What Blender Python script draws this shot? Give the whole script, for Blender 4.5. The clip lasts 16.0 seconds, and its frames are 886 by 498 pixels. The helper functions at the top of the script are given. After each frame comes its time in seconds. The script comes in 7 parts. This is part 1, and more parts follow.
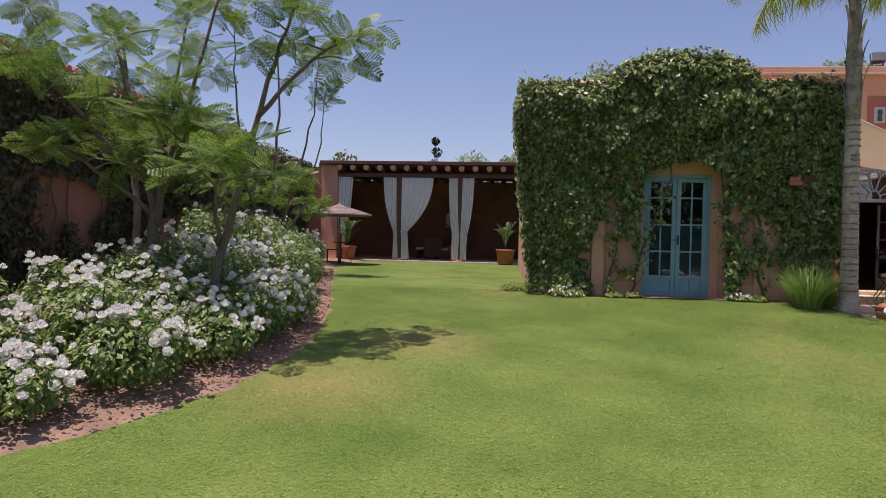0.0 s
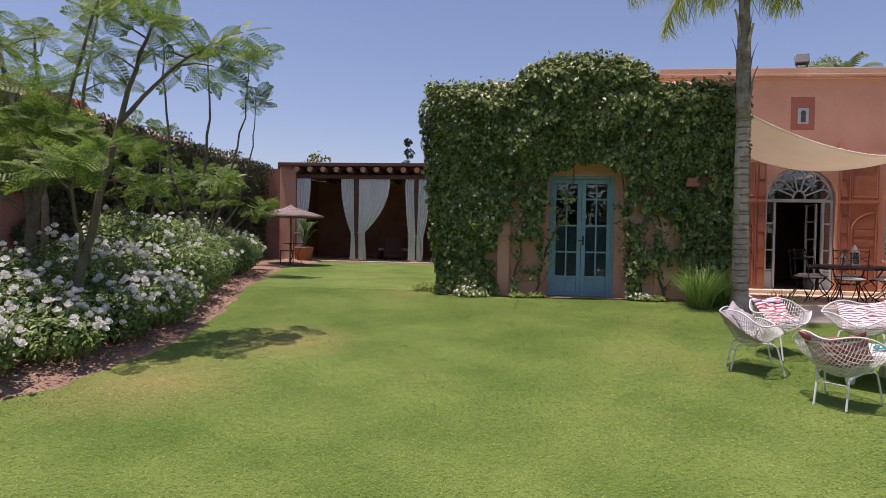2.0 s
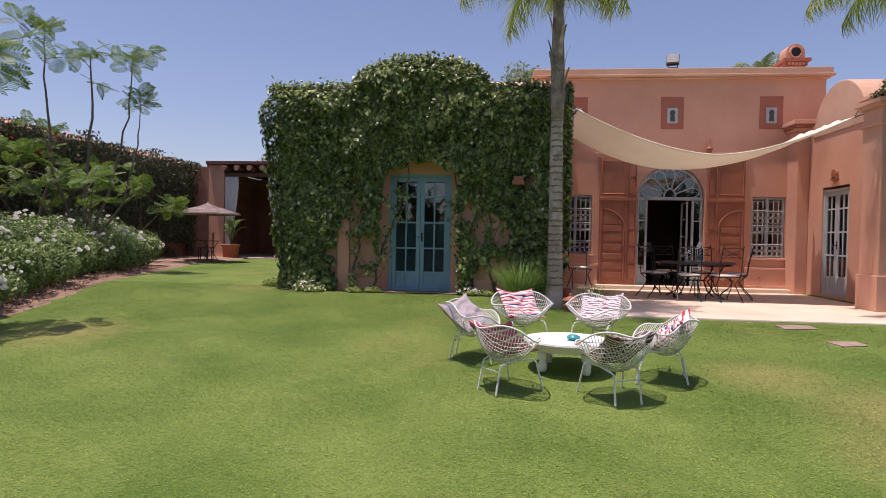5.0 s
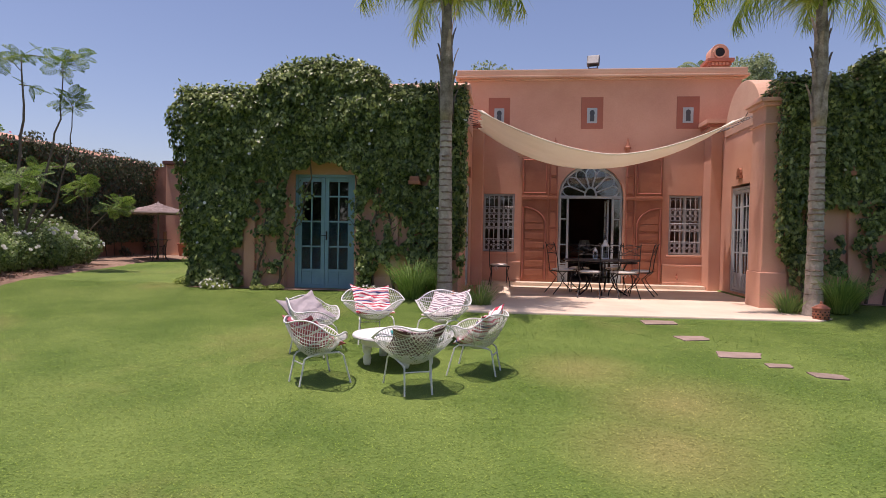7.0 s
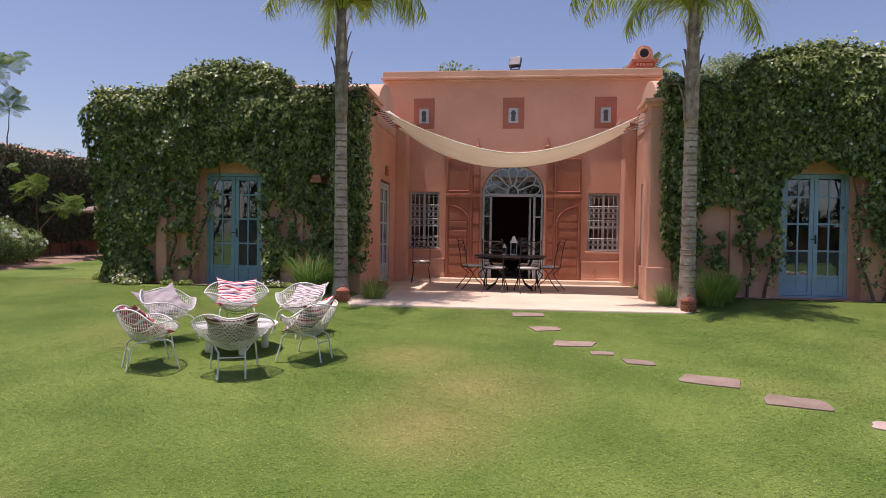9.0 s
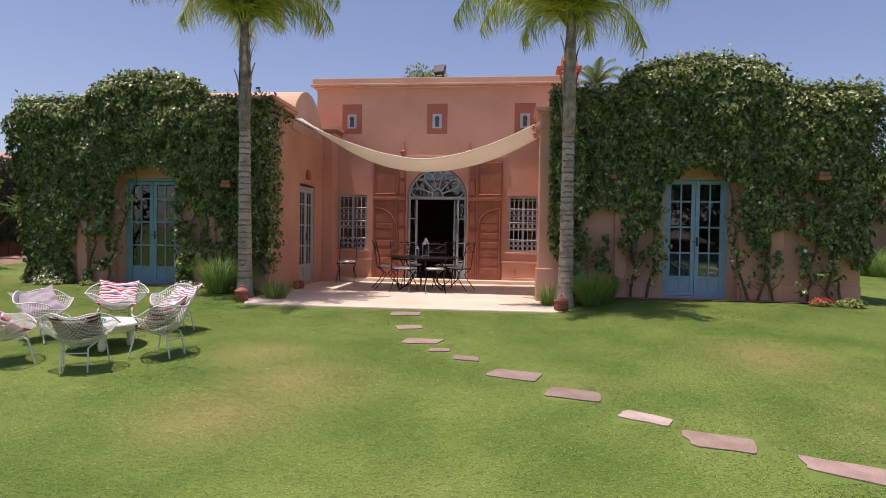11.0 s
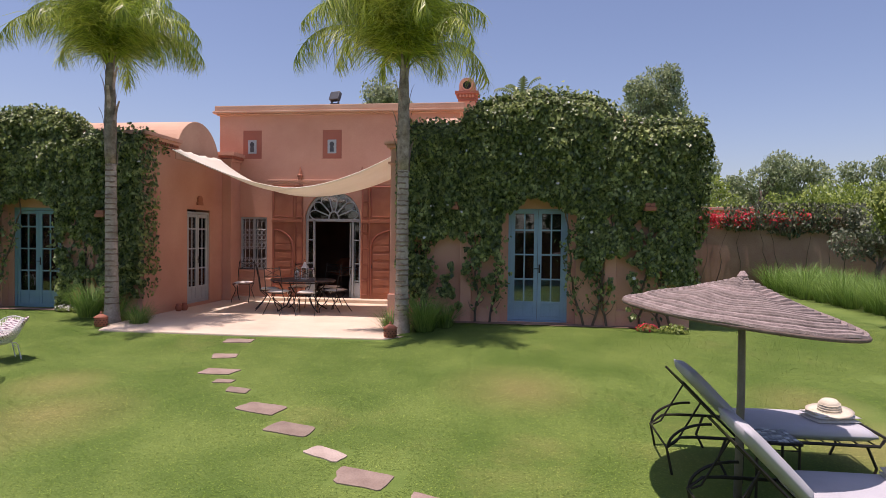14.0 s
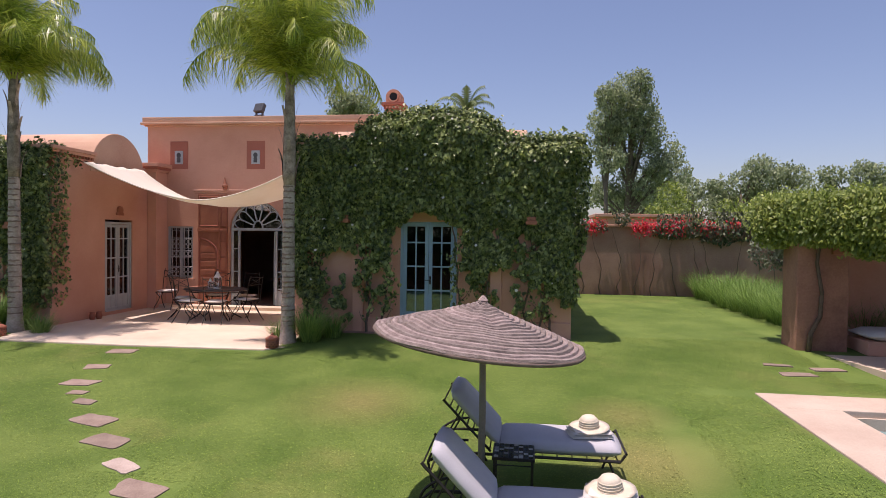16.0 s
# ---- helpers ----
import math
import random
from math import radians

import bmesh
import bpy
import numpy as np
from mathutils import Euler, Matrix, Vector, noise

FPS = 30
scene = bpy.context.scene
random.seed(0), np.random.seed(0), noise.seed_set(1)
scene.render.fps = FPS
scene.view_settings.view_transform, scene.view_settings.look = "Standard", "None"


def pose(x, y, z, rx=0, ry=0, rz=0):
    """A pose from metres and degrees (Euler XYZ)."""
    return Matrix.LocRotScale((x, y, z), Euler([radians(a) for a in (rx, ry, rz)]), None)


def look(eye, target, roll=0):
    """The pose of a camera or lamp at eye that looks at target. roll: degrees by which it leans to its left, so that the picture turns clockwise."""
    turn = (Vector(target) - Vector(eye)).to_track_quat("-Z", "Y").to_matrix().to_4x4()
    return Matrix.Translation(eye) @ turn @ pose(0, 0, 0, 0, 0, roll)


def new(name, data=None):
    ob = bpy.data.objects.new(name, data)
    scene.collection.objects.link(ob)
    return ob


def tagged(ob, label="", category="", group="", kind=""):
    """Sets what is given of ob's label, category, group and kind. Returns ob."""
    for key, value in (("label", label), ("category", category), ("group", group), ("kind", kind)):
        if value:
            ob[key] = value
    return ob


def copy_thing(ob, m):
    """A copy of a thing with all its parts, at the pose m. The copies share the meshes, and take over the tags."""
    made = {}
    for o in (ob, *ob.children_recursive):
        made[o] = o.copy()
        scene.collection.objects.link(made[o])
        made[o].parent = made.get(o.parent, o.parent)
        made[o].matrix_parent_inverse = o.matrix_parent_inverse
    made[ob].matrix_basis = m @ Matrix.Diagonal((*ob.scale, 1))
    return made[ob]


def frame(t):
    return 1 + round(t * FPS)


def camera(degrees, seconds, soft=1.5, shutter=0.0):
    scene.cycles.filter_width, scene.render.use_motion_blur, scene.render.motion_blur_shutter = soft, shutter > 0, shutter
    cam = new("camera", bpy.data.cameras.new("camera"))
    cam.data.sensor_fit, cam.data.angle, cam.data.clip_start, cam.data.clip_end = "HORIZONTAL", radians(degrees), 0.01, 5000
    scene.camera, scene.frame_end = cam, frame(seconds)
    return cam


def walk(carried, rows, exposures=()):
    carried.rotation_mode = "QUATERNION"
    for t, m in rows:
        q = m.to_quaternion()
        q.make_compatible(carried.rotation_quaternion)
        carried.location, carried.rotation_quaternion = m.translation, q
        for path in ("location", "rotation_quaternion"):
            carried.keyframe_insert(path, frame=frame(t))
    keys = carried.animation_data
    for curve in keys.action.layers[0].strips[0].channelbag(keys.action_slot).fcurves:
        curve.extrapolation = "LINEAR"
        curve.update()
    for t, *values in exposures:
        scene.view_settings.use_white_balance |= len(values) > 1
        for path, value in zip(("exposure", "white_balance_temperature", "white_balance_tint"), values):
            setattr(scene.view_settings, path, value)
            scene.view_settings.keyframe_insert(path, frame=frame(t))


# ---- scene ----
cam = camera(71.8, 16.0, soft=0.55)
PATH = [
    (0, (-0.099, 0.329, 1.504), (-0.297, 2.319, 1.472), 1.3),
    (0.5, (0.239, 0.398, 1.534), (0.039, 2.388, 1.5), 1.2),
    (1, (0.647, 0.338, 1.525), (0.447, 2.327, 1.494), 1.2),
    (1.5, (1.099, 0.318, 1.532), (0.894, 2.307, 1.502), 1.2),
    (2, (1.531, 0.321, 1.554), (1.327, 2.31, 1.523), 1.1),
    (2.5, (2.029, 0.339, 1.551), (1.82, 2.328, 1.522), 1.2),
    (3, (2.501, 0.356, 1.583), (2.29, 2.345, 1.549), 1.1),
    (3.5, (2.987, 0.362, 1.568), (2.776, 2.35, 1.536), 1.0),
    (4, (3.481, 0.36, 1.551), (3.268, 2.348, 1.52), 1.2),
    (6.5, (5.8, 0.23, 1.609), (5.579, 2.217, 1.565), 1.0),
    (7, (6.244, 0.242, 1.61), (6.022, 2.229, 1.568), 1.0),
    (7.5, (6.626, 0.263, 1.591), (6.413, 2.251, 1.553), 1.0),
    (8, (7.066, 0.208, 1.594), (6.852, 2.196, 1.553), 1.0),
    (8.5, (7.59, 0.145, 1.572), (7.369, 2.133, 1.533), 0.9),
    (9, (8.061, 0.085, 1.582), (7.836, 2.072, 1.539), 0.9),
    (11.5, (10.394, -0.287, 1.759), (10.167, 1.7, 1.709), 0.9),
    (12, (10.867, -0.319, 1.842), (10.63, 1.667, 1.794), 0.8),
    (12.5, (11.331, -0.358, 1.942), (11.089, 1.627, 1.894), 0.8),
    (13, (11.809, -0.416, 2.049), (11.563, 1.568, 1.998), 0.8),
    (13.5, (12.342, -0.443, 2.143), (12.092, 1.54, 2.092), 0.8),
    (14, (12.89, -0.43, 2.231), (12.63, 1.553, 2.185), 0.7),
    (14.5, (13.381, -0.451, 2.335), (13.123, 1.532, 2.293), 0.8),
    (15, (13.917, -0.465, 2.438), (13.656, 1.517, 2.395), 0.7),
    (15.5, (14.452, -0.454, 2.48), (14.187, 1.528, 2.436), 0.7),
    (16, (15.002, -0.435, 2.476), (14.735, 1.546, 2.433), 0.8),
]
walk(cam, [(t, look(eye, target, roll)) for t, eye, target, roll in PATH], [(0, 0.25, 6800, 30), (16, 0.25, 6800, 30)])

# ---- daylight ----
SUN_DIR = Vector((-0.18, -0.07, 1.0)).normalized()
world = bpy.data.worlds.new("world")
scene.world = world
world.use_nodes = True
wn = world.node_tree
wn.nodes.clear()
sky = wn.nodes.new("ShaderNodeTexSky")
sky.sky_type = "NISHITA"
sky.sun_disc = False
sky.sun_elevation = math.asin(SUN_DIR.z)
sky.sun_rotation = math.atan2(SUN_DIR.x, SUN_DIR.y)
sky.air_density, sky.dust_density, sky.ozone_density = 1.0, 1.2, 3.0
wbg = wn.nodes.new("ShaderNodeBackground")
wbg.inputs["Strength"].default_value = 0.11
wout = wn.nodes.new("ShaderNodeOutputWorld")
wn.links.new(sky.outputs[0], wbg.inputs["Color"])
wn.links.new(wbg.outputs[0], wout.inputs["Surface"])
sun = new("sun", bpy.data.lights.new("sun", "SUN"))
sun.data.energy, sun.data.angle, sun.data.color = 4.0, radians(0.53), (1.0, 0.95, 0.87)
sun.matrix_world = look(SUN_DIR * 60, (0, 0, 0))


# ---- materials ----
def rgb(h):
    c = [int(h[i:i + 2], 16) / 255 for i in (0, 2, 4)]
    return tuple(v / 12.92 if v <= 0.04045 else ((v + 0.055) / 1.055) ** 2.4 for v in c)


def mat(name, a, b=None, scale=3.0, fine=40.0, rough=0.8, bump=0.3, metal=0.0, depth=0.01, island=0.0, piece=0.0,
        trans=0.0, stain=None, stain_amount=0.0, spec=0.5, stain_from=0.5, patches=()):
    """Two-scale noise between colours a and b, fine bump, optional variation per island or per piece, optional stains."""
    m = bpy.data.materials.new(name)
    m.use_nodes = True
    nt = m.node_tree
    n, l = nt.nodes, nt.links
    bsdf = n["Principled BSDF"]
    b = b or tuple(v * 0.8 for v in a)
    co = n.new("ShaderNodeTexCoord")
    big = n.new("ShaderNodeTexNoise")
    big.inputs["Scale"].default_value, big.inputs["Detail"].default_value = scale, 5
    small = n.new("ShaderNodeTexNoise")
    small.inputs["Scale"].default_value, small.inputs["Detail"].default_value = fine, 4
    l.new(co.outputs["Object"], big.inputs["Vector"])
    l.new(co.outputs["Object"], small.inputs["Vector"])
    add = n.new("ShaderNodeMath")
    add.operation = "MULTIPLY_ADD"
    l.new(small.outputs["Fac"], add.inputs[0])
    add.inputs[1].default_value = 0.5
    l.new(big.outputs["Fac"], add.inputs[2])
    ramp = n.new("ShaderNodeMapRange")
    ramp.inputs["From Min"].default_value, ramp.inputs["From Max"].default_value = 0.55, 0.95
    l.new(add.outputs[0], ramp.inputs["Value"])
    mix = n.new("ShaderNodeMix")
    mix.data_type = "RGBA"
    mix.inputs["A"].default_value, mix.inputs["B"].default_value = (*a, 1), (*b, 1)
    l.new(ramp.outputs[0], mix.inputs["Factor"])
    col = mix.outputs["Result"]
    if stain:
        st = n.new("ShaderNodeTexNoise")
        st.inputs["Scale"].default_value, st.inputs["Detail"].default_value = scale * 0.45, 8
        st.inputs["Roughness"].default_value = 0.65
        l.new(co.outputs["Object"], st.inputs["Vector"])
        sr = n.new("ShaderNodeMapRange")
        sr.inputs["From Min"].default_value, sr.inputs["From Max"].default_value = stain_from, stain_from + 0.2
        sr.inputs["To Max"].default_value = stain_amount
        l.new(st.outputs["Fac"], sr.inputs["Value"])
        amount = sr.outputs[0]
        for px, py, pr in patches:
            # a worn spot: strongest at its middle, broken up by the stain's noise
            far = n.new("ShaderNodeVectorMath")
            far.operation = "DISTANCE"
            flat = n.new("ShaderNodeVectorMath")
            flat.operation = "MULTIPLY"
            flat.inputs[1].default_value = (1, 1, 0)
            l.new(co.outputs["Object"], flat.inputs[0])
            l.new(flat.outputs[0], far.inputs[0])
            far.inputs[1].default_value = (px, py, 0)
            fade = n.new("ShaderNodeMapRange")
            fade.inputs["From Min"].default_value, fade.inputs["From Max"].default_value = 0.1 * pr, pr
            fade.inputs["To Min"].default_value, fade.inputs["To Max"].default_value = 1.3, 0.0
            l.new(far.outputs["Value"], fade.inputs["Value"])
            both = n.new("ShaderNodeMath")
            both.operation = "MULTIPLY"
            l.new(fade.outputs[0], both.inputs[0])
            l.new(st.outputs["Fac"], both.inputs[1])
            top = n.new("ShaderNodeMath")
            top.operation = "MAXIMUM"
            l.new(amount, top.inputs[0])
            l.new(both.outputs[0], top.inputs[1])
            amount = top.outputs[0]
        m2 = n.new("ShaderNodeMix")
        m2.data_type = "RGBA"
        m2.inputs["B"].default_value = (*stain, 1)
        l.new(col, m2.inputs["A"])
        l.new(amount, m2.inputs["Factor"])
        col = m2.outputs["Result"]
    if island or piece:
        src = n.new("ShaderNodeNewGeometry").outputs["Random Per Island"] if island else n.new("ShaderNodeObjectInfo").outputs["Random"]
        amt = island or piece
        mr = n.new("ShaderNodeMapRange")
        mr.inputs["To Min"].default_value, mr.inputs["To Max"].default_value = 1 - amt, 1 + amt
        l.new(src, mr.inputs["Value"])
        hs = n.new("ShaderNodeHueSaturation")
        l.new(mr.outputs[0], hs.inputs["Value"])
        hr = n.new("ShaderNodeMapRange")
        hr.inputs["To Min"].default_value, hr.inputs["To Max"].default_value = 0.5 + 0.03 * amt, 0.5 - 0.05 * amt
        l.new(src, hr.inputs["Value"])
        l.new(hr.outputs[0], hs.inputs["Hue"])
        l.new(col, hs.inputs["Color"])
        col = hs.outputs["Color"]
    l.new(col, bsdf.inputs["Base Color"])
    bsdf.inputs["Roughness"].default_value = rough
    bsdf.inputs["Metallic"].default_value = metal
    bsdf.inputs["Specular IOR Level"].default_value = spec
    if bump:
        bp = n.new("ShaderNodeBump")
        bp.inputs["Strength"].default_value, bp.inputs["Distance"].default_value = bump, depth
        l.new(add.outputs[0], bp.inputs["Height"])
        l.new(bp.outputs[0], bsdf.inputs["Normal"])
    if trans:
        tr = n.new("ShaderNodeBsdfTranslucent")
        l.new(col, tr.inputs["Color"])
        ms = n.new("ShaderNodeMixShader")
        ms.inputs[0].default_value = trans
        out = n["Material Output"]
        l.new(bsdf.outputs[0], ms.inputs[1])
        l.new(tr.outputs[0], ms.inputs[2])
        l.new(ms.outputs[0], out.inputs["Surface"])
    return m


M = {}
M["plaster"] = mat("terracotta_plaster", (0.68, 0.375, 0.265), (0.57, 0.29, 0.20), 0.8, 55, 0.92, 0.3, stain=(0.69, 0.43, 0.315), stain_amount=0.6)
M["plaster_red"] = mat("red_plaster_niche", (0.42, 0.15, 0.10), (0.36, 0.125, 0.085), 2, 60, 0.9, 0.2)
M["plaster_pale"] = mat("sunbleached_roof_plaster", (0.66, 0.42, 0.30), (0.56, 0.33, 0.23), 1.2, 40, 0.92, 0.3, stain=(0.50, 0.28, 0.19), stain_amount=0.5)
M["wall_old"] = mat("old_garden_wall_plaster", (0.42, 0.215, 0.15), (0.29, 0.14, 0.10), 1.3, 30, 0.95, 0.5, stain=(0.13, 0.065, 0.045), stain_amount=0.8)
M["wall_pale"] = mat("pale_weathered_wall_plaster", (0.40, 0.255, 0.19), (0.28, 0.165, 0.12), 1.2, 30, 0.95, 0.5, stain=(0.24, 0.12, 0.085), stain_amount=0.75)
DRY = ((7.8, 5.65, 1.1), (7.4, 4.7, 0.9), (12.8, 7.3, 1.1), (-1.7, 5.6, 1.1), (-1.0, 7.3, 1.0), (16.3, 6.0, 1.0), (16.2, 7.2, 0.8), (7.0, 6.6, 0.8))
M["lawn"] = mat("lawn_soil_green", (0.072, 0.134, 0.016), (0.146, 0.216, 0.040), 1.0, 60, 0.95, 0.6, depth=0.02, stain=(0.26, 0.225, 0.075), stain_amount=0.45, stain_from=0.55, patches=DRY)
M["blade"] = mat("grass_blade", (0.112, 0.204, 0.027), (0.190, 0.276, 0.058), 1.0, 60, 0.75, 0, island=0.38, spec=0.2, stain=(0.36, 0.31, 0.115), stain_amount=0.5, stain_from=0.55, patches=DRY)
M["soil"] = mat("dry_soil_mulch", (0.36, 0.235, 0.165), (0.20, 0.13, 0.09), 3, 70, 0.97, 0.9, depth=0.03)
M["litter"] = mat("dry_leaf_litter", (0.30, 0.19, 0.12), (0.12, 0.075, 0.05), 9, 40, 0.9, 0, island=0.6)
M["terrace"] = mat("pale_pink_concrete", (0.72, 0.59, 0.46), (0.62, 0.49, 0.37), 1.5, 60, 0.85, 0.25, stain=(0.52, 0.36, 0.27), stain_amount=0.5)
M["stone"] = mat("pink_sandstone", (0.33, 0.25, 0.20), (0.23, 0.165, 0.13), 5, 50, 0.9, 0.5, piece=0.2)
M["blue"] = mat("greyed_blue_door_paint", (0.20, 0.36, 0.42), (0.16, 0.30, 0.355), 4, 60, 0.5, 0.15)
M["blue_pale"] = mat("sun_faded_blue_paint", (0.27, 0.41, 0.52), (0.22, 0.35, 0.45), 4, 60, 0.5, 0.15)
M["blue_grey"] = mat("grey_blue_arch_paint", (0.44, 0.49, 0.51), (0.36, 0.41, 0.43), 4, 60, 0.5, 0.15)
M["teal"] = mat("teal_curtain_cloth", (0.21, 0.39, 0.44), (0.17, 0.33, 0.38), 6, 80, 0.85, 0.2)
# backing that lightens the side-door panes in place of reflected sky
M["grey"] = mat("grey_pane_backing", (0.22, 0.25, 0.27), (0.16, 0.185, 0.20), 5, 60, 0.9, 0.2)
M["wood_red"] = mat("red_cedar_door_wood", (0.40, 0.155, 0.085), (0.31, 0.11, 0.06), 3, 50, 0.6, 0.3)
M["wood_dark"] = mat("dark_stained_beam_wood", (0.10, 0.045, 0.035), (0.15, 0.065, 0.05), 4, 50, 0.75, 0.4)
M["wood_end"] = mat("sawn_log_end", (0.38, 0.22, 0.13), (0.28, 0.15, 0.09), 8, 60, 0.85, 0.4)
M["iron"] = mat("black_wrought_iron", (0.018, 0.016, 0.016), (0.03, 0.024, 0.02), 12, 90, 0.5, 0.2, metal=0.3)
M["white_iron"] = mat("white_enamelled_wire", (0.78, 0.78, 0.76), (0.68, 0.68, 0.66), 12, 90, 0.45, 0.1)
M["white_paint"] = mat("white_table_paint", (0.80, 0.80, 0.78), (0.72, 0.72, 0.69), 4, 60, 0.45, 0.1)
M["sail"] = mat("cream_canvas", (0.90, 0.86, 0.76), (0.85, 0.80, 0.69), 1.5, 120, 0.9, 0.2, trans=0.33)
M["curtain"] = mat("white_voile_curtain", (0.88, 0.88, 0.90), (0.82, 0.82, 0.85), 3, 90, 0.9, 0.15, trans=0.3)
M["linen"] = mat("off_white_linen", (0.72, 0.69, 0.64), (0.64, 0.61, 0.56), 5, 120, 0.92, 0.3)
M["cushion_grey"] = mat("grey_lounger_canvas", (0.50, 0.50, 0.53), (0.44, 0.44, 0.47), 4, 130, 0.92, 0.3)
M["pot"] = mat("terracotta_pot_clay", (0.42, 0.15, 0.09), (0.33, 0.11, 0.065), 6, 60, 0.75, 0.3)
M["rattan"] = mat("weathered_woven_palm", (0.36, 0.29, 0.26), (0.22, 0.17, 0.15), 14, 70, 0.95, 0.9, depth=0.014, piece=0.28)
M["trunk"] = mat("palm_trunk_bark", (0.52, 0.44, 0.37), (0.29, 0.235, 0.19), 5, 30, 0.95, 0.9, depth=0.025)
M["shaft"] = mat("palm_boot_fibre", (0.44, 0.36, 0.29), (0.19, 0.145, 0.105), 9, 40, 0.9, 0.8, piece=0.35)
M["bark"] = mat("grey_brown_bark", (0.20, 0.16, 0.12), (0.12, 0.095, 0.075), 8, 50, 0.95, 0.6)
M["far_palm"] = mat("far_palm_leaf", (0.11, 0.17, 0.07), (0.17, 0.23, 0.10), 1, 5, 0.6, 0, trans=0.3)
M["ring"] = mat("palm_leaf_scar", (0.30, 0.22, 0.17), (0.20, 0.145, 0.11), 8, 50, 0.95, 0.5)
M["ivy"] = mat("ivy_leaf", (0.115, 0.180, 0.050), (0.26, 0.34, 0.12), 2.6, 9, 0.40, 0, island=0.75, trans=0.28)
M["ivy_stem"] = mat("vine_stem", (0.16, 0.115, 0.085), (0.10, 0.07, 0.05), 8, 50, 0.95, 0.5)
M["rose_leaf"] = mat("rose_leaf", (0.12, 0.215, 0.055), (0.20, 0.30, 0.085), 3, 9, 0.45, 0, island=0.5, trans=0.32)
M["petal"] = mat("white_rose_petal", (0.88, 0.88, 0.85), (0.82, 0.82, 0.78), 8, 40, 0.7, 0, trans=0.35)
M["jaca"] = mat("feathery_tree_leaf", (0.095, 0.195, 0.035), (0.20, 0.325, 0.065), 1.5, 6, 0.5, 0, island=0.5, trans=0.4)
M["palm_leaf"] = mat("palm_leaflet", (0.22, 0.36, 0.045), (0.46, 0.53, 0.10), 1.2, 8, 0.38, 0, island=0.5, trans=0.45)
M["tall_grass"] = mat("fountain_grass", (0.16, 0.31, 0.065), (0.27, 0.40, 0.11), 2, 8, 0.6, 0, island=0.35, trans=0.35)
M["far_leaf"] = mat("grey_green_far_leaf", (0.25, 0.32, 0.17), (0.36, 0.42, 0.25), 1, 5, 0.7, 0, island=0.4, trans=0.42)
M["hedge_leaf"] = mat("bright_creeper_leaf", (0.19, 0.28, 0.055), (0.29, 0.37, 0.085), 2, 8, 0.5, 0, island=0.45, trans=0.38)
M["red_petal"] = mat("crimson_bougainvillea", (0.74, 0.04, 0.03), (0.60, 0.03, 0.035), 6, 30, 0.7, 0, island=0.3, trans=0.3)
M["creeper"] = mat("dull_creeper_leaf", (0.045, 0.085, 0.028), (0.095, 0.09, 0.045), 1.5, 8, 0.5, 0, island=0.5, trans=0.2)
M["pine"] = mat("dark_pine_leaf", (0.025, 0.05, 0.025), (0.04, 0.07, 0.03), 2, 8, 0.7, 0, island=0.4, trans=0.2)
M["olive"] = mat("silver_olive_leaf", (0.15, 0.18, 0.11), (0.21, 0.24, 0.16), 2, 8, 0.6, 0, island=0.3, trans=0.25)
M["yellow_leaf"] = mat("yellow_green_leaf", (0.19, 0.20, 0.05), (0.26, 0.24, 0.08), 2, 8, 0.6, 0, island=0.3, trans=0.35)
M["stone_pale"] = mat("pale_sandstone", (0.52, 0.42, 0.36), (0.36, 0.28, 0.23), 4, 50, 0.9, 0.5)
M["deck"] = mat("pale_travertine", (0.58, 0.475, 0.375), (0.48, 0.375, 0.29), 1.6, 40, 0.8, 0.25, stain=(0.44, 0.29, 0.22), stain_amount=0.6)
M["straw"] = mat("cream_straw", (0.72, 0.65, 0.52), (0.62, 0.54, 0.41), 12, 120, 0.9, 0.4)
M["pole_wood"] = mat("grey_weathered_pole", (0.27, 0.24, 0.21), (0.19, 0.165, 0.14), 6, 60, 0.85, 0.4)
M["rattan_dark"] = mat("dark_woven_rim", (0.13, 0.09, 0.075), (0.20, 0.15, 0.12), 14, 70, 0.95, 0.6)
M["tile_dark"] = mat("dark_mosaic_tile", (0.03, 0.035, 0.045), (0.06, 0.065, 0.07), 20, 80, 0.25, 0.05, piece=0.5)
M["tile_pale"] = mat("pale_mosaic_tile", (0.5, 0.5, 0.48), (0.35, 0.36, 0.36), 20, 80, 0.25, 0.05, piece=0.3)
M["banana"] = mat("broad_glossy_leaf", (0.10, 0.17, 0.06), (0.15, 0.22, 0.08), 4, 20, 0.4, 0.1, trans=0.25)
M["red_cloth"] = mat("red_cushion_cloth", (0.42, 0.03, 0.035), (0.33, 0.025, 0.03), 5, 90, 0.9, 0.2)
# indoor shade is put into this colour, well below the outside plaster
M["room_shade"] = mat("interior_plaster_shade_toned", (0.22, 0.13, 0.10), (0.17, 0.10, 0.075), 2, 40, 0.9, 0.2)
M["slate"] = mat("dark_grey_metal", (0.10, 0.105, 0.11), (0.075, 0.08, 0.085), 8, 60, 0.45, 0.1, metal=0.5)


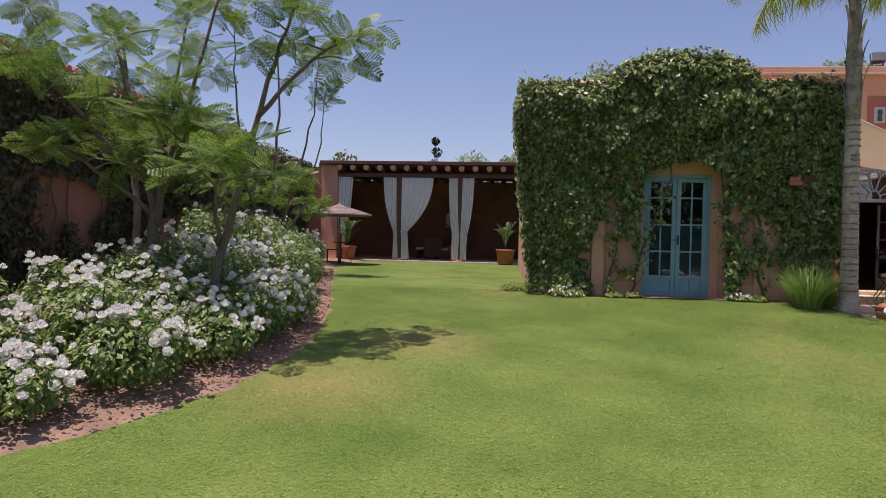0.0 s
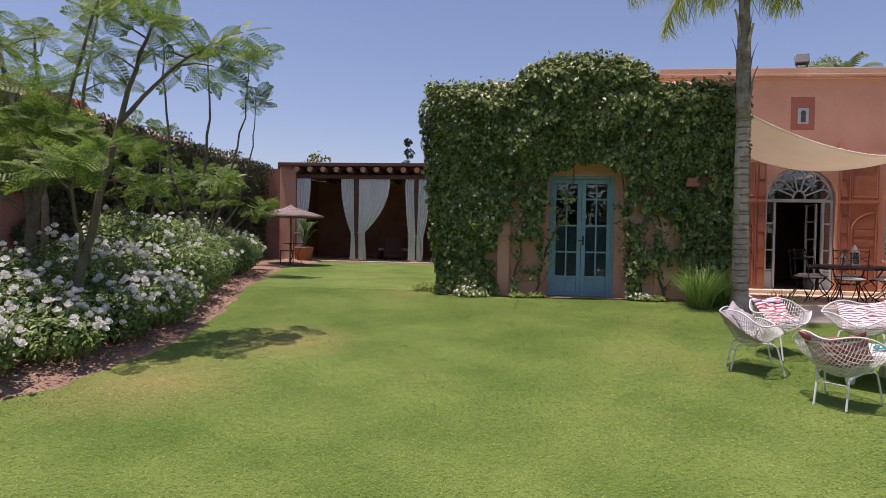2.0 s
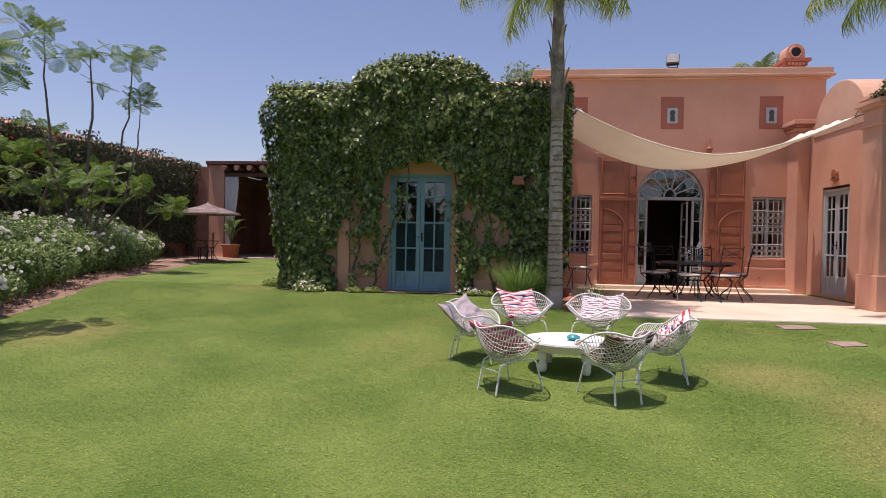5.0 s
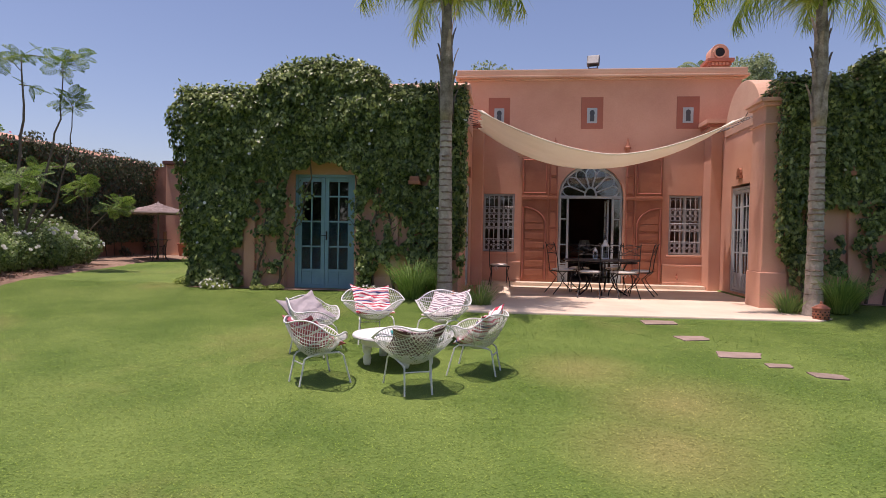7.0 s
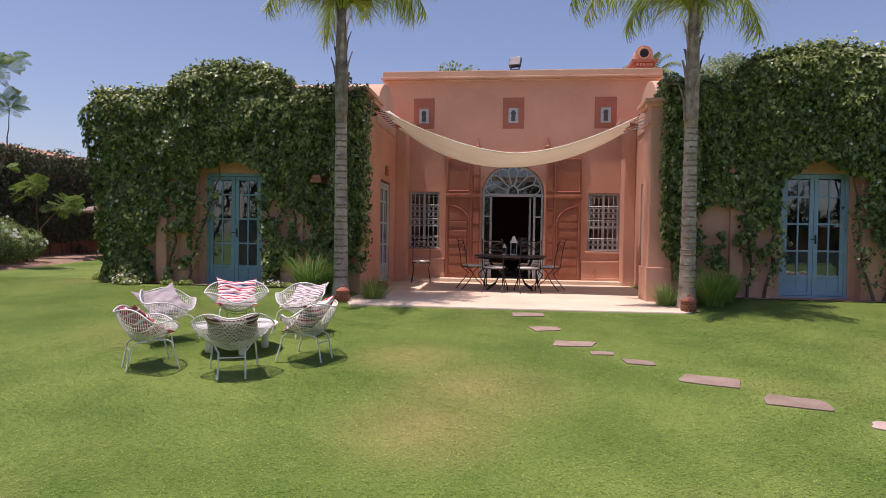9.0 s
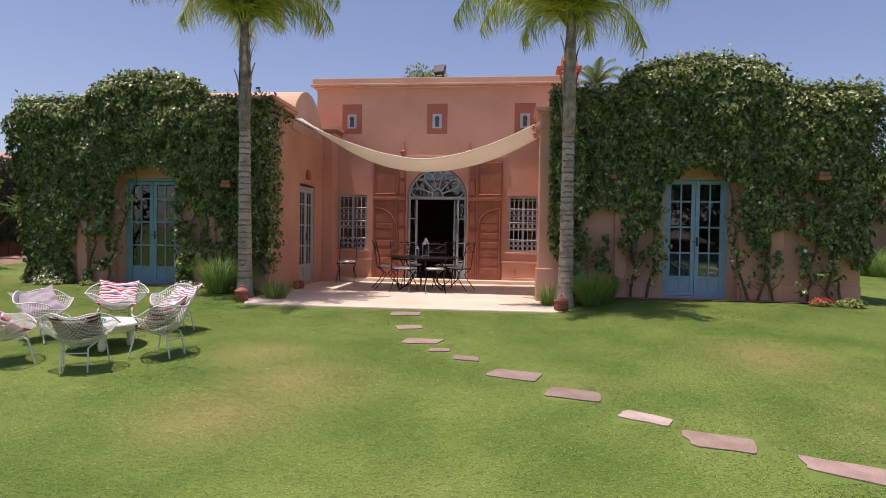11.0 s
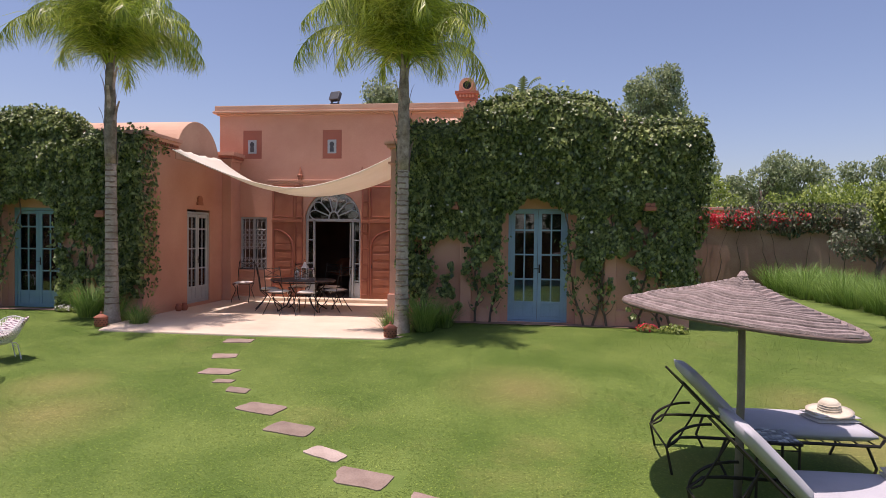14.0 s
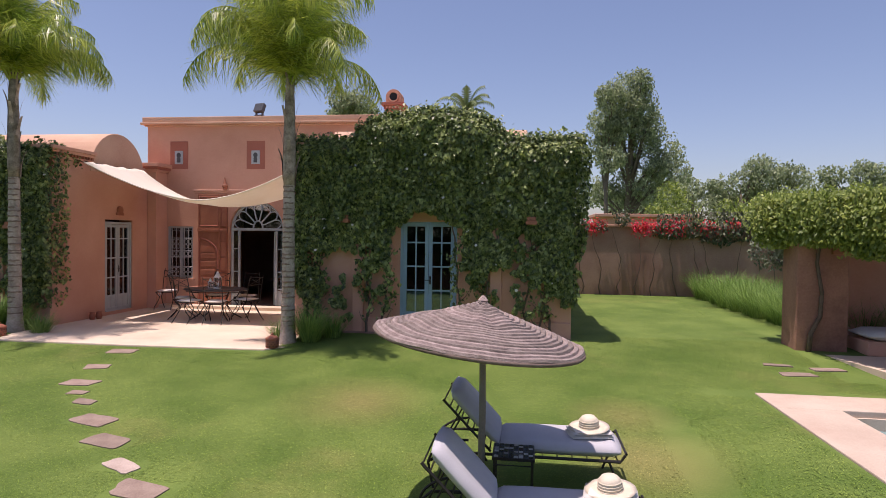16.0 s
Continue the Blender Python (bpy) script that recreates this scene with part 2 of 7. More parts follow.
def glass_mat(name, tint=(0.9, 0.95, 0.95), rough=0.02):
    m = bpy.data.materials.new(name)
    m.use_nodes = True
    n, l = m.node_tree.nodes, m.node_tree.links
    n.remove(n["Principled BSDF"])
    tr, gl, fr, mx = (n.new("ShaderNodeBsdfTransparent"), n.new("ShaderNodeBsdfGlossy"), n.new("ShaderNodeFresnel"), n.new("ShaderNodeMixShader"))
    tr.inputs["Color"].default_value = (*tint, 1)
    gl.inputs["Roughness"].default_value = rough
    fr.inputs["IOR"].default_value = 2.0
    l.new(fr.outputs[0], mx.inputs[0])
    l.new(tr.outputs[0], mx.inputs[1])
    l.new(gl.outputs[0], mx.inputs[2])
    l.new(mx.outputs[0], n["Material Output"].inputs["Surface"])
    return m


M["glass"] = glass_mat("window_glass", (0.75, 0.8, 0.82))
M["water"] = mat("pool_water", (0.27, 0.38, 0.36), (0.22, 0.33, 0.32), 1, 8, 0.05, 0.15)


# ---- mesh building ----
class Geo:
    def __init__(self):
        self.v, self.f = [], []

    def add(self, verts, faces):
        o = len(self.v)
        self.v += [tuple(p) for p in verts]
        self.f += [tuple(i + o for i in f) for f in faces]
        return self

    def box(self, x0, x1, y0, y1, z0, z1):
        v = [(x, y, z) for z in (z0, z1) for y in (y0, y1) for x in (x0, x1)]
        return self.add(v, [(0, 2, 3, 1), (4, 5, 7, 6), (0, 1, 5, 4), (1, 3, 7, 5), (3, 2, 6, 7), (2, 0, 4, 6)])

    def prism(self, outline, axis, a, b):
        """A closed outline extruded along an axis from a to b. The outline holds the two other coordinates, in order."""
        def at(p, h):
            q = list(p)
            q.insert("xyz".index(axis), h)
            return q
        n = len(outline)
        self.add([at(p, a) for p in outline] + [at(p, b) for p in outline],
                 [tuple(range(n))[::-1], tuple(range(n, 2 * n))] + [(i, (i + 1) % n, n + (i + 1) % n, n + i) for i in range(n)])
        return self

    def tube(self, points, radius, sides=6, closed=False):
        """A round bar along points; radius is one number or one for each point."""
        pts = [Vector(p) for p in points]
        n = len(pts)
        rad = [radius] * n if isinstance(radius, (int, float)) else list(radius)
        verts, faces, side = [], [], None
        for i, p in enumerate(pts):
            d = (pts[(i + 1) % n] - pts[i - 1]) if closed else (pts[min(i + 1, n - 1)] - pts[max(i - 1, 0)])
            d = d.normalized() if d.length > 1e-9 else Vector((0, 0, 1))
            if side is None:
                side = d.cross(Vector((0, 0, 1)) if abs(d.z) < 0.9 else Vector((1, 0, 0)))
            side = (side - d * side.dot(d)).normalized()
            up = d.cross(side)
            verts += [p + (side * math.cos(k * math.tau / sides) + up * math.sin(k * math.tau / sides)) * rad[i] for k in range(sides)]
        for i in range(n if closed else n - 1):
            for k in range(sides):
                a, b = i * sides, ((i + 1) % n) * sides
                faces.append((a + k, a + (k + 1) % sides, b + (k + 1) % sides, b + k))
        if not closed:
            faces += [tuple(range(sides))[::-1], tuple((n - 1) * sides + k for k in range(sides))]
        return self.add(verts, faces)

    def lathe(self, profile, sides=20, c=(0, 0, 0), wobble=0.0):
        """A turned shape: profile of (radius, z) from bottom to top, about a vertical axis through c."""
        n = len(profile)
        verts = [(c[0] + r * math.cos(k * math.tau / sides), c[1] + r * math.sin(k * math.tau / sides), c[2] + z) for r, z in profile for k in range(sides)]
        faces = [(i * sides + k, i * sides + (k + 1) % sides, (i + 1) * sides + (k + 1) % sides, (i + 1) * sides + k) for i in range(n - 1) for k in range(sides)]
        faces += [tuple(range(sides))[::-1], tuple((n - 1) * sides + k for k in range(sides))]
        return self.add(verts, faces)

    def grid(self, fn, nu, nv):
        """An open sheet of (nu+1) x (nv+1) points fn(u, v), u and v in 0..1."""
        verts = [fn(i / nu, j / nv) for j in range(nv + 1) for i in range(nu + 1)]
        w = nu + 1
        return self.add(verts, [(j * w + i, j * w + i + 1, (j + 1) * w + i + 1, (j + 1) * w + i) for j in range(nv) for i in range(nu)])

    def pad(self, x0, x1, y0, y1, z0, z1, n=10, puff=0.5, crease=0.0, seed=0):
        """A stuffed cushion: rounded top and bottom, thinner at the seams."""
        cx, cy, cz = (x0 + x1) / 2, (y0 + y1) / 2, (z0 + z1) / 2
        hx, hy, hz = (x1 - x0) / 2, (y1 - y0) / 2, (z1 - z0) / 2

        def sheet(s):
            def fn(u, v):
                a, b = 2 * u - 1, 2 * v - 1
                t = (max(0.0, 1 - abs(a) ** 4) * max(0.0, 1 - abs(b) ** 4)) ** puff
                w = crease * noise.noise(Vector((a * 2.2 + seed, b * 2.2, s)))
                return (cx + hx * a * (1 - 0.05 * b * b), cy + hy * b * (1 - 0.05 * a * a), cz + s * hz * (0.12 + 0.88 * t) + w * t)
            return fn
        self.grid(sheet(1), n, n)
        o = len(self.v)
        self.grid(sheet(-1), n, n)
        self.f = [f if min(f) < o else f[::-1] for f in self.f]
        w = n + 1
        rim = [i for i in range(w)] + [j * w + n for j in range(1, w)] + [n * w + i for i in range(n - 1, -1, -1)] + [j * w for j in range(n - 1, 0, -1)]
        base = o - w * w
        self.f += [(base + rim[i], o + rim[i], o + rim[(i + 1) % len(rim)], base + rim[(i + 1) % len(rim)]) for i in range(len(rim))]
        return self

    def moved(self, m):
        self.v = [tuple(m @ Vector(p)) for p in self.v]
        return self


def link_mesh(name, me, material, parent=None, label=""):
    me.materials.append(material)
    ob = new(name, me)
    if parent is not None:
        ob.parent = parent
    if label:
        ob["label"] = label
    return ob


def part(name, geo, material, parent=None, label="", bevel=0.0, smooth=False, world=False):
    """Links a Geo as one mesh, under a thing or a part. world: its points are in the world, not in the parent's frame."""
    me = bpy.data.meshes.new(name)
    me.from_pydata(geo.v, [], geo.f)
    bm = bmesh.new()
    bm.from_mesh(me)
    if bevel:
        bmesh.ops.bevel(bm, geom=[e for e in bm.edges if len(e.link_faces) == 2 and e.calc_face_angle(0) > 0.5], offset=bevel, segments=2, profile=0.6, affect="EDGES", clamp_overlap=True)
    bmesh.ops.recalc_face_normals(bm, faces=bm.faces)
    bm.to_mesh(me)
    bm.free()
    if smooth:
        me.polygons.foreach_set("use_smooth", [True] * len(me.polygons))
    ob = link_mesh(name, me, material, parent, label)
    if world and parent is not None:
        top = parent.matrix_basis if parent.parent is None else parent.parent.matrix_basis @ parent.matrix_parent_inverse @ parent.matrix_basis
        ob.matrix_parent_inverse = top.inverted()
    return ob


def thing(name, label, category, m=None, group="", kind=""):
    ob = new(name)
    ob.empty_display_size = 0.2
    if m is not None:
        ob.matrix_basis = m
    return tagged(ob, label, category, group, kind)


def scatter(name, tv, tf, mats, material, parent=None, label="", world=True):
    """One mesh of many copies of a small template: tv (n,3), tf list of faces of equal size, mats (k,4,4)."""
    tv, tf, mats = np.asarray(tv, float), np.asarray(tf, int), np.asarray(mats, float)
    k, n = len(mats), len(tv)
    v = (np.einsum("kij,nj->kni", mats[:, :3, :3], tv) + mats[:, None, :3, 3]).reshape(-1, 3)
    f = (tf[None] + (np.arange(k) * n)[:, None, None]).reshape(-1, tf.shape[1])
    me = bpy.data.meshes.new(name)
    me.vertices.add(len(v))
    me.vertices.foreach_set("co", v.ravel().astype(np.float32))
    me.loops.add(f.size)
    me.loops.foreach_set("vertex_index", f.ravel().astype(np.int32))
    me.polygons.add(len(f))
    me.polygons.foreach_set("loop_start", (np.arange(len(f)) * f.shape[1]).astype(np.int32))
    me.update(calc_edges=True)
    ob = link_mesh(name, me, material, parent, label)
    if world and parent is not None:
        top = parent.matrix_basis if parent.parent is None else parent.parent.matrix_basis @ parent.matrix_parent_inverse @ parent.matrix_basis
        ob.matrix_parent_inverse = top.inverted()
    return ob


def frames(pos, normal, up, size):
    """(k,4,4) poses whose z is the normal, y roughly up, scaled by size."""
    pos, normal, up = np.asarray(pos, float), np.asarray(normal, float), np.asarray(up, float)
    z = normal / np.linalg.norm(normal, axis=1, keepdims=True)
    x = np.cross(up, z)
    x /= np.linalg.norm(x, axis=1, keepdims=True) + 1e-9
    y = np.cross(z, x)
    m = np.zeros((len(pos), 4, 4))
    s = np.asarray(size, float).reshape(-1, 1)
    m[:, :3, 0], m[:, :3, 1], m[:, :3, 2], m[:, :3, 3], m[:, 3, 3] = x * s, y * s, z * s, pos, 1
    return m


RNG = np.random.default_rng(7)
IVY_V = [(0, -0.5, 0), (0.38, -0.04, 0.09), (0, 0.58, -0.06), (-0.38, -0.04, 0.09), (0, 0.05, -0.03)]
IVY_F = [(0, 1, 4), (1, 2, 4), (2, 3, 4), (3, 0, 4)]
QUAD_V = [(0, -0.5, 0), (0.26, 0, 0.05), (0, 0.5, -0.03), (-0.26, 0, 0.05)]
QUAD_F = [(0, 1, 2), (0, 2, 3)]


def leaf_frames(pos, lean, spread, size, var=0.35):
    """Poses for leaves at pos that face about along lean, hanging tips down."""
    k = len(pos)
    nrm = np.asarray(lean, float) + RNG.normal(0, spread, (k, 3))
    up = np.tile((0.0, 0.0, -1.0), (k, 1)) + RNG.normal(0, 0.5, (k, 3))
    return frames(pos, nrm, up, size * (1 + RNG.uniform(-var, var, k)))


def ground_z(x, y):
    """The lawn rises gently to the house and lies level beyond it."""
    t = np.clip((np.asarray(y, float) - 9.4) / 3.2, 0, 1)
    a = -0.25 + 0.078 * np.maximum(np.asarray(y, float), -6)
    b = 0.61 + 0.0045 * (np.clip(y, 10, 26) - 11)
    s = t * t * (3 - 2 * t)
    z = a * (1 - s) + b * s
    under = (np.asarray(x, float) > 5.2) & (np.asarray(x, float) < 10.7) & (np.asarray(y, float) > 9.9) & (np.asarray(y, float) < 20)
    z = np.where(under, np.minimum(z, 0.42), z)
    near = np.clip((np.asarray(x, float) - 16.6) / 1.4, 0, 1) * np.clip((9.4 - np.asarray(y, float)) / 0.6, 0, 1)
    z = z + np.maximum(0.395 - z, 0) * near * near * (3 - 2 * near)
    pool = (np.asarray(x, float) > 18.6) & (np.asarray(x, float) < 29) & (np.asarray(y, float) < 7.8) & (np.asarray(y, float) > -5.8)
    return np.where(pool, -1.2, z)


# ---- ground ----
BED = [(-3.6, 3.2), (-3.2, 4.0), (-2.75, 4.5), (-2.4, 5.4), (-2.2, 6.5), (-2.25, 7.5), (-2.5, 8.9), (-3.1, 11.0), (-3.8, 13.6), (-4.4, 15.9), (-5.1, 18.0)]


def bed_edge(y):
    return np.interp(y, [p[1] for p in BED], [p[0] for p in BED])


def build_ground():
    far = [-1500, -300, -90, -40]
    xs = far + list(np.arange(-14, 26.1, 0.5)) + [40, 90, 300, 1500]
    ys = [-1500, -300, -60, -20] + list(np.arange(-8, 27.1, 0.5)) + [45, 90, 300, 1500]
    g = Geo()
    w = len(xs)
    verts = []
    for y in ys:
        for x in xs:
            verts.append((x, y, float(ground_z(x, y))))
    g.add(verts, [(j * w + i, j * w + i + 1, (j + 1) * w + i + 1, (j + 1) * w + i) for j in range(len(ys) - 1) for i in range(w - 1)])
    tagged(part("ground", g, M["lawn"], smooth=True), "mown green lawn with dry yellowish patches", "ground", kind="structure")


build_ground()


def build_bed():
    g = Geo()
    ny = 60

    def fn(u, v):
        y = 1.5 + v * 20.3
        edge = float(bed_edge(y)) + 0.12 * noise.noise(Vector((y * 2.3, 3, 0))) + 0.05 * noise.noise(Vector((y * 7, 3, 0)))
        x = -7.7 + u * (edge + 7.7)
        h = 0.05 * math.sin(min(1, (1 - u) * 6) * math.pi / 2) - 0.02 * (u > 0.99)
        return (x, y, float(ground_z(x, y)) + h + 0.035 * noise.noise(Vector((x * 3, y * 3, 1))) * (u < 0.98) + 0.012)
    g.grid(fn, 22, ny * 2)
    tagged(part("flower_bed_soil", g, M["soil"], smooth=True), "dry reddish soil of the rose bed with leaf litter", "soil", kind="structure")


build_bed()


# ---- the villa ----
WX0, WX1, WX2, WX3 = 0.35, 5.32, 10.78, 15.85      # wing edges along x
FY, BY = 11.0, 14.7                                  # wing fronts, terrace back wall
DOOR1, DOOR2 = (2.27, 3.39), (12.61, 13.71)
FLOOR = 0.53
house = thing("house", "terracotta plastered one-storey villa with vaulted wings round a terrace", "house", pose(8, 13, 0.5))


def H(name, g, m, label="", **kw):
    boxes = all(len(f) == 4 for f in g.f) and len(g.v) == len(g.f) * 8 // 6 and len(g.v) > 8
    if boxes:
        for i in range(0, len(g.v), 8):
            one = Geo()
            one.v, one.f = g.v[i:i + 8], [tuple(j - i for j in f) for f in g.f[i // 8 * 6:i // 8 * 6 + 6]]
            ob = part(name, one, M[m] if isinstance(m, str) else m, house, label, world=True, **kw)
        return ob
    # pieces that do not touch become walls of their own
    root = list(range(len(g.v)))

    def find(i):
        while root[i] != i:
            root[i] = root[root[i]]
            i = root[i]
        return i

    for f in g.f:
        for i in f[1:]:
            root[find(i)] = find(f[0])
    groups = {}
    for f in g.f:
        groups.setdefault(find(f[0]), []).append(f)
    for faces in groups.values():
        idx = sorted({i for f in faces for i in f})
        at = {i: k for k, i in enumerate(idx)}
        one = Geo()
        one.v, one.f = [g.v[i] for i in idx], [tuple(at[i] for i in f) for f in faces]
        ob = part(name, one, M[m] if isinstance(m, str) else m, house, label, world=True, **kw)
    return ob


def hump(cx, half, base, top, n=18):
    """Outline over a door: a low flat shoulder with a round rise in the middle."""
    return [(cx + half * math.cos(math.pi * (1 - k / n)), base + (top - base) * math.sin(math.pi * k / n) ** 0.8) for k in range(n + 1)]


def wing_front(x0, x1, door, base, peak_half, top, sill):
    """A wing's front wall in pieces round its arched door niche."""
    d0, d1 = door[0] - 0.14, door[1] + 0.14
    cx = (d0 + d1) / 2
    g = Geo()
    g.prism([(x0, 0.2), (d0, 0.2), (d0, base), (x0, base)], "y", FY, FY + 0.35)
    g.prism([(d1, 0.2), (x1, 0.2), (x1, base), (d1, base)], "y", FY, FY + 0.35)
    arch = [(cx + (d1 - d0) / 2 * math.cos(math.pi * k / 12), sill + 2.12 + 0.32 * math.sin(math.pi * k / 12)) for k in range(13)]
    g.prism([(d1, base), (d0, base)] + arch[::-1], "y", FY, FY + 0.35)
    g.prism(hump(cx, peak_half, base, top), "y", FY + 0.02, FY + 0.33)
    # niche behind the arch, set back, open where the door stands
    g.prism([(d0, sill + 2.12), (d1, sill + 2.12), (d1, sill + 2.5), (d0, sill + 2.5)], "y", FY + 0.16, FY + 0.30)
    g.box(d0, door[0], FY + 0.16, FY + 0.30, 0.2, sill + 2.12)
    g.box(door[1], d1, FY + 0.16, FY + 0.30, 0.2, sill + 2.12)
    g.box(d0, d1, FY + 0.05, FY + 0.34, 0.2, sill)
    H("wall", g, "plaster", "terracotta plaster front wall with a rounded gable")
    p = Geo()
    for a, b in ((x0, d0 - 0.05), (d1 + 0.05, x1)):
        p.box(a, b, FY - 0.045, FY + 0.02, 0.2, sill + 0.28)
    H("plinth", p, "plaster", "projecting plaster plinth", bevel=0.015)
    q = Geo()
    for a in (d0 - 0.75, d1 + 0.5):
        if x0 < a < x1 - 0.2:
            q.box(a, a + 0.22, FY - 0.07, FY + 0.02, 0.2, base - 0.4)
    H("buttress", q, "plaster", bevel=0.02)


wing_front(WX0, WX1, DOOR1, 4.0, 1.16, 4.5, 0.58)
wing_front(WX2 - 0.02, WX3, DOOR2, 4.1, 1.4, 4.62, 0.62)

# inner side walls of the wings, with their glazed doors
SD1, SD2 = (12.6, 13.6), (12.62, 13.62)


def side_wall(x, out, door, y0=FY):
    a, b = (x - 0.35, x) if out > 0 else (x, x + 0.35)
    g = Geo()
    g.box(a, b, y0 + 0.35, door[0], 0.2, 4.1)
    g.box(a, b, door[1], BY + 0.3, 0.2, 4.1)
    g.box(a, b, door[0], door[1], 2.75, 4.1)
    g.box(a, b, door[0], door[1], 0.2, FLOOR + 0.05)
    H("wall", g, "plaster", "sunlit terracotta side wall")


side_wall(WX1, 1, SD1)
side_wall(WX2, -1, SD2)
g = Geo()
g.box(WX0, WX0 + 0.35, FY + 0.35, 19.5, 0.2, 4.0)
g.box(WX3 - 0.35, WX3, FY + 0.35, 19.5, 0.2, 4.1)
H("wall", g, "plaster", "outer side walls of the wings")
g = Geo()
g.box(WX0 + 0.35, 5.0, 16.2, 16.5, 0.2, 3.85)
g.box(11.3, WX3 - 0.35, 16.2, 16.5, 0.2, 3.85)
H("wall", g, "room_shade", "rear walls of the rooms in the wings")
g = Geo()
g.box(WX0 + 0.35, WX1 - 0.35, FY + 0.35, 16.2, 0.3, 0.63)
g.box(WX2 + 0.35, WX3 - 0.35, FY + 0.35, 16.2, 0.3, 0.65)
H("room_floor", g, "room_shade")

# barrel vaults and flat roofs of the wings
def vault(x0, x1, yc, r, zc):
    g = Geo()
    n = 20
    g.prism([(yc + r * math.cos(math.pi * k / n), zc + r * math.sin(math.pi * k / n)) for k in range(n + 1)], "x", x0, x1)
    H("vault", g, "plaster_pale", "sun-bleached barrel vault", bevel=0.02)


g = Geo()
g.box(WX0 + 0.35, WX1 - 0.02, FY + 0.35, BY + 0.3, 3.85, 4.02)
g.box(WX2 + 0.02, WX3 - 0.35, FY + 0.35, BY + 0.3, 3.85, 4.10)
g.box(WX0 + 0.35, 5.0, BY + 0.3, 19.5, 3.85, 4.0)
g.box(11.3, WX3 - 0.35, BY + 0.3, 19.5, 3.85, 4.1)
H("roof", g, "plaster_pale", "flat plastered roof of the wings")
vault(1.2, WX1 + 0.02, 13.07, 0.97, 3.82)
vault(WX2 - 0.02, 15.0, 13.07, 0.97, 3.82)
g = Geo()
g.box(14.9, WX3 + 0.12, 11.9, 14.2, 4.1, 4.2)
H("roof_slab", g, "plaster_pale", "grey edge of the roof slab", bevel=0.01)


def cornice(pts_profile, axis, a, b, name="cornice"):
    g = Geo()
    g.prism(pts_profile, axis, a, b)
    return H(name, g, "plaster", bevel=0.006)


for x, s in ((WX1, 1), (WX2, -1)):
    # stepped cornice with dentils over the front end of the side wall
    for k, (z0, z1, o) in enumerate(((3.98, 4.05, 0.04), (4.10, 4.16, 0.10), (4.16, 4.23, 0.15))):
        a, b = sorted((x - s * 0.36, x + s * o))
        g = Geo()
        g.box(a, b, FY - o, 12.15, z0, z1)
        H("cornice", g, "plaster", bevel=0.008)
    for k in range(13):
        y = FY + 0.02 + k * 0.088
        a, b = sorted((x, x + s * 0.075))
        H("brick", Geo().box(a, b, y, y + 0.05, 4.05, 4.10), "wood_red")
    # corner pilaster at the terrace's back, with its moulded cap
    a, b = sorted((x, x + s * 0.25))
    H("pilaster", Geo().box(a, b, 14.2, BY, 0.4, 4.12), "plaster", bevel=0.02)
    for z0, z1, o in ((4.02, 4.08, 0.05), (4.08, 4.15, 0.09), (4.15, 4.24, 0.14)):
        a, b = sorted((x - s * 0.1, x + s * (0.25 + o)))
        H("cap", Geo().box(a, b, 14.2 - o, BY, z0, z1), "plaster_red" if z0 == 4.08 else "plaster", bevel=0.008)
    a, b = sorted((x, x + s * 0.40))
    if s < 0:
        H("pilaster", Geo().box(a, b, FY - 0.06, FY + 0.5, 0.3, 3.98), "plaster", bevel=0.02)
        H("plinth", Geo().box(a - 0.03, b, FY - 0.09, FY + 0.53, 0.3, 1.1), "plaster", bevel=0.015)
        for z0, z1, o in ((3.56, 3.60, 0.04), (3.86, 3.92, 0.06), (3.92, 3.98, 0.11)):
            H("cap", Geo().box(a - o, b, FY - 0.06 - o, FY + 0.5 + o, z0, z1), "plaster", bevel=0.008)

# terrace back wall with the arched entrance and two windows
AX, AR, SPRING = 8.05, 0.74, 2.58
XL, XR = WX1, WX2
WINL, WINR = (5.57, 6.30), (9.80, 10.52)
WZ0, WZ1 = 1.27, 2.63
g = Geo()
TOPZ = 5.3
n = 20
g.box(5.0, WINL[0], BY, BY + 0.35, 0.2, TOPZ)
g.box(WINL[0], WINL[1], BY, BY + 0.35, 0.2, WZ0)
g.box(WINL[0], WINL[1], BY, BY + 0.35, WZ1, TOPZ)
g.box(WINL[1], AX - AR, BY, BY + 0.35, 0.2, TOPZ)
g.box(AX + AR, WINR[0], BY, BY + 0.35, 0.2, TOPZ)
g.box(WINR[0], WINR[1], BY, BY + 0.35, 0.2, WZ0)
g.box(WINR[0], WINR[1], BY, BY + 0.35, WZ1, TOPZ)
g.box(WINR[1], 11.3, BY, BY + 0.35, 0.2, TOPZ)
g.prism([(AX - AR, TOPZ), (AX - AR, SPRING)] + [(AX - AR * math.cos(math.pi * k / n), SPRING + AR * math.sin(math.pi * k / n)) for k in range(1, n)] + [(AX + AR, SPRING), (AX + AR, TOPZ)], "y", BY, BY + 0.35)
H("wall", g, "plaster", "terracotta back wall of the terrace")
g = Geo()
g.box(5.0, 5.35, BY + 0.35, 20, 0.2, TOPZ).box(10.95, 11.3, BY + 0.35, 20, 0.2, TOPZ).box(5.0, 11.3, 20, 20.35, 0.2, TOPZ)
H("wall", g, "plaster", "side and rear walls of the main hall")
H("hall_floor", Geo().box(5.35, 10.95, BY + 0.35, 20, 0.4, FLOOR + 0.04), "room_shade")
H("hall_lining", Geo().box(5.35, 10.95, 19.6, 20, FLOOR, 5.1), "room_shade", "room plaster with the indoor shade put into its colour")
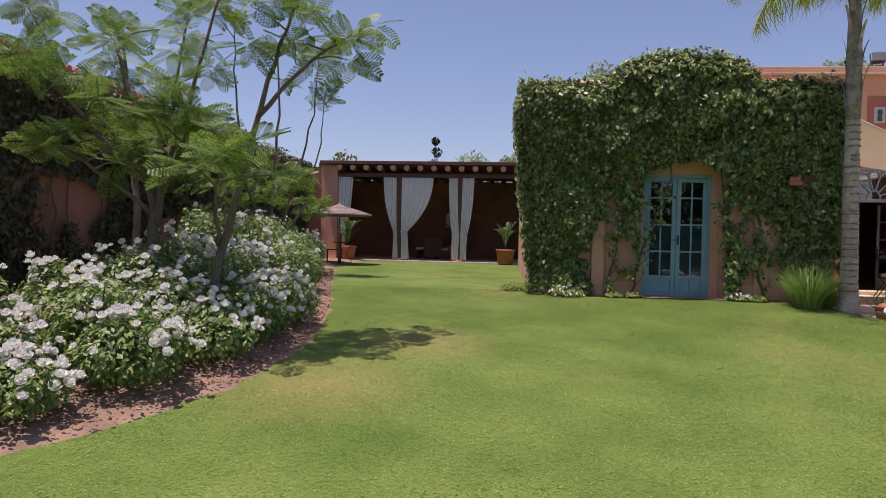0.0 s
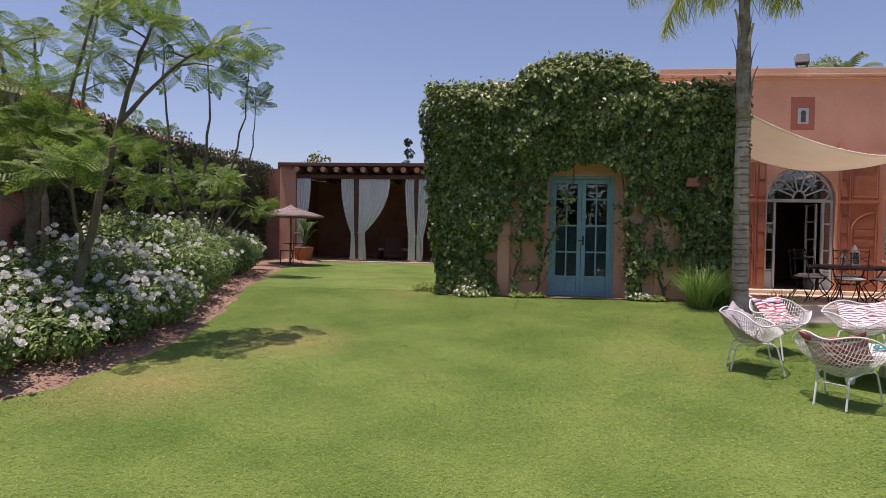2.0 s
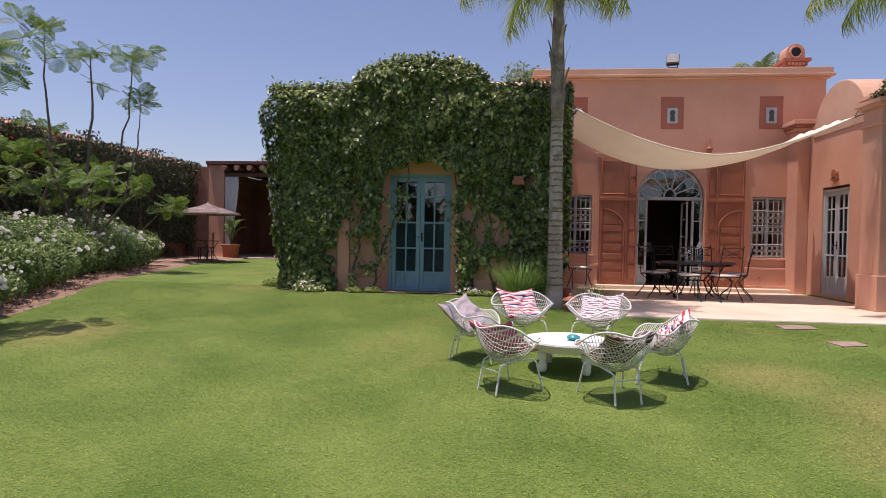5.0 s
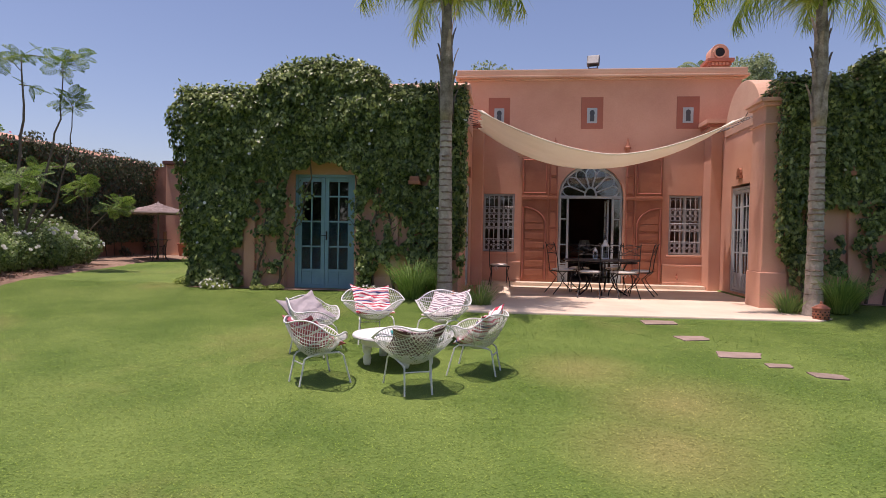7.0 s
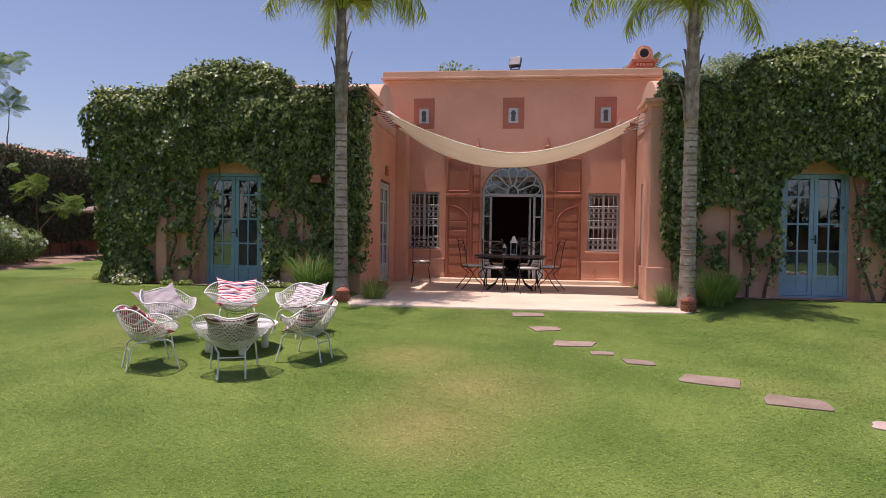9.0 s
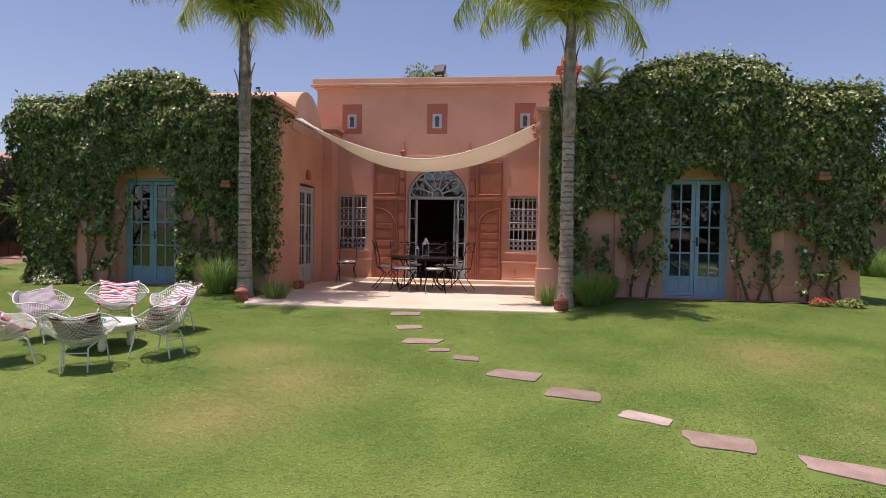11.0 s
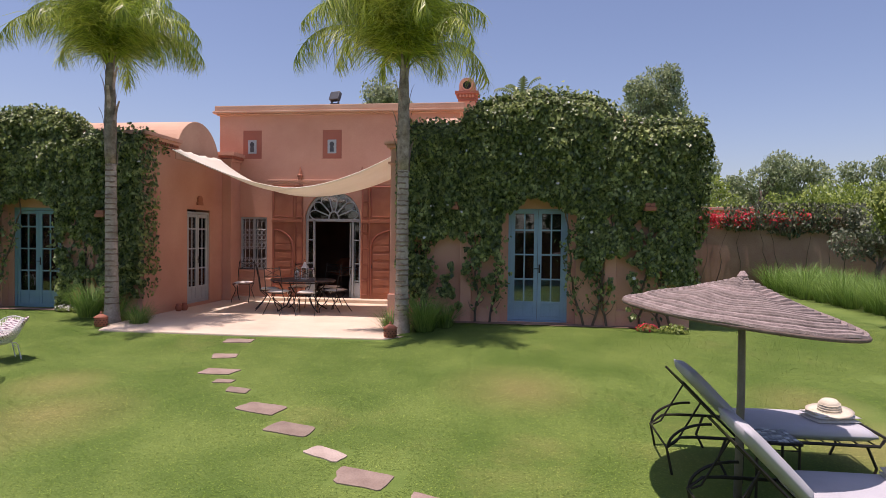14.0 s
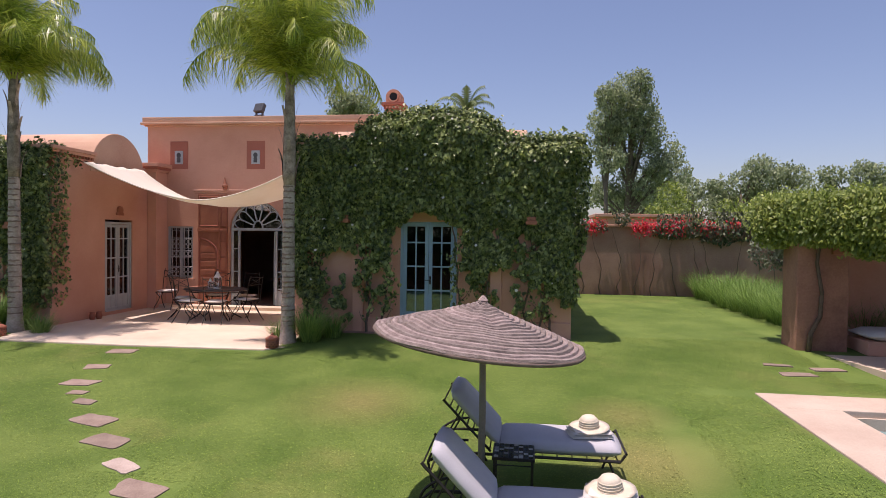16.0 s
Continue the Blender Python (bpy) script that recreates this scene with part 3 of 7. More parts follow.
for z0, z1, o in ((5.26, 5.30, 0.06), (5.30, 5.36, 0.14), (5.36, 5.50, 0.10)):
    H("cornice", Geo().box(5.0 - o, 11.3 + o, BY - o, 20.35 + o, z0, z1), "plaster_pale", bevel=0.02)
H("roof", Geo().prism([(BY - 0.04, 5.50), (BY + 0.5, 5.56), (19.8, 5.56), (20.4, 5.50), (20.4, 5.40), (BY - 0.04, 5.40)], "x", 4.95, 11.35), "plaster_pale", "sun-bleached flat roof edge")
g = Geo().box(XL + 0.25, 6.45, BY - 0.05, BY, FLOOR, 1.0).box(9.66, XR - 0.25, BY - 0.05, BY, FLOOR, 1.0)
H("dado", g, "plaster", "plain plaster dado", bevel=0.01)
g = Geo().box(XL + 0.25, 6.45, BY - 0.07, BY, 1.0, 1.05).box(9.66, XR - 0.25, BY - 0.07, BY, 1.0, 1.05)
g.box(XL + 0.25, 6.45, BY - 0.07, BY, FLOOR, FLOOR + 0.12).box(9.66, XR - 0.25, BY - 0.07, BY, FLOOR, FLOOR + 0.12)
H("moulding", g, "plaster", bevel=0.008)
g = Geo().box(6.34, 9.76, BY - 0.05, BY, 3.55, 3.61)
g.box(6.36, 9.74, BY - 0.03, BY, 3.50, 3.55)
H("moulding", g, "plaster", "moulded string course over the entrance", bevel=0.008)
for x in (7.21, 8.84):
    H("finial", Geo().lathe([(0.05, 3.60), (0.05, 3.66), (0.075, 3.68), (0.075, 3.71), (0.055, 3.73), (0.008, 3.93)], 10, (x, BY - 0.06, 0)), "wood_red", "small pointed terracotta finial")

# small keyhole windows high in red recessed panels
def niche_window(cx):
    g = Geo().box(cx - 0.25, cx + 0.25, BY - 0.012, BY, 4.14, 4.87)
    H("niche_panel", g, "plaster_red", "darker red plaster panel", bevel=0.006)
    w = part("window", Geo().box(cx - 0.115, cx + 0.115, BY - 0.03, BY - 0.01, 4.27, 4.62), M["blue_grey"], house, "tiny keyhole-shaped window with a pale blue frame", world=True, bevel=0.008)
    pts = [(cx + 0.05, 4.31), (cx + 0.05, 4.43), (cx + 0.035, 4.45)] + [(cx + 0.058 * math.cos(a), 4.50 + 0.07 * math.sin(a)) for a in np.linspace(-0.6, math.pi + 0.6, 11)] + [(cx - 0.035, 4.45), (cx - 0.05, 4.43), (cx - 0.05, 4.31)]
    part("pane", Geo().prism(pts, "y", BY - 0.035, BY - 0.028), M["slate"], w, world=True)


for cx in (5.90, 8.03, 10.16):
    niche_window(cx)


# glazed double doors
def glazed_door(name, w, h, paint, lower, parent_m, label, cloth="teal"):
    """A double door in its own frame: x across, z up, facing -y, base at the origin."""
    d = part(name, Geo().box(-w / 2, -w / 2 + 0.055, -0.03, 0.06, 0, h).box(w / 2 - 0.055, w / 2, -0.03, 0.06, 0, h).box(-w / 2 + 0.055, w / 2 - 0.055, -0.03, 0.06, h - 0.055, h)
             .box(-w / 2 + 0.055, w / 2 - 0.055, -0.04, 0.06, 0, 0.03), paint, house, label, bevel=0.006)
    d.matrix_parent_inverse = house.matrix_basis.inverted()
    d.matrix_basis = parent_m
    lw = w / 2 - 0.058
    rows = [0.10, 0.36, 0.80, 1.26, 1.72, h - 0.13]
    for s in (-1, 1):
        x0, x1 = sorted((s * 0.003, s * (0.003 + lw)))
        g = Geo().box(x0, x0 + 0.07, -0.02, 0.025, 0.035, h - 0.06).box(x1 - 0.07, x1, -0.02, 0.025, 0.035, h - 0.06)
        xm = (x0 + x1) / 2
        g.box(xm - 0.014, xm + 0.014, -0.015, 0.02, 0.10, h - 0.13)
        g.box(x0 + 0.07, x1 - 0.07, -0.02, 0.025, 0.035, 0.10).box(x0 + 0.07, x1 - 0.07, -0.02, 0.025, h - 0.13, h - 0.06)
        for z in rows[1:-1]:
            t = 0.03 if z > 0.5 else 0.05
            g.box(x0 + 0.07, x1 - 0.07, -0.017, 0.022, z - t / 2, z + t / 2)
        part("leaf", g, paint, d, bevel=0.004)
        for a, b in ((x0 + 0.07, xm - 0.014), (xm + 0.014, x1 - 0.07)):
            for k in range(1, 5):
                if k <= lower:
                    part("panel", Geo().box(a, b, 0.004, 0.012, rows[k] + 0.015, rows[k + 1] - 0.015), M[cloth], d, "%s cloth behind the panes" % cloth)
                p = part("pane", Geo().box(a, b, -0.004, 0.0, rows[k] + 0.015, rows[k + 1] - 0.015), M["glass"], d)
                p.visible_shadow = False
            part("panel", Geo().box(a, b, -0.008, 0.006, 0.10, 0.335), paint, d, bevel=0.012)
    part("handle", Geo().tube([(0.035, -0.02, 1.0), (0.035, -0.06, 1.0), (-0.06, -0.065, 1.0)], 0.008).box(0.02, 0.05, -0.026, -0.02, 0.92, 1.08), M["iron"], d, "dark lever handle")
    return d


glazed_door("door", DOOR1[1] - DOOR1[0], 2.12, M["blue"], 2, pose((DOOR1[0] + DOOR1[1]) / 2, FY + 0.2, 0.58), "blue-painted double door with small panes, closed")
glazed_door("door", DOOR2[1] - DOOR2[0], 2.16, M["blue_pale"], 1, pose((DOOR2[0] + DOOR2[1]) / 2, FY + 0.2, 0.62), "blue-painted glazed double door with small panes, closed")
# grey sheets added behind all panes here stand in for their pale reflection
glazed_door("door", 1.0, 2.12, M["blue_grey"], 4, pose(WX1 - 0.055, 13.1, FLOOR + 0.05, 0, 0, 90), "grey-blue glazed double door onto the terrace", "grey")
glazed_door("door", 1.0, 2.12, M["blue_grey"], 4, pose(WX2 + 0.055, 13.12, FLOOR + 0.05, 0, 0, -90), "grey-blue glazed double door onto the terrace", "grey")

# pierced clay plaques over the terrace doors
for x, y, s in ((WX1, 13.1, 1), (WX2, 13.12, -1)):
    g = Geo().tube([(x + s * 0.0, y, 2.98), (x + s * 0.05, y, 2.98)], 0.1, 12)
    g.box(*sorted((x, x + s * 0.05)), y - 0.12, y + 0.12, 2.86, 2.93)
    H("plaque", g, "wood_red", "small pierced clay wall plaque", bevel=0.008)

# arched entrance: frame, fanlight, side lights, an open leaf
ent = part("entrance", Geo().tube([(AX - AR + 0.03, BY + 0.12, FLOOR)] + [(AX - (AR - 0.03) * math.cos(a), BY + 0.12, SPRING + (AR - 0.03) * math.sin(a)) for a in np.linspace(0, math.pi, 22)] + [(AX + AR - 0.03, BY + 0.12, FLOOR)], 0.04, 4),
           M["blue_grey"], house, "pale blue-grey arched glazed entrance standing open", world=True)
g = Geo().box(AX - AR, AX + AR, BY + 0.09, BY + 0.16, SPRING - 0.04, SPRING + 0.03)
for s in (-1, 1):
    g.box(*sorted((AX + s * 0.49, AX + s * 0.54)), BY + 0.09, BY + 0.16, FLOOR + 0.04, SPRING)
    for z in (1.0, 1.45, 2.05):
        g.box(*sorted((AX + s * 0.54, AX + s * 0.70)), BY + 0.10, BY + 0.15, z, z + 0.03)
    g.box(*sorted((AX + s * 0.54, AX + s * 0.70)), BY + 0.11, BY + 0.14, FLOOR + 0.04, 0.98)
part("mullion", g, M["blue_grey"], ent, world=True, bevel=0.005)
g = Geo()
g.tube([(AX - 0.13 * math.cos(a), BY + 0.115, SPRING + 0.02 + 0.20 * math.sin(a)) for a in np.linspace(0, math.pi, 12)], 0.024, 5)
for k in range(7):
    a, b = math.pi * k / 7, math.pi * (k + 1) / 7
    mid = (a + b) / 2
    if k:
        g.tube([(AX - 0.13 * math.cos(a), BY + 0.115, SPRING + 0.02 + 0.19 * math.sin(a)), (AX - 0.53 * math.cos(a), BY + 0.115, SPRING + 0.02 + 0.53 * math.sin(a))], 0.020, 5)
    # a pointed lobe joins neighbouring spokes below the arch
    g.tube([(AX - r * math.cos(w), BY + 0.115, SPRING + 0.02 + r * math.sin(w)) for w, r in ((a, 0.52), (a + 0.05, 0.58), (mid - 0.09, 0.635), (mid, 0.66), (mid + 0.09, 0.635), (b - 0.05, 0.58), (b, 0.52))], 0.017, 5)
part("fanlight", g, M["blue_grey"], ent, "sunburst fanlight bars", world=True)
fan = [(AX + (AR - 0.06) * math.cos(a), SPRING + 0.03 + (AR - 0.09) * math.sin(a)) for a in np.linspace(0, math.pi, 18)]
part("pane", Geo().prism(fan, "y", BY + 0.125, BY + 0.13), M["glass"], ent, world=True)
for s in (-1, 1):
    part("pane", Geo().box(*sorted((AX + s * 0.545, AX + s * 0.70)), BY + 0.123, BY + 0.128, 1.03, SPRING - 0.05), M["glass"], ent, world=True)
g = Geo().box(AX + 0.40, AX + 0.44, BY + 0.2, BY + 0.68, FLOOR + 0.06, 0.9)
for y in (BY + 0.2, BY + 0.64):
    g.box(AX + 0.40, AX + 0.44, y, y + 0.05, 0.9, SPRING - 0.06)
for z in (1.3, 1.7, 2.1, SPRING - 0.1):
    g.box(AX + 0.405, AX + 0.435, BY + 0.25, BY + 0.64, z, z + 0.035)
part("leaf", g, M["blue_grey"], ent, "open inner leaf", world=True, bevel=0.005)

# carved cedar shutters folded back on both sides of the entrance
def shutter(x0, x1, inner_right):
    c = part("shutter", Geo().box(x0, x1, BY - 0.05, BY - 0.008, FLOOR + 0.06, 3.48), M["wood_red"], house, "tall carved red cedar shutter folded open", world=True, bevel=0.008)
    col0, col1 = (x1 - 0.20, x1) if inner_right else (x0, x0 + 0.20)
    big0, big1 = (x0, x1 - 0.22) if inner_right else (x0 + 0.22, x1)
    zs = np.linspace(0.68, 3.42, 8)
    for k in range(7):
        a, b, z0, z1 = col0 + 0.045, col1 - 0.035, zs[k] + 0.03, zs[k + 1] - 0.03
        part("panel", Geo().box(a, b, BY - 0.062, BY - 0.05, z0, z1), M["wood_red"], c, bevel=0.012, world=True)
        part("moulding", Geo().tube([(a - 0.012, BY - 0.056, z0 - 0.012), (b + 0.012, BY - 0.056, z0 - 0.012), (b + 0.012, BY - 0.056, z1 + 0.012), (a - 0.012, BY - 0.056, z1 + 0.012)], 0.011, 4, True), M["plaster_red"], c, world=True)
    g = Geo().box(big0, big1, BY - 0.085, BY - 0.05, 2.50, 2.57).box(big0, big1, BY - 0.07, BY - 0.05, 2.57, 2.60).box(col0, col1, BY - 0.08, BY - 0.05, 2.50, 2.57)
    g.box(*((col0 - 0.03, col0) if inner_right else (col1, col1 + 0.03)), BY - 0.075, BY - 0.05, 0.62, 3.48)
    part("rail", g, M["wood_red"], c, world=True, bevel=0.006)
    a, b = big0 + 0.04, big1 - 0.04
    part("moulding", Geo().tube([(a, BY - 0.056, 2.66), (b, BY - 0.056, 2.66), (b, BY - 0.056, 3.42), (a, BY - 0.056, 3.42)], 0.014, 4, True), M["plaster_red"], c, world=True)
    # wicket with a quarter-arch head and slatted panels
    hx, r = (b, -1) if not inner_right else (a, 1)
    w = b - a
    arc = [(hx + r * w * math.sin(t), BY - 0.06, 1.88 + 0.44 * math.cos(t)) for t in np.linspace(0, math.pi / 2, 10)]
    part("wicket_frame", Geo().tube([(hx, BY - 0.06, 0.66)] + arc + [(hx + r * w, BY - 0.06, 0.66)], 0.02, 5), M["plaster_red"], c, world=True)
    for k, z in enumerate(np.linspace(0.74, 1.80, 6)):
        part("panel", Geo().box(a + 0.05, b - 0.05, BY - 0.066, BY - 0.05, z, z + 0.135), M["wood_red"], c, bevel=0.014, world=True)
    pts = [(hx + r * 0.05, 1.97)] + [(hx + r * (0.05 + (w - 0.10) * math.sin(t)), 1.97 + 0.28 * math.cos(t)) for t in np.linspace(0.02, math.pi / 2, 8)]
    part("panel", Geo().prism(pts if r < 0 else pts[::-1], "y", BY - 0.066, BY - 0.05), M["wood_red"], c, world=True)
    part("handle", Geo().tube([(hx + r * (w - 0.03), BY - 0.07, 1.36), (hx + r * (w - 0.03), BY - 0.10, 1.4), (hx + r * (w - 0.03), BY - 0.07, 1.46)], 0.008), M["iron"], c, world=True)


shutter(6.46, 7.28, True)
shutter(8.82, 9.64, False)


# windows with scrolled iron grilles
def grille_window(x0, x1):
    w = part("window", Geo().box(x0, x0 + 0.05, BY + 0.06, BY + 0.14, WZ0, WZ1).box(x1 - 0.05, x1, BY + 0.06, BY + 0.14, WZ0, WZ1).box(x0 + 0.05, x1 - 0.05, BY + 0.06, BY + 0.14, WZ0, WZ0 + 0.05)
             .box(x0 + 0.05, x1 - 0.05, BY + 0.06, BY + 0.14, WZ1 - 0.05, WZ1).box((x0 + x1) / 2 - 0.03, (x0 + x1) / 2 + 0.03, BY + 0.06, BY + 0.14, WZ0 + 0.05, WZ1 - 0.05), M["blue_grey"], house, "small window behind a scrolled wrought-iron grille", world=True)
    part("pane", Geo().box(x0 + 0.05, x1 - 0.05, BY + 0.10, BY + 0.105, WZ0 + 0.05, WZ1 - 0.05), M["glass"], w, world=True)
    part("sill", Geo().box(x0 - 0.05, x1 + 0.05, BY - 0.06, BY + 0.1, WZ0 - 0.05, WZ0), M["plaster"], w, world=True, bevel=0.01)
    g = Geo()
    y = BY + 0.015
    nx = 6
    xs = np.linspace(x0 + 0.03, x1 - 0.03, nx + 1)
    for x in xs:
        g.tube([(x, y, WZ0 + 0.01), (x, y, WZ1 - 0.01)], 0.008, 4)
    for z in (WZ0 + 0.03, WZ0 + 0.30, WZ0 + 0.56, WZ0 + 0.72, WZ0 + 1.05, WZ1 - 0.03):
        g.tube([(x0 + 0.01, y, z), (x1 - 0.01, y, z)], 0.009, 4)
    st = xs[1] - xs[0]
    for k in range(nx):
        cx = (xs[k] + xs[k + 1]) / 2
        for zc in (WZ0 + 0.10, WZ0 + 0.22, WZ0 + 0.64, WZ0 + 0.83, WZ0 + 0.96):
            g.tube([(cx + st * 0.42 * math.cos(a), y - 0.004, zc + st * 0.5 * math.sin(a)) for a in np.linspace(0, math.tau, 9)[:-1]], 0.009, 3, True)
        for zc, s in ((WZ0 + 0.50, 1), (WZ0 + 1.22, 1)):
            g.tube([(cx - st * 0.45, y - 0.004, zc - 0.1)] + [(cx - st * 0.45 * math.cos(a), y - 0.004, zc + 0.045 * math.sin(a)) for a in np.linspace(0, math.pi, 7)] + [(cx + st * 0.45, y - 0.004, zc - 0.1)], 0.006, 3)
    part("grille", g, M["iron_pale"], w, "pale scrolled iron grille", world=True)


M["iron_pale"] = mat("grey_painted_iron", (0.50, 0.51, 0.52), (0.40, 0.41, 0.42), 9, 80, 0.5, 0.1, metal=0.1)
grille_window(*WINL)
grille_window(*WINR)

# floodlight and chimney on the roof
fl = thing("floodlight", "grey floodlight tilted on the roof edge", "floodlight", pose(8.05, BY + 0.15, 5.54, 0, 0, 164))
part("bracket", Geo().box(-0.1, 0.1, -0.08, 0.08, 0, 0.02).box(-0.11, -0.09, -0.03, 0.03, 0.02, 0.14).box(0.09, 0.11, -0.03, 0.03, 0.02, 0.14), M["slate"], fl)
part("lamp_housing", Geo().box(-0.14, 0.14, -0.07, 0.05, -0.12, 0.12).moved(pose(0, 0, 0.21, 25)), M["slate"], fl, bevel=0.015)
part("lens", Geo().box(-0.12, 0.12, -0.076, -0.071, -0.10, 0.10).moved(pose(0, 0, 0.21, 25)), M["white_iron"], fl)
CX, CY = 11.31, 16.45
ch = part("chimney", Geo().box(CX - 0.21, CX + 0.21, CY - 0.21, CY + 0.21, 4.0, 6.06), M["plaster"], house, "terracotta chimney with a pierced round-headed cap", world=True, bevel=0.015)
for z0, z1, o in ((5.88, 5.94, 0.03), (5.97, 6.06, 0.05), (6.06, 6.14, 0.11)):
    part("course", Geo().box(CX - 0.21 - o, CX + 0.21 + o, CY - 0.21 - o, CY + 0.21 + o, z0, z1), M["plaster_red"], ch, world=True, bevel=0.008)
for k in range(5):
    x = CX - 0.2 + k * 0.085
    part("brick", Geo().box(x, x + 0.05, CY - 0.275, CY - 0.255, 5.985, 6.045), M["plaster"], ch, world=True)
pts = [(CX + 0.22 * math.cos(a), 6.30 + 0.22 * math.sin(a)) for a in np.linspace(0, math.pi, 12)]
part("cap", Geo().prism([(CX + 0.22, 6.14)] + pts + [(CX - 0.22, 6.14)], "y", CY - 0.2, CY + 0.2), M["plaster"], ch, world=True, bevel=0.01)
# the cap is solid: a black disc gives the opening's darkness
part("flue", Geo().tube([(CX, CY - 0.215, 6.31), (CX, CY - 0.16, 6.31)], 0.12, 14), M["iron"], ch, "black disc in place of the shaded round opening", world=True)
part("rim", Geo().tube([(CX + 0.135 * math.cos(a), CY - 0.21, 6.31 + 0.135 * math.sin(a)) for a in np.linspace(0, math.tau, 15)[:-1]], 0.028, 5, True), M["plaster"], ch, world=True)

# terrace
g = Geo()
g.prism([(5.32, BY), (5.32, 10.0), (5.55, 9.35), (8.2, 9.33), (10.62, 9.42), (11.0, 9.75), (10.78, 11.0), (10.78, BY)][::-1], "z", 0.15, FLOOR - 0.02)
tagged(part("terrace", g, M["terrace"], bevel=0.02), "pale pink concrete terrace with a worn edge", "terrace", kind="structure")
tagged(part("terrace_step", Geo().box(XL + 0.25, XR - 0.25, BY - 0.38, BY, 0.4, FLOOR + 0.06), M["terrace"], bevel=0.012), "pale step along the foot of the back wall", "step", kind="structure")


# ---- garden walls, pergola ----
g = Geo().box(-8.05, -7.7, -3, 22.4, 0.0, 4.05)
tagged(part("garden_wall_west", g, M["wall_old"], bevel=0.02), "tall weathered terracotta garden wall, stained and creeper-grown", "wall", kind="structure")
g = Geo().prism([(-8.25, 4.05), (-7.55, 4.05), (-7.55, 4.11), (-7.88, 4.28), (-8.25, 4.16)], "y", -3, 22.4)
tagged(part("wall_coping", g, M["plaster"], bevel=0.015), "sloping terracotta coping on the garden wall", "coping", kind="structure")
g = Geo().box(15.9, 24.0, 19.9, 20.25, 0.3, 2.85)
tagged(part("garden_wall_north", g, M["wall_pale"], bevel=0.02), "weathered brown-pink boundary wall with bare climbing stems", "wall", kind="structure")
g = Geo().box(15.9, 24.0, 19.84, 20.31, 2.85, 2.92)
tagged(part("wall_coping", g, M["plaster"], bevel=0.015), "terracotta coping on the boundary wall", "coping", kind="structure")
g = Geo().box(18.0, 21.8, 25.5, 28, 0.4, 3.35).box(17.8, 22.0, 25.3, 28.2, 3.35, 3.48)
tagged(part("outbuilding", g, M["plaster"], bevel=0.02), "low terracotta outbuilding behind the boundary wall", "building")

g = Geo().box(-13.0, -8.35, 2.0, 13.4, 0.3, 4.35)
tagged(part("neighbour_house", g, M["plaster"], bevel=0.02), "terracotta neighbouring house behind the garden wall", "house")
nb = thing("tiled_roof", "low terracotta tiled roof edge over the garden wall", "roof", pose(-9.5, 8, 4.35))
part("roof_slab", Geo().prism([(-8.1, 4.36), (-8.1, 4.44), (-10.6, 5.0), (-13.2, 4.5), (-13.2, 4.36)], "y", 1.8, 13.6), M["plaster"], nb, world=True)
for k in range(58):
    y = 1.9 + k * 0.2
    part("roof_tile", Geo().tube([(-8.06, y + 0.1, 4.46), (-10.6, y + 0.1, 5.03)], 0.07, 6), M["pot"], nb, world=True)

PY = 22.1
pg = thing("pergola", "open terracotta pavilion with dark log beams", "pergola", pose(-3.2, 24, 0.66))


def PG(name, g, m, label="", **kw):
    return part(name, g, M[m], pg, label, world=True, **kw)


PG("platform", Geo().box(-7.0, 2.6, PY - 0.25, 27, 0.4, 0.72), "terrace", "low paved platform", bevel=0.015)
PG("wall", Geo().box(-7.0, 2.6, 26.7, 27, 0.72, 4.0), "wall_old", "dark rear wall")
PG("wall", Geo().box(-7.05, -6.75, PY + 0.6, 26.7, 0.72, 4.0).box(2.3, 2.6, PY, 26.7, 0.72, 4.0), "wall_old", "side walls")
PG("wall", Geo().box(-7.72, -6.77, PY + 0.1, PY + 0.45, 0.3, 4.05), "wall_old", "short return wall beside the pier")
PG("pier", Geo().box(-6.75, -6.15, PY - 0.05, PY + 0.5, 0.72, 4.2), "plaster", "terracotta corner pier", bevel=0.02)
PG("roof", Geo().box(-6.9, 2.7, PY + 0.1, 27, 4.05, 4.2), "wood_dark", "flat dark roof")
PG("beam", Geo().box(-6.15, 2.6, PY - 0.02, PY + 0.2, 3.70, 3.84), "wood_dark", "long dark front beam", bevel=0.015)
PG("fascia", Geo().box(-6.75, 2.7, PY - 0.3, PY + 0.25, 4.12, 4.24), "wood_dark", "weathered fascia board", bevel=0.012)
for k in range(17):
    x = -6.0 + k * 0.485
    lg = PG("log", Geo().tube([(x, PY - 0.42, 3.98), (x, PY + 4.4, 3.98)], 0.105, 12), "wood_dark")
    part("log_end", Geo().tube([(x, PY - 0.425, 3.98), (x, PY - 0.41, 3.98)], 0.095, 12), M["wood_end"], lg, "pale sawn log end", world=True)
for x in (-3.9, -1.7, 0.5):
    PG("post", Geo().box(x - 0.08, x + 0.08, PY + 0.02, PY + 0.18, 0.72, 3.72), "wood_dark", "dark carved wooden post", bevel=0.02)
    PG("post_foot", Geo().box(x - 0.14, x + 0.14, PY - 0.05, PY + 0.24, 0.72, 0.80), "plaster", bevel=0.015)


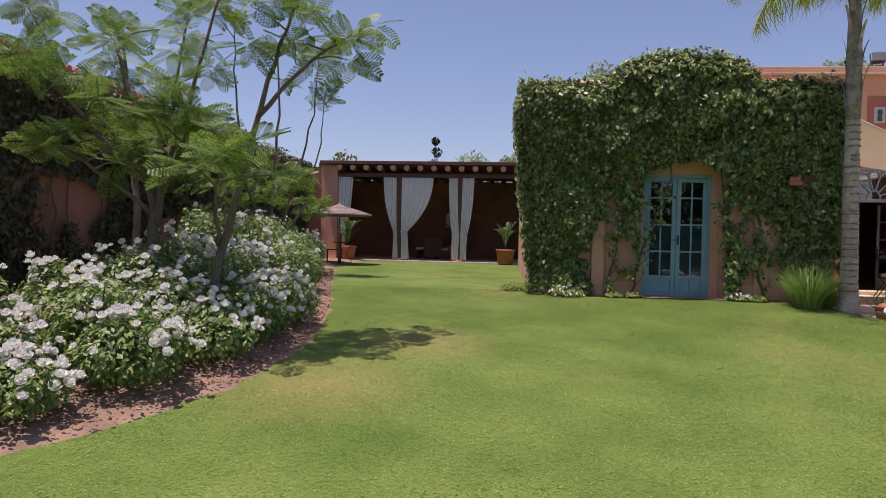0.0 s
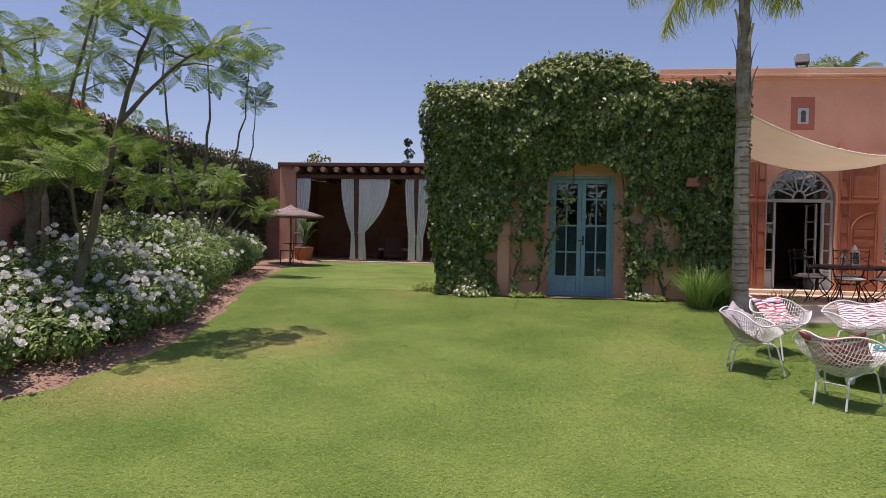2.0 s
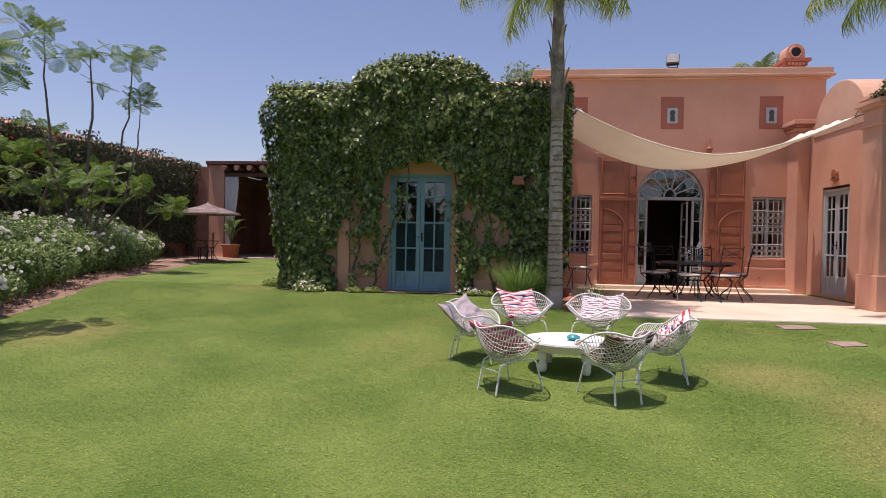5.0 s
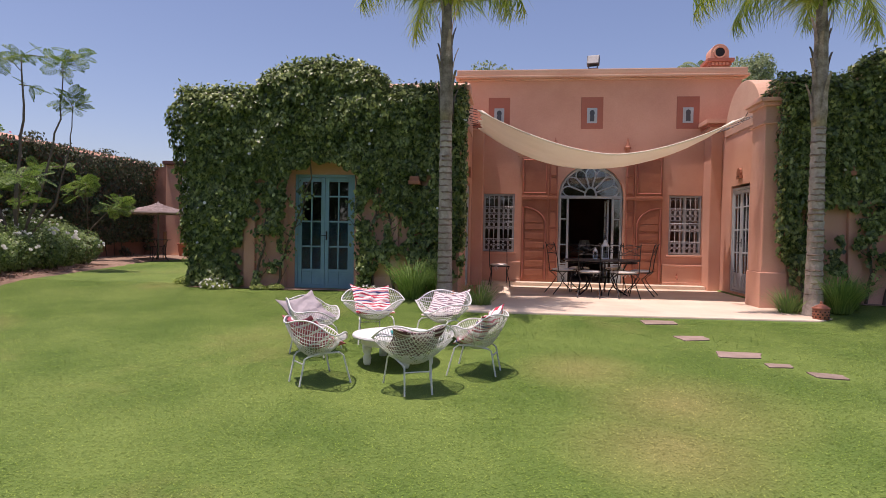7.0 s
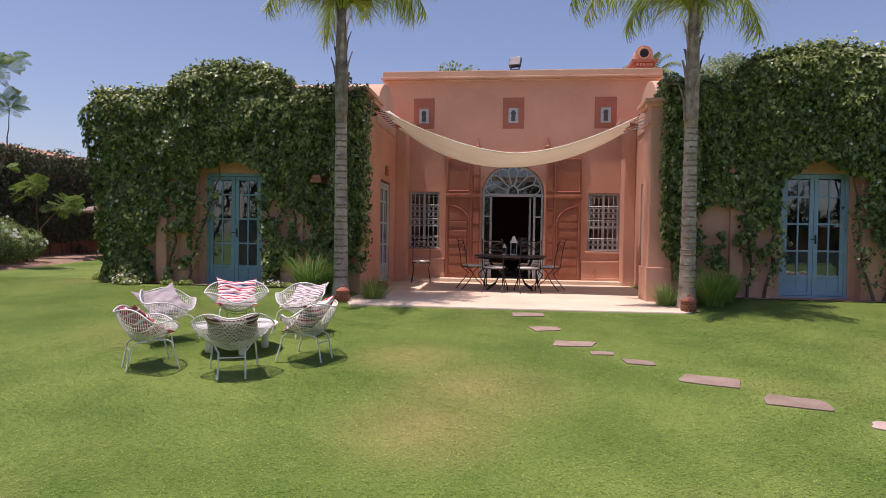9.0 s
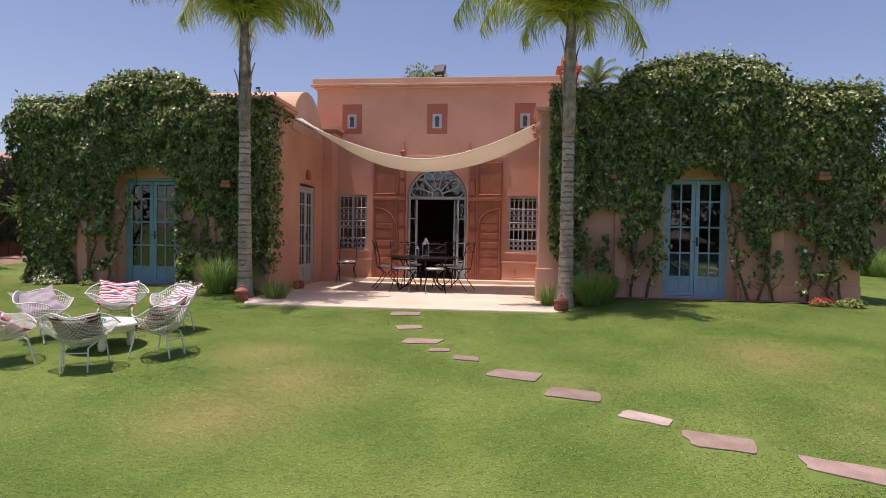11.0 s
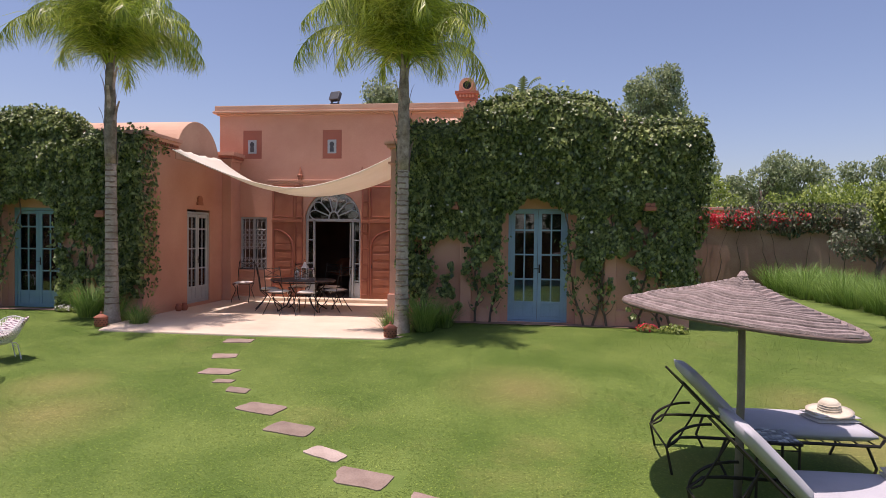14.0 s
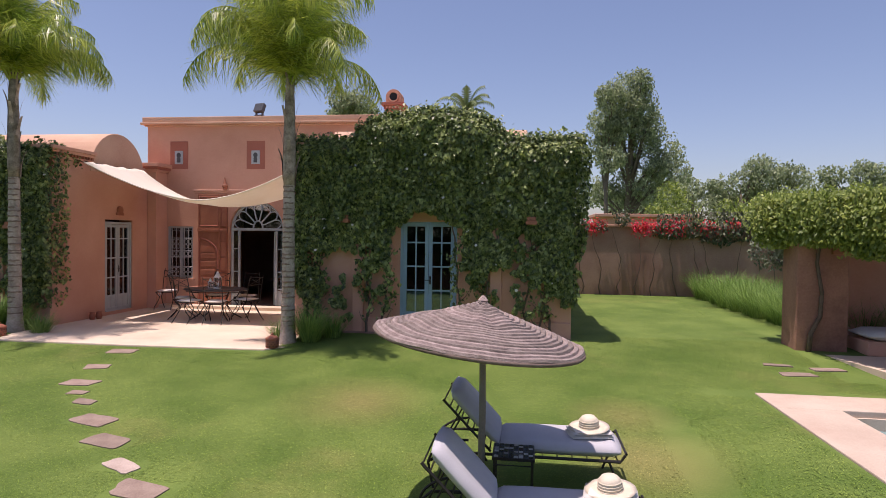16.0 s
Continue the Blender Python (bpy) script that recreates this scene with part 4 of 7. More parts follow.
def curtain(x_top0, x_top1, x_tie0, x_tie1, x_bot0, x_bot1, tie_z=1.45, label=""):
    """A gathered curtain: full at the rod, drawn in at the tie, a little wider at the hem."""
    g = Geo()
    folds = 9 + int(3 * (x_top1 - x_top0))

    def fn(u, v):
        z = 3.69 - v * 2.93
        if z > tie_z:
            t = ((3.69 - z) / (3.69 - tie_z))
            s = t ** 2.2
            a, b = x_top0 + (x_tie0 - x_top0) * s, x_top1 + (x_tie1 - x_top1) * s
        else:
            s = ((tie_z - z) / (tie_z - 0.76)) ** 0.7
            a, b = x_tie0 + (x_bot0 - x_tie0) * s, x_tie1 + (x_bot1 - x_tie1) * s
        amp = 0.026
        return (a + (b - a) * u, PY - 0.02 + amp * math.sin(u * folds * math.tau / 2) + 0.02 * noise.noise(Vector((u * 5, z * 2, x_top0))), z)
    g.grid(fn, 60, 34)
    c = tagged(part("curtain", g, M["curtain"], smooth=True), label, "curtain", "pergola curtains")
    sol = c.modifiers.new("cloth", "SOLIDIFY")
    sol.thickness = 0.004
    part("tie", Geo().tube([(x_tie0 - 0.02, PY - 0.06, tie_z), ((x_tie0 + x_tie1) / 2, PY - 0.1, tie_z - 0.03), (x_tie1 + 0.02, PY - 0.06, tie_z), ((x_tie0 + x_tie1) / 2, PY + 0.06, tie_z)], 0.02, 6, True), M["curtain"], c)
    return c


curtain(-4.46, -3.99, -4.06, -3.95, -4.1, -3.9, 1.7, "white voile curtain tied back at a pergola post")
curtain(-3.80, -2.66, -3.80, -3.58, -3.78, -3.50, 1.75, "wide white voile curtain sweeping to its tie")
curtain(-2.1, -1.78, -1.95, -1.7, -1.98, -1.72, 1.65, "narrow white voile curtain tied at a post")
curtain(-1.62, -1.2, -1.66, -1.42, -1.66, -1.44, 1.65, "narrow white voile curtain tied at a post")
curtain(-6.12, -5.6, -6.1, -5.85, -6.1, -5.85, 1.7, "white voile curtain gathered at the pier")


# ---- palms ----
def palm(x, y, top, seed, lean=0.0):
    z0 = float(ground_z(x, y)) - 0.1
    rnd = random.Random(seed)
    p = thing("palm_tree", "slender palm with a ringed pale trunk and arching fronds", "palm tree", pose(x, y, z0), "terrace palms")
    h = top - z0
    prof = []
    n = 46
    for k in range(n + 1):
        z = h * 0.62 * k / n
        prof.append((0.120 - 0.026 * k / n + 0.05 * math.exp(-z * 4) + (0.006 if k % 2 else -0.003) + rnd.uniform(-0.003, 0.003), z))
    g = Geo().lathe(prof, 16)
    g.v = [(a + lean * (c / h) ** 1.5 + 0.012 * noise.noise(Vector((c * 0.7, seed, 0))), b, c) for a, b, c in g.v]
    trunk = part("trunk", g, M["trunk"], p, smooth=True)
    for k in range(26):
        z = h * (0.08 + 0.021 * k) + rnd.uniform(-0.03, 0.03)
        r = 0.122 - 0.026 * z / (h * 0.62)
        part("ring", Geo().tube([(lean * (z / h) ** 1.5 + r * math.cos(a), r * math.sin(a), z + 0.004 * math.sin(5 * a + k)) for a in np.linspace(rnd.uniform(2.2, 4.2), rnd.uniform(5.2, 7.6), 12)], [0.003] + [rnd.uniform(0.008, 0.020) for _ in range(10)] + [0.003], 5), M["ring"], trunk)
    # old leaf bases wrapped round the upper trunk
    g = Geo().lathe([(0.097, h * 0.61), (0.11, h * 0.66), (0.105, h * 0.8), (0.085, h * 0.93), (0.06, h * 1.02)], 14)
    g.v = [(a + lean * (c / h) ** 1.5, b, c) for a, b, c in g.v]
    part("crownshaft", g, M["shaft"], p, smooth=True)
    for k in range(14):
        a = k * 2.4 + rnd.random()
        z = h * (0.64 + 0.36 * k / 14)
        ox, r = lean * (z / h) ** 1.5, 0.105 - 0.045 * k / 14
        c, s = math.cos(a), math.sin(a)
        g = Geo()
        w = 0.075
        g.grid(lambda u, v: (ox + (r + 0.015 + 0.09 * v ** 3) * math.cos(a + (u - 0.5) * (1 - 0.8 * v) * 1.1), (r + 0.015 + 0.09 * v ** 3) * math.sin(a + (u - 0.5) * (1 - 0.8 * v) * 1.1), z - 0.15 + 0.55 * v), 4, 5)
        part("boot", g, M["shaft"], p, smooth=True)
    # arching feather fronds
    lv = [(-0.007, 0, 0), (0.007, 0, 0), (0.005, 0.5, -0.12), (-0.005, 0.5, -0.12), (0.0, 1.0, -0.5)]
    lf = [(0, 1, 2), (0, 2, 3), (3, 2, 4)]
    count = 30
    for k in range(count):
        az = k * 2.39996 + rnd.uniform(-0.25, 0.25)
        el = 1.55 - 0.60 * (k / (count - 1)) ** 1.2 + rnd.uniform(-0.14, 0.14)
        L = rnd.uniform(1.9, 2.7)
        pts, d = [], Vector((math.cos(az) * math.cos(el), math.sin(az) * math.cos(el), math.sin(el)))
        q = Vector((lean, 0, h * 0.97))
        m = 16
        for j in range(m + 1):
            pts.append(q.copy())
            q += d * (L / m)
            d = (d + Vector((0, 0, -0.05 - 0.30 * j / m))).normalized()
        fr = part("frond", Geo().tube(pts, [0.02 * (1 - 0.85 * j / m) for j in range(m + 1)], 5), M["palm_leaf"], p)
        pos, nrm, up, size = [], [], [], []
        for j in range(int(L * 105)):
            t = 0.13 + 0.87 * j / (L * 105)
            i = min(int(t * m), m - 1)
            a = pts[i].lerp(pts[i + 1], t * m - i)
            d = (pts[i + 1] - pts[i]).normalized()
            side = d.cross(Vector((0, 0, 1))).normalized()
            top_n = side.cross(d)
            s = 1 if j % 2 else -1
            out = (side * s * 0.8 + d * 0.55 + Vector((0, 0, 0.15 - 1.3 * t)) + Vector([rnd.gauss(0, 0.40) for _ in range(3)])).normalized()
            pos.append(a)
            up.append(out)
            nrm.append(top_n + side * s * 0.4)
            size.append((0.64 * math.sin(math.pi * (0.12 + 0.82 * t)) ** 0.7 + 0.06) * rnd.uniform(0.85, 1.1))
        up, nrm = np.array(up), np.array(nrm)
        x = np.cross(up, nrm)
        x /= np.linalg.norm(x, axis=1, keepdims=True)
        mm = np.zeros((len(pos), 4, 4))
        sz = np.array(size)[:, None]
        mm[:, :3, 0], mm[:, :3, 1], mm[:, :3, 2], mm[:, :3, 3], mm[:, 3, 3] = x * 1.1, up * sz, np.cross(x, up) * sz, np.array(pos), 1
        scatter("foliage", lv, lf, mm, M["palm_leaf"], fr, world=False)
    return p


palm(5.16, 10.25, 5.42, 3, -0.04)
palm(10.80, 10.05, 5.18, 8, 0.0)


# ---- climbing plants on the villa ----
def clump(x, z, seed):
    """Height of the foliage over the wall: soft pillows of growth with hollows between them, 0 to about 1."""
    return np.array([0.5 + 0.55 * noise.noise(Vector((a * 1.5, b * 1.3, seed))) + 0.42 * noise.noise(Vector((a * 3.7, b * 3.3, seed + 5))) for a, b in zip(x, z)])


def wing_vine(x0, x1, door, base, half, top, seed, label, bare):
    """Leaves over a wing's front: a deep shaggy hood at the parapet, pillows of growth below, open round the door niche, thinning to bare plaster at the foot."""
    cx = (door[0] + door[1]) / 2
    left = 0.34 if x0 < 5 else 0.12
    right = 0.12 if x0 < 5 else 0.30
    n = 125000
    x = RNG.uniform(x0 - left, x1 + right, n)
    z = RNG.uniform(0.5, top + 0.3, n)
    hill = np.sqrt(np.clip(1 - ((x - cx) / half) ** 2, 0, 1))
    roof = base + 0.20 + (top - base) * hill
    roof = roof + np.array([0.10 * noise.noise(Vector((a * 2.1, seed, 0))) + 0.07 * noise.noise(Vector((a * 6, seed, 3))) for a in x])
    # the outer corners fall away in a curve
    free = np.minimum(x - x0 + left, 99) if x0 < 5 else np.minimum(x1 + right - x, 99)
    roof = roof - 0.30 * np.clip(1 - free / 0.35, 0, 1) ** 2
    nz = clump(x, z, seed)
    fine = np.array([noise.noise(Vector((a * 8, b * 8, seed + 9))) for a, b in zip(x, z)])
    need = np.interp(z, [0.5, 0.8, 1.2, 1.7, 2.3, 2.9, 3.2], bare)
    need = need - 0.25 * (np.minimum(np.abs(x - x0), np.abs(x1 - x)) < 0.45) * (z > 0.9)
    if x0 < 5:
        need = need - 0.55 * np.clip((x0 + 1.1 - x) / 0.4, 0, 1) * (z > 0.62)
    ok = (z < roof) & (nz + 0.35 * fine > need)
    d = np.abs(x - cx)
    ok &= ~((d < 0.66 + 0.16 * (nz - 0.5) + 0.05 * fine) & (z < 2.90 - 0.35 * (d / 0.7) ** 2 + 0.25 * (nz - 0.5) + 0.06 * fine))
    # the growth hanging past the outer corner narrows towards the ground
    past = np.where(x < x0, x0 - x, np.where(x > x1, x - x1, 0.0))
    ok &= past < 0.05 + 0.30 * np.clip((z - 0.9) / 2.8, 0, 1) + 0.08 * fine
    x, z, nz, roof, fine = x[ok], z[ok], nz[ok], roof[ok], fine[ok]
    hood = np.clip((z - 2.5) / 1.2, 0, 1)
    reach = 0.06 + 0.22 * np.clip(nz, 0, 1.1) + 0.20 * hood + 0.05 * fine
    reach = np.where((np.abs(x - (x1 if x0 < 5 else x0)) < 0.5) & (z > 1.5), np.maximum(reach, 0.30 + 0.06 * fine), reach)
    reach *= np.sqrt(np.clip((roof - z) / 0.28, 0.06, 1))
    k = len(x)
    depth = reach * np.clip(1 - np.abs(RNG.normal(0, 0.22, k)), 0.1, 1) + RNG.normal(0, 0.015, k)
    y = FY - np.maximum(depth, 0.03)
    side = np.where(x < x0, -1.0, np.where(x > x1, 1.0, 0.0))
    wrap = (side != 0) & (RNG.uniform(0, 1, k) < 0.65)
    y = np.where(wrap, np.where(np.abs(x - 7.9) < 3.5, FY + RNG.uniform(-0.34, 0.38, k), FY + RNG.uniform(-0.24, 1.6, k)), y)
    lean = np.stack([side + 0.5 * RNG.normal(0, 1, k), np.where(side != 0, -0.3, -1.0), 0.55 + 1.1 * (roof - z < 0.25)], 1)
    pos = np.stack([x, y, z], 1)
    # leaves lying over the parapet's top
    k = 7000
    tx, ty = RNG.uniform(x0 - left * 0.8, x1 + right * 0.8, k), RNG.uniform(FY - 0.2, FY + 0.75, k)
    tz = base + 0.19 + (top - base) * np.sqrt(np.clip(1 - ((tx - cx) / half) ** 2, 0, 1)) + RNG.normal(0, 0.06, k) - 0.5 * np.clip(ty - FY - 0.25, 0, 1)
    pos = np.vstack([pos, np.stack([tx, ty, tz], 1)])
    lean = np.vstack([lean, np.tile((0, -0.55, 1.0), (k, 1))])
    v = thing("climbing_vine", label, "climbing plant", pose(cx, FY, 0.55), "villa vines")
    rnd = random.Random(seed)
    stems = [x0 + 0.3, x0 + 0.42, cx - 1.15, cx - 0.92, cx + 0.92, cx + 1.02, cx + 1.3, x1 - 0.5] + ([x1 - 0.4, x1 - 0.9] if x0 > 5 else [])
    hung, faced = [], []
    for sx in stems:
        if not x0 < sx < x1 or abs(sx - cx) < 0.8:
            continue
        px, pts, drift = sx, [], rnd.uniform(-0.03, 0.03)
        m = 20
        for j in range(m):
            zz = 0.5 + j * 0.15
            px += rnd.uniform(-0.055, 0.055) + drift
            pts.append((px, FY - 0.075 - 0.04 * rnd.random(), zz))
        part("stem", Geo().tube(pts, [0.026 - 0.0009 * j for j in range(m)], 6), M["ivy_stem"], v, world=True, smooth=True)
        # side shoots, and leaves strung along the stem and its shoots
        for j in range(2, 13):
            a, s = Vector(pts[j]), rnd.choice((-1, 1))
            tip = a + Vector((s * rnd.uniform(0.10, 0.24), -0.03, rnd.uniform(0.12, 0.28)))
            part("shoot", Geo().tube([a, a.lerp(tip, 0.5) + Vector((s * 0.02, -0.02, -0.02)), tip], [0.009, 0.006, 0.003], 4), M["ivy_stem"], v, world=True)
            for _ in range(rnd.randint(8, 26) if j > 3 else rnd.randint(0, 9)):
                q = a.lerp(tip, rnd.random()) + Vector((rnd.gauss(0, 0.055), -abs(rnd.gauss(0, 0.05)), rnd.gauss(0, 0.06)))
                hung.append((q.x, min(q.y, FY - 0.03), q.z))
                faced.append((rnd.gauss(0, 0.5), -1.0, 0.6))
    pos, lean = np.vstack([pos, hung]), np.vstack([lean, faced])
    fo = scatter("foliage", IVY_V, IVY_F, leaf_frames(pos, lean, 0.66, 0.070, 0.45), M["ivy"], v)
    tagged(fo, kind="stuff")
    # small white flowers
    sel = RNG.choice(len(x), 45, replace=False)
    fpos = np.stack([x[sel], y[sel] - 0.05, z[sel]], 1)
    fl = scatter("blossom", [(0, 0, 0.02), (0.5, 0, 0), (0.15, 0.48, 0), (-0.4, 0.3, 0), (-0.4, -0.3, 0), (0.15, -0.48, 0)], [(0, 1, 2), (0, 2, 3), (0, 3, 4), (0, 4, 5), (0, 5, 1)],
                 leaf_frames(fpos, np.tile((0, -1, 0.6), (len(sel), 1)), 0.3, 0.052), M["petal"], v)
    tagged(fl, "small white vine flowers", kind="stuff")
    return v


wing_vine(WX0, WX1, DOOR1, 4.0, 1.2, 4.48, 11, "dense dark green ivy over a wing's front and gable", [1.0, 0.74, 0.56, 0.46, 0.36, 0.05, -2])
wing_vine(WX2 - 0.12, WX3, DOOR2, 4.1, 1.45, 4.62, 23, "dense dark green ivy over a wing's front, thinner at the foot", [1.15, 0.94, 0.74, 0.54, 0.36, 0.05, -2])


# ---- creepers on the garden walls ----
def wall_creeper(name, label, where, count, place, lean, leaf, size, stems, stem_at):
    v = thing(name, label, "climbing plant", where)
    uv = RNG.uniform(0, 1, (count, 2))
    pos = np.array([place(a, b) for a, b in uv])
    pos = pos[~np.isnan(pos[:, 0])]
    tagged(scatter("foliage", QUAD_V, QUAD_F, leaf_frames(pos, np.tile(lean, (len(pos), 1)), 0.7, size * 1.15), leaf, v), kind="stuff")
    rnd = random.Random(len(label))
    for k in range(stems):
        part("stem", Geo().tube(stem_at(k / stems, rnd), [0.018, 0.016, 0.014, 0.012, 0.010, 0.008, 0.006, 0.005], 5), M["ivy_stem"], v, world=True)
    return v


def west_place(a, b):
    y, z = 3.0 + a * 19.2, 0.5 + b * 4.05
    n = noise.noise(Vector((y * 0.55, z * 0.7, 2))) + 0.6 * noise.noise(Vector((y * 1.9, z * 1.7, 9)))
    need = np.interp(z, [0.5, 2.0, 3.0, 3.5, 4.6], [-0.02, -0.08, -0.3, -0.8, -1.2]) - 0.75 * max(0, min(1, (y - 13.5) / 2.5)) * (z > 1.2) - 0.5 * max(0, min(1, (11.0 - y) / 2))
    if n < need or (z > 4.2 + 0.35 * noise.noise(Vector((y * 1.3, 0, 4)))):
        return (float("nan"),) * 3
    out = abs(random.gauss(0, 0.12)) + 0.04 + 0.25 * max(0, z - 3.3) + 0.18 * max(0, (y - 14) / 8)
    return (-7.7 + out - (0.6 * random.random() if z > 4.15 else 0), y, z)


def west_stem(t, rnd):
    y, pts = 3.5 + t * 18.0, []
    for j in range(8):
        y += rnd.uniform(-0.16, 0.16)
        pts.append((-7.66 + 0.03 * rnd.random(), y, 0.45 + j * 0.45))
    return pts


random.seed(5)
wall_creeper("wall_creeper", "dark creeper with bare stems over the tall garden wall", pose(-7.66, 12, 0.5), 70000, west_place, (1, -0.1, 0.5), M["creeper"], 0.085, 34, west_stem)


def north_place(a, b):
    x, z = 16.0 + a * 7.8, 1.4 + b * 1.95
    n = noise.noise(Vector((x * 0.8, z * 0.9, 7))) + 0.5 * noise.noise(Vector((x * 2.4, z * 2, 3)))
    need = np.interp(z, [0.7, 1.8, 2.4, 2.75, 3.3], [1.2, 0.8, 0.45, -0.05, 0.15]) - 0.45 * max(0, min(1, (x - 19.6) / 1.5))
    if n < need:
        return (float("nan"),) * 3
    return (x, 19.88 - abs(random.gauss(0, 0.12)) - 0.1 * (z > 2.6) + (0.4 * random.random() if z > 2.95 else 0), z)


def north_stem(t, rnd):
    x, pts = 16.2 + t * 7.0, []
    for j in range(8):
        x += rnd.uniform(-0.14, 0.14)
        pts.append((x, 19.86 - 0.03 * rnd.random(), 0.6 + j * 0.3))
    return pts


nv = wall_creeper("wall_creeper", "bougainvillea creeper trailing along the boundary wall", pose(20, 19.86, 0.6), 9000, north_place, (0, -1, 0.5), M["creeper"], 0.10, 12, north_stem)
k = 3600
rx = RNG.uniform(16.0, 22.5, k)
nn = np.array([noise.noise(Vector((a * 1.2, 1, 1))) for a in rx])
rx = rx[(nn + RNG.normal(0, 0.14, k) > 0.08) & (rx < 21.6)]
rz = 2.86 + RNG.normal(0, 0.13, len(rx))
tagged(scatter("bract", QUAD_V, QUAD_F, leaf_frames(np.stack([rx, 19.75 - np.abs(RNG.normal(0, 0.1, len(rx))), rz], 1), np.tile((0, -1, 0.6), (len(rx), 1)), 0.6, 0.075), M["red_petal"], nv), "crimson bougainvillea bracts", kind="stuff")
k = 90
ry = RNG.uniform(8.5, 16, k)
tagged(scatter("bract", QUAD_V, QUAD_F, leaf_frames(np.stack([np.full(k, -7.25), ry, 3.7 + 0.3 * np.sin(ry * 3) + RNG.normal(0, 0.1, k)], 1), np.tile((1, -0.4, 0.4), (k, 1)), 0.5, 0.08), M["red_petal"], bpy.data.objects["wall_creeper"]), "a few red bracts", kind="stuff")


# ---- rose bushes ----
def bloom_mesh():
    g = Geo()
    for ring, (cnt, r, tilt) in enumerate(((7, 0.060, 0.55), (6, 0.050, 1.0), (5, 0.036, 1.3))):
        for k in range(cnt):
            a = math.tau * k / cnt + ring * 0.5
            c, s = math.cos(a), math.sin(a)
            w = 0.48 * r
            pts = []
            for u, v in ((0.1, -0.5), (0.1, 0.5), (0.7, -1.0), (0.75, 1.0), (1.15, -0.5), (1.2, 0.5)):
                d, h = r * u * math.cos(tilt * u), r * u * math.sin(tilt * u) * 1.2 + 0.012 * ring
                pts.append((c * d - s * w * v, s * d + c * w * v, h))
            g.add(pts, [(0, 2, 3, 1), (2, 4, 5, 3)])
    me = bpy.data.meshes.new("bloom")
    me.from_pydata(g.v, [], g.f)
    me.materials.append(M["petal"])
    return me


BLOOM = bloom_mesh()


def rose_bush(x, y, r, h, blooms, seed):
    rnd = random.Random(seed)
    z0 = float(ground_z(x, y)) + 0.03
    b = thing("rose_bush", "leafy rose bush covered in white roses" if blooms > 9 else "green rose bush with a few white roses", "rose bush", pose(x, y, z0), "white rose bed")
    tips = []
    for k in range(9):
        a = k * 2.4 + rnd.random()
        rr = r * math.sqrt(rnd.random()) * 0.95
        hh = h * rnd.uniform(0.75, 1.08)
        p = [(0.03 * math.cos(a), 0.03 * math.sin(a), 0), (rr * 0.45 * math.cos(a), rr * 0.45 * math.sin(a), hh * 0.55), (rr * math.cos(a), rr * math.sin(a), hh)]
        part("cane", Geo().tube(p, [0.012, 0.008, 0.004], 4), M["rose_cane"], b)
        tips.append(Vector(p[2]))
    n = int(2100 * r * r * h / 0.2) + 500
    u = RNG.normal(0, 1, (n, 3))
    u /= np.linalg.norm(u, axis=1, keepdims=True)
    rad = RNG.uniform(0.35, 1, n) ** 0.5
    pos = u * rad[:, None] * np.array([r, r, h * 0.5]) + np.array([0, 0, h * 0.54])
    lump = np.array([noise.noise(Vector(p) * 4 + Vector((x, y, seed))) for p in pos])
    pos *= (1 + 0.16 * lump)[:, None]
    pos[:, 2] = np.maximum(pos[:, 2], 0.06)
    lean = u * 0.7 + np.array([0, -0.2, 0.8])
    tagged(scatter("foliage", QUAD_V, QUAD_F, leaf_frames(pos, lean, 0.5, 0.062), M["rose_leaf"], b, world=False), kind="stuff")
    for k in range(blooms):
        a, el = rnd.uniform(0, math.tau), rnd.uniform(0.05, 1.0)
        d = Vector((math.cos(a) * math.sqrt(1 - el * el), math.sin(a) * math.sqrt(1 - el * el), el))
        c = Vector((d.x * r * 1.0, d.y * r * 1.0, h * 0.54 + d.z * h * 0.56))
        for j in range(rnd.choice((1, 2, 3, 4))):
            o = new("rose", BLOOM)
            o.parent = b
            q = c + Vector([rnd.gauss(0, 0.055 if j else 0.0) for _ in range(3)])
            aim = (d + Vector((0, -0.3, 0.9))).normalized().to_track_quat("Z", "Y")
            s = rnd.uniform(0.50, 0.84)
            o.matrix_basis = Matrix.LocRotScale(q, aim @ Euler((0, 0, rnd.uniform(0, 6))).to_quaternion(), (s, s, s * rnd.uniform(0.8, 1.2)))
    return b


M["rose_cane"] = mat("rose_cane", (0.10, 0.12, 0.05), (0.12, 0.08, 0.05), 10, 60, 0.8, 0.3)
rnd = random.Random(41)
for row, (inset, hgt) in enumerate(((0.72, 0.62), (1.35, 0.82), (2.05, 0.95))):
    y = 4.35 + row * 0.35
    while y < 16.2:
        x = float(bed_edge(y)) - inset + rnd.uniform(-0.12, 0.12)
        if x > -7.2:
            near = y < 9.0
            rose_bush(x, y, rnd.uniform(0.42, 0.52), hgt * rnd.uniform(0.88, 1.12) * (0.8 if y < 4.9 else 1.0 if y < 9 else 1.35), rnd.randint(17, 25) if near else rnd.randint(3, 7), int(y * 100) + row)
        y += 0.82 if y < 10 else 1.05


k = 5200
ly = RNG.uniform(3.3, 15.5, k)
lx = np.interp(ly, [p[1] for p in BED], [p[0] for p in BED]) - 0.06 - 1.3 * RNG.uniform(0, 1, k) ** 1.4
tagged(scatter("leaf_litter", QUAD_V, QUAD_F, leaf_frames(np.stack([lx, ly, ground_z(lx, ly) + 0.075], 1), np.tile((0, 0, 1.0), (k, 1)), 0.35, 0.042), M["litter"]), "dry fallen leaves and petals on the rose bed", "leaf litter", kind="stuff")


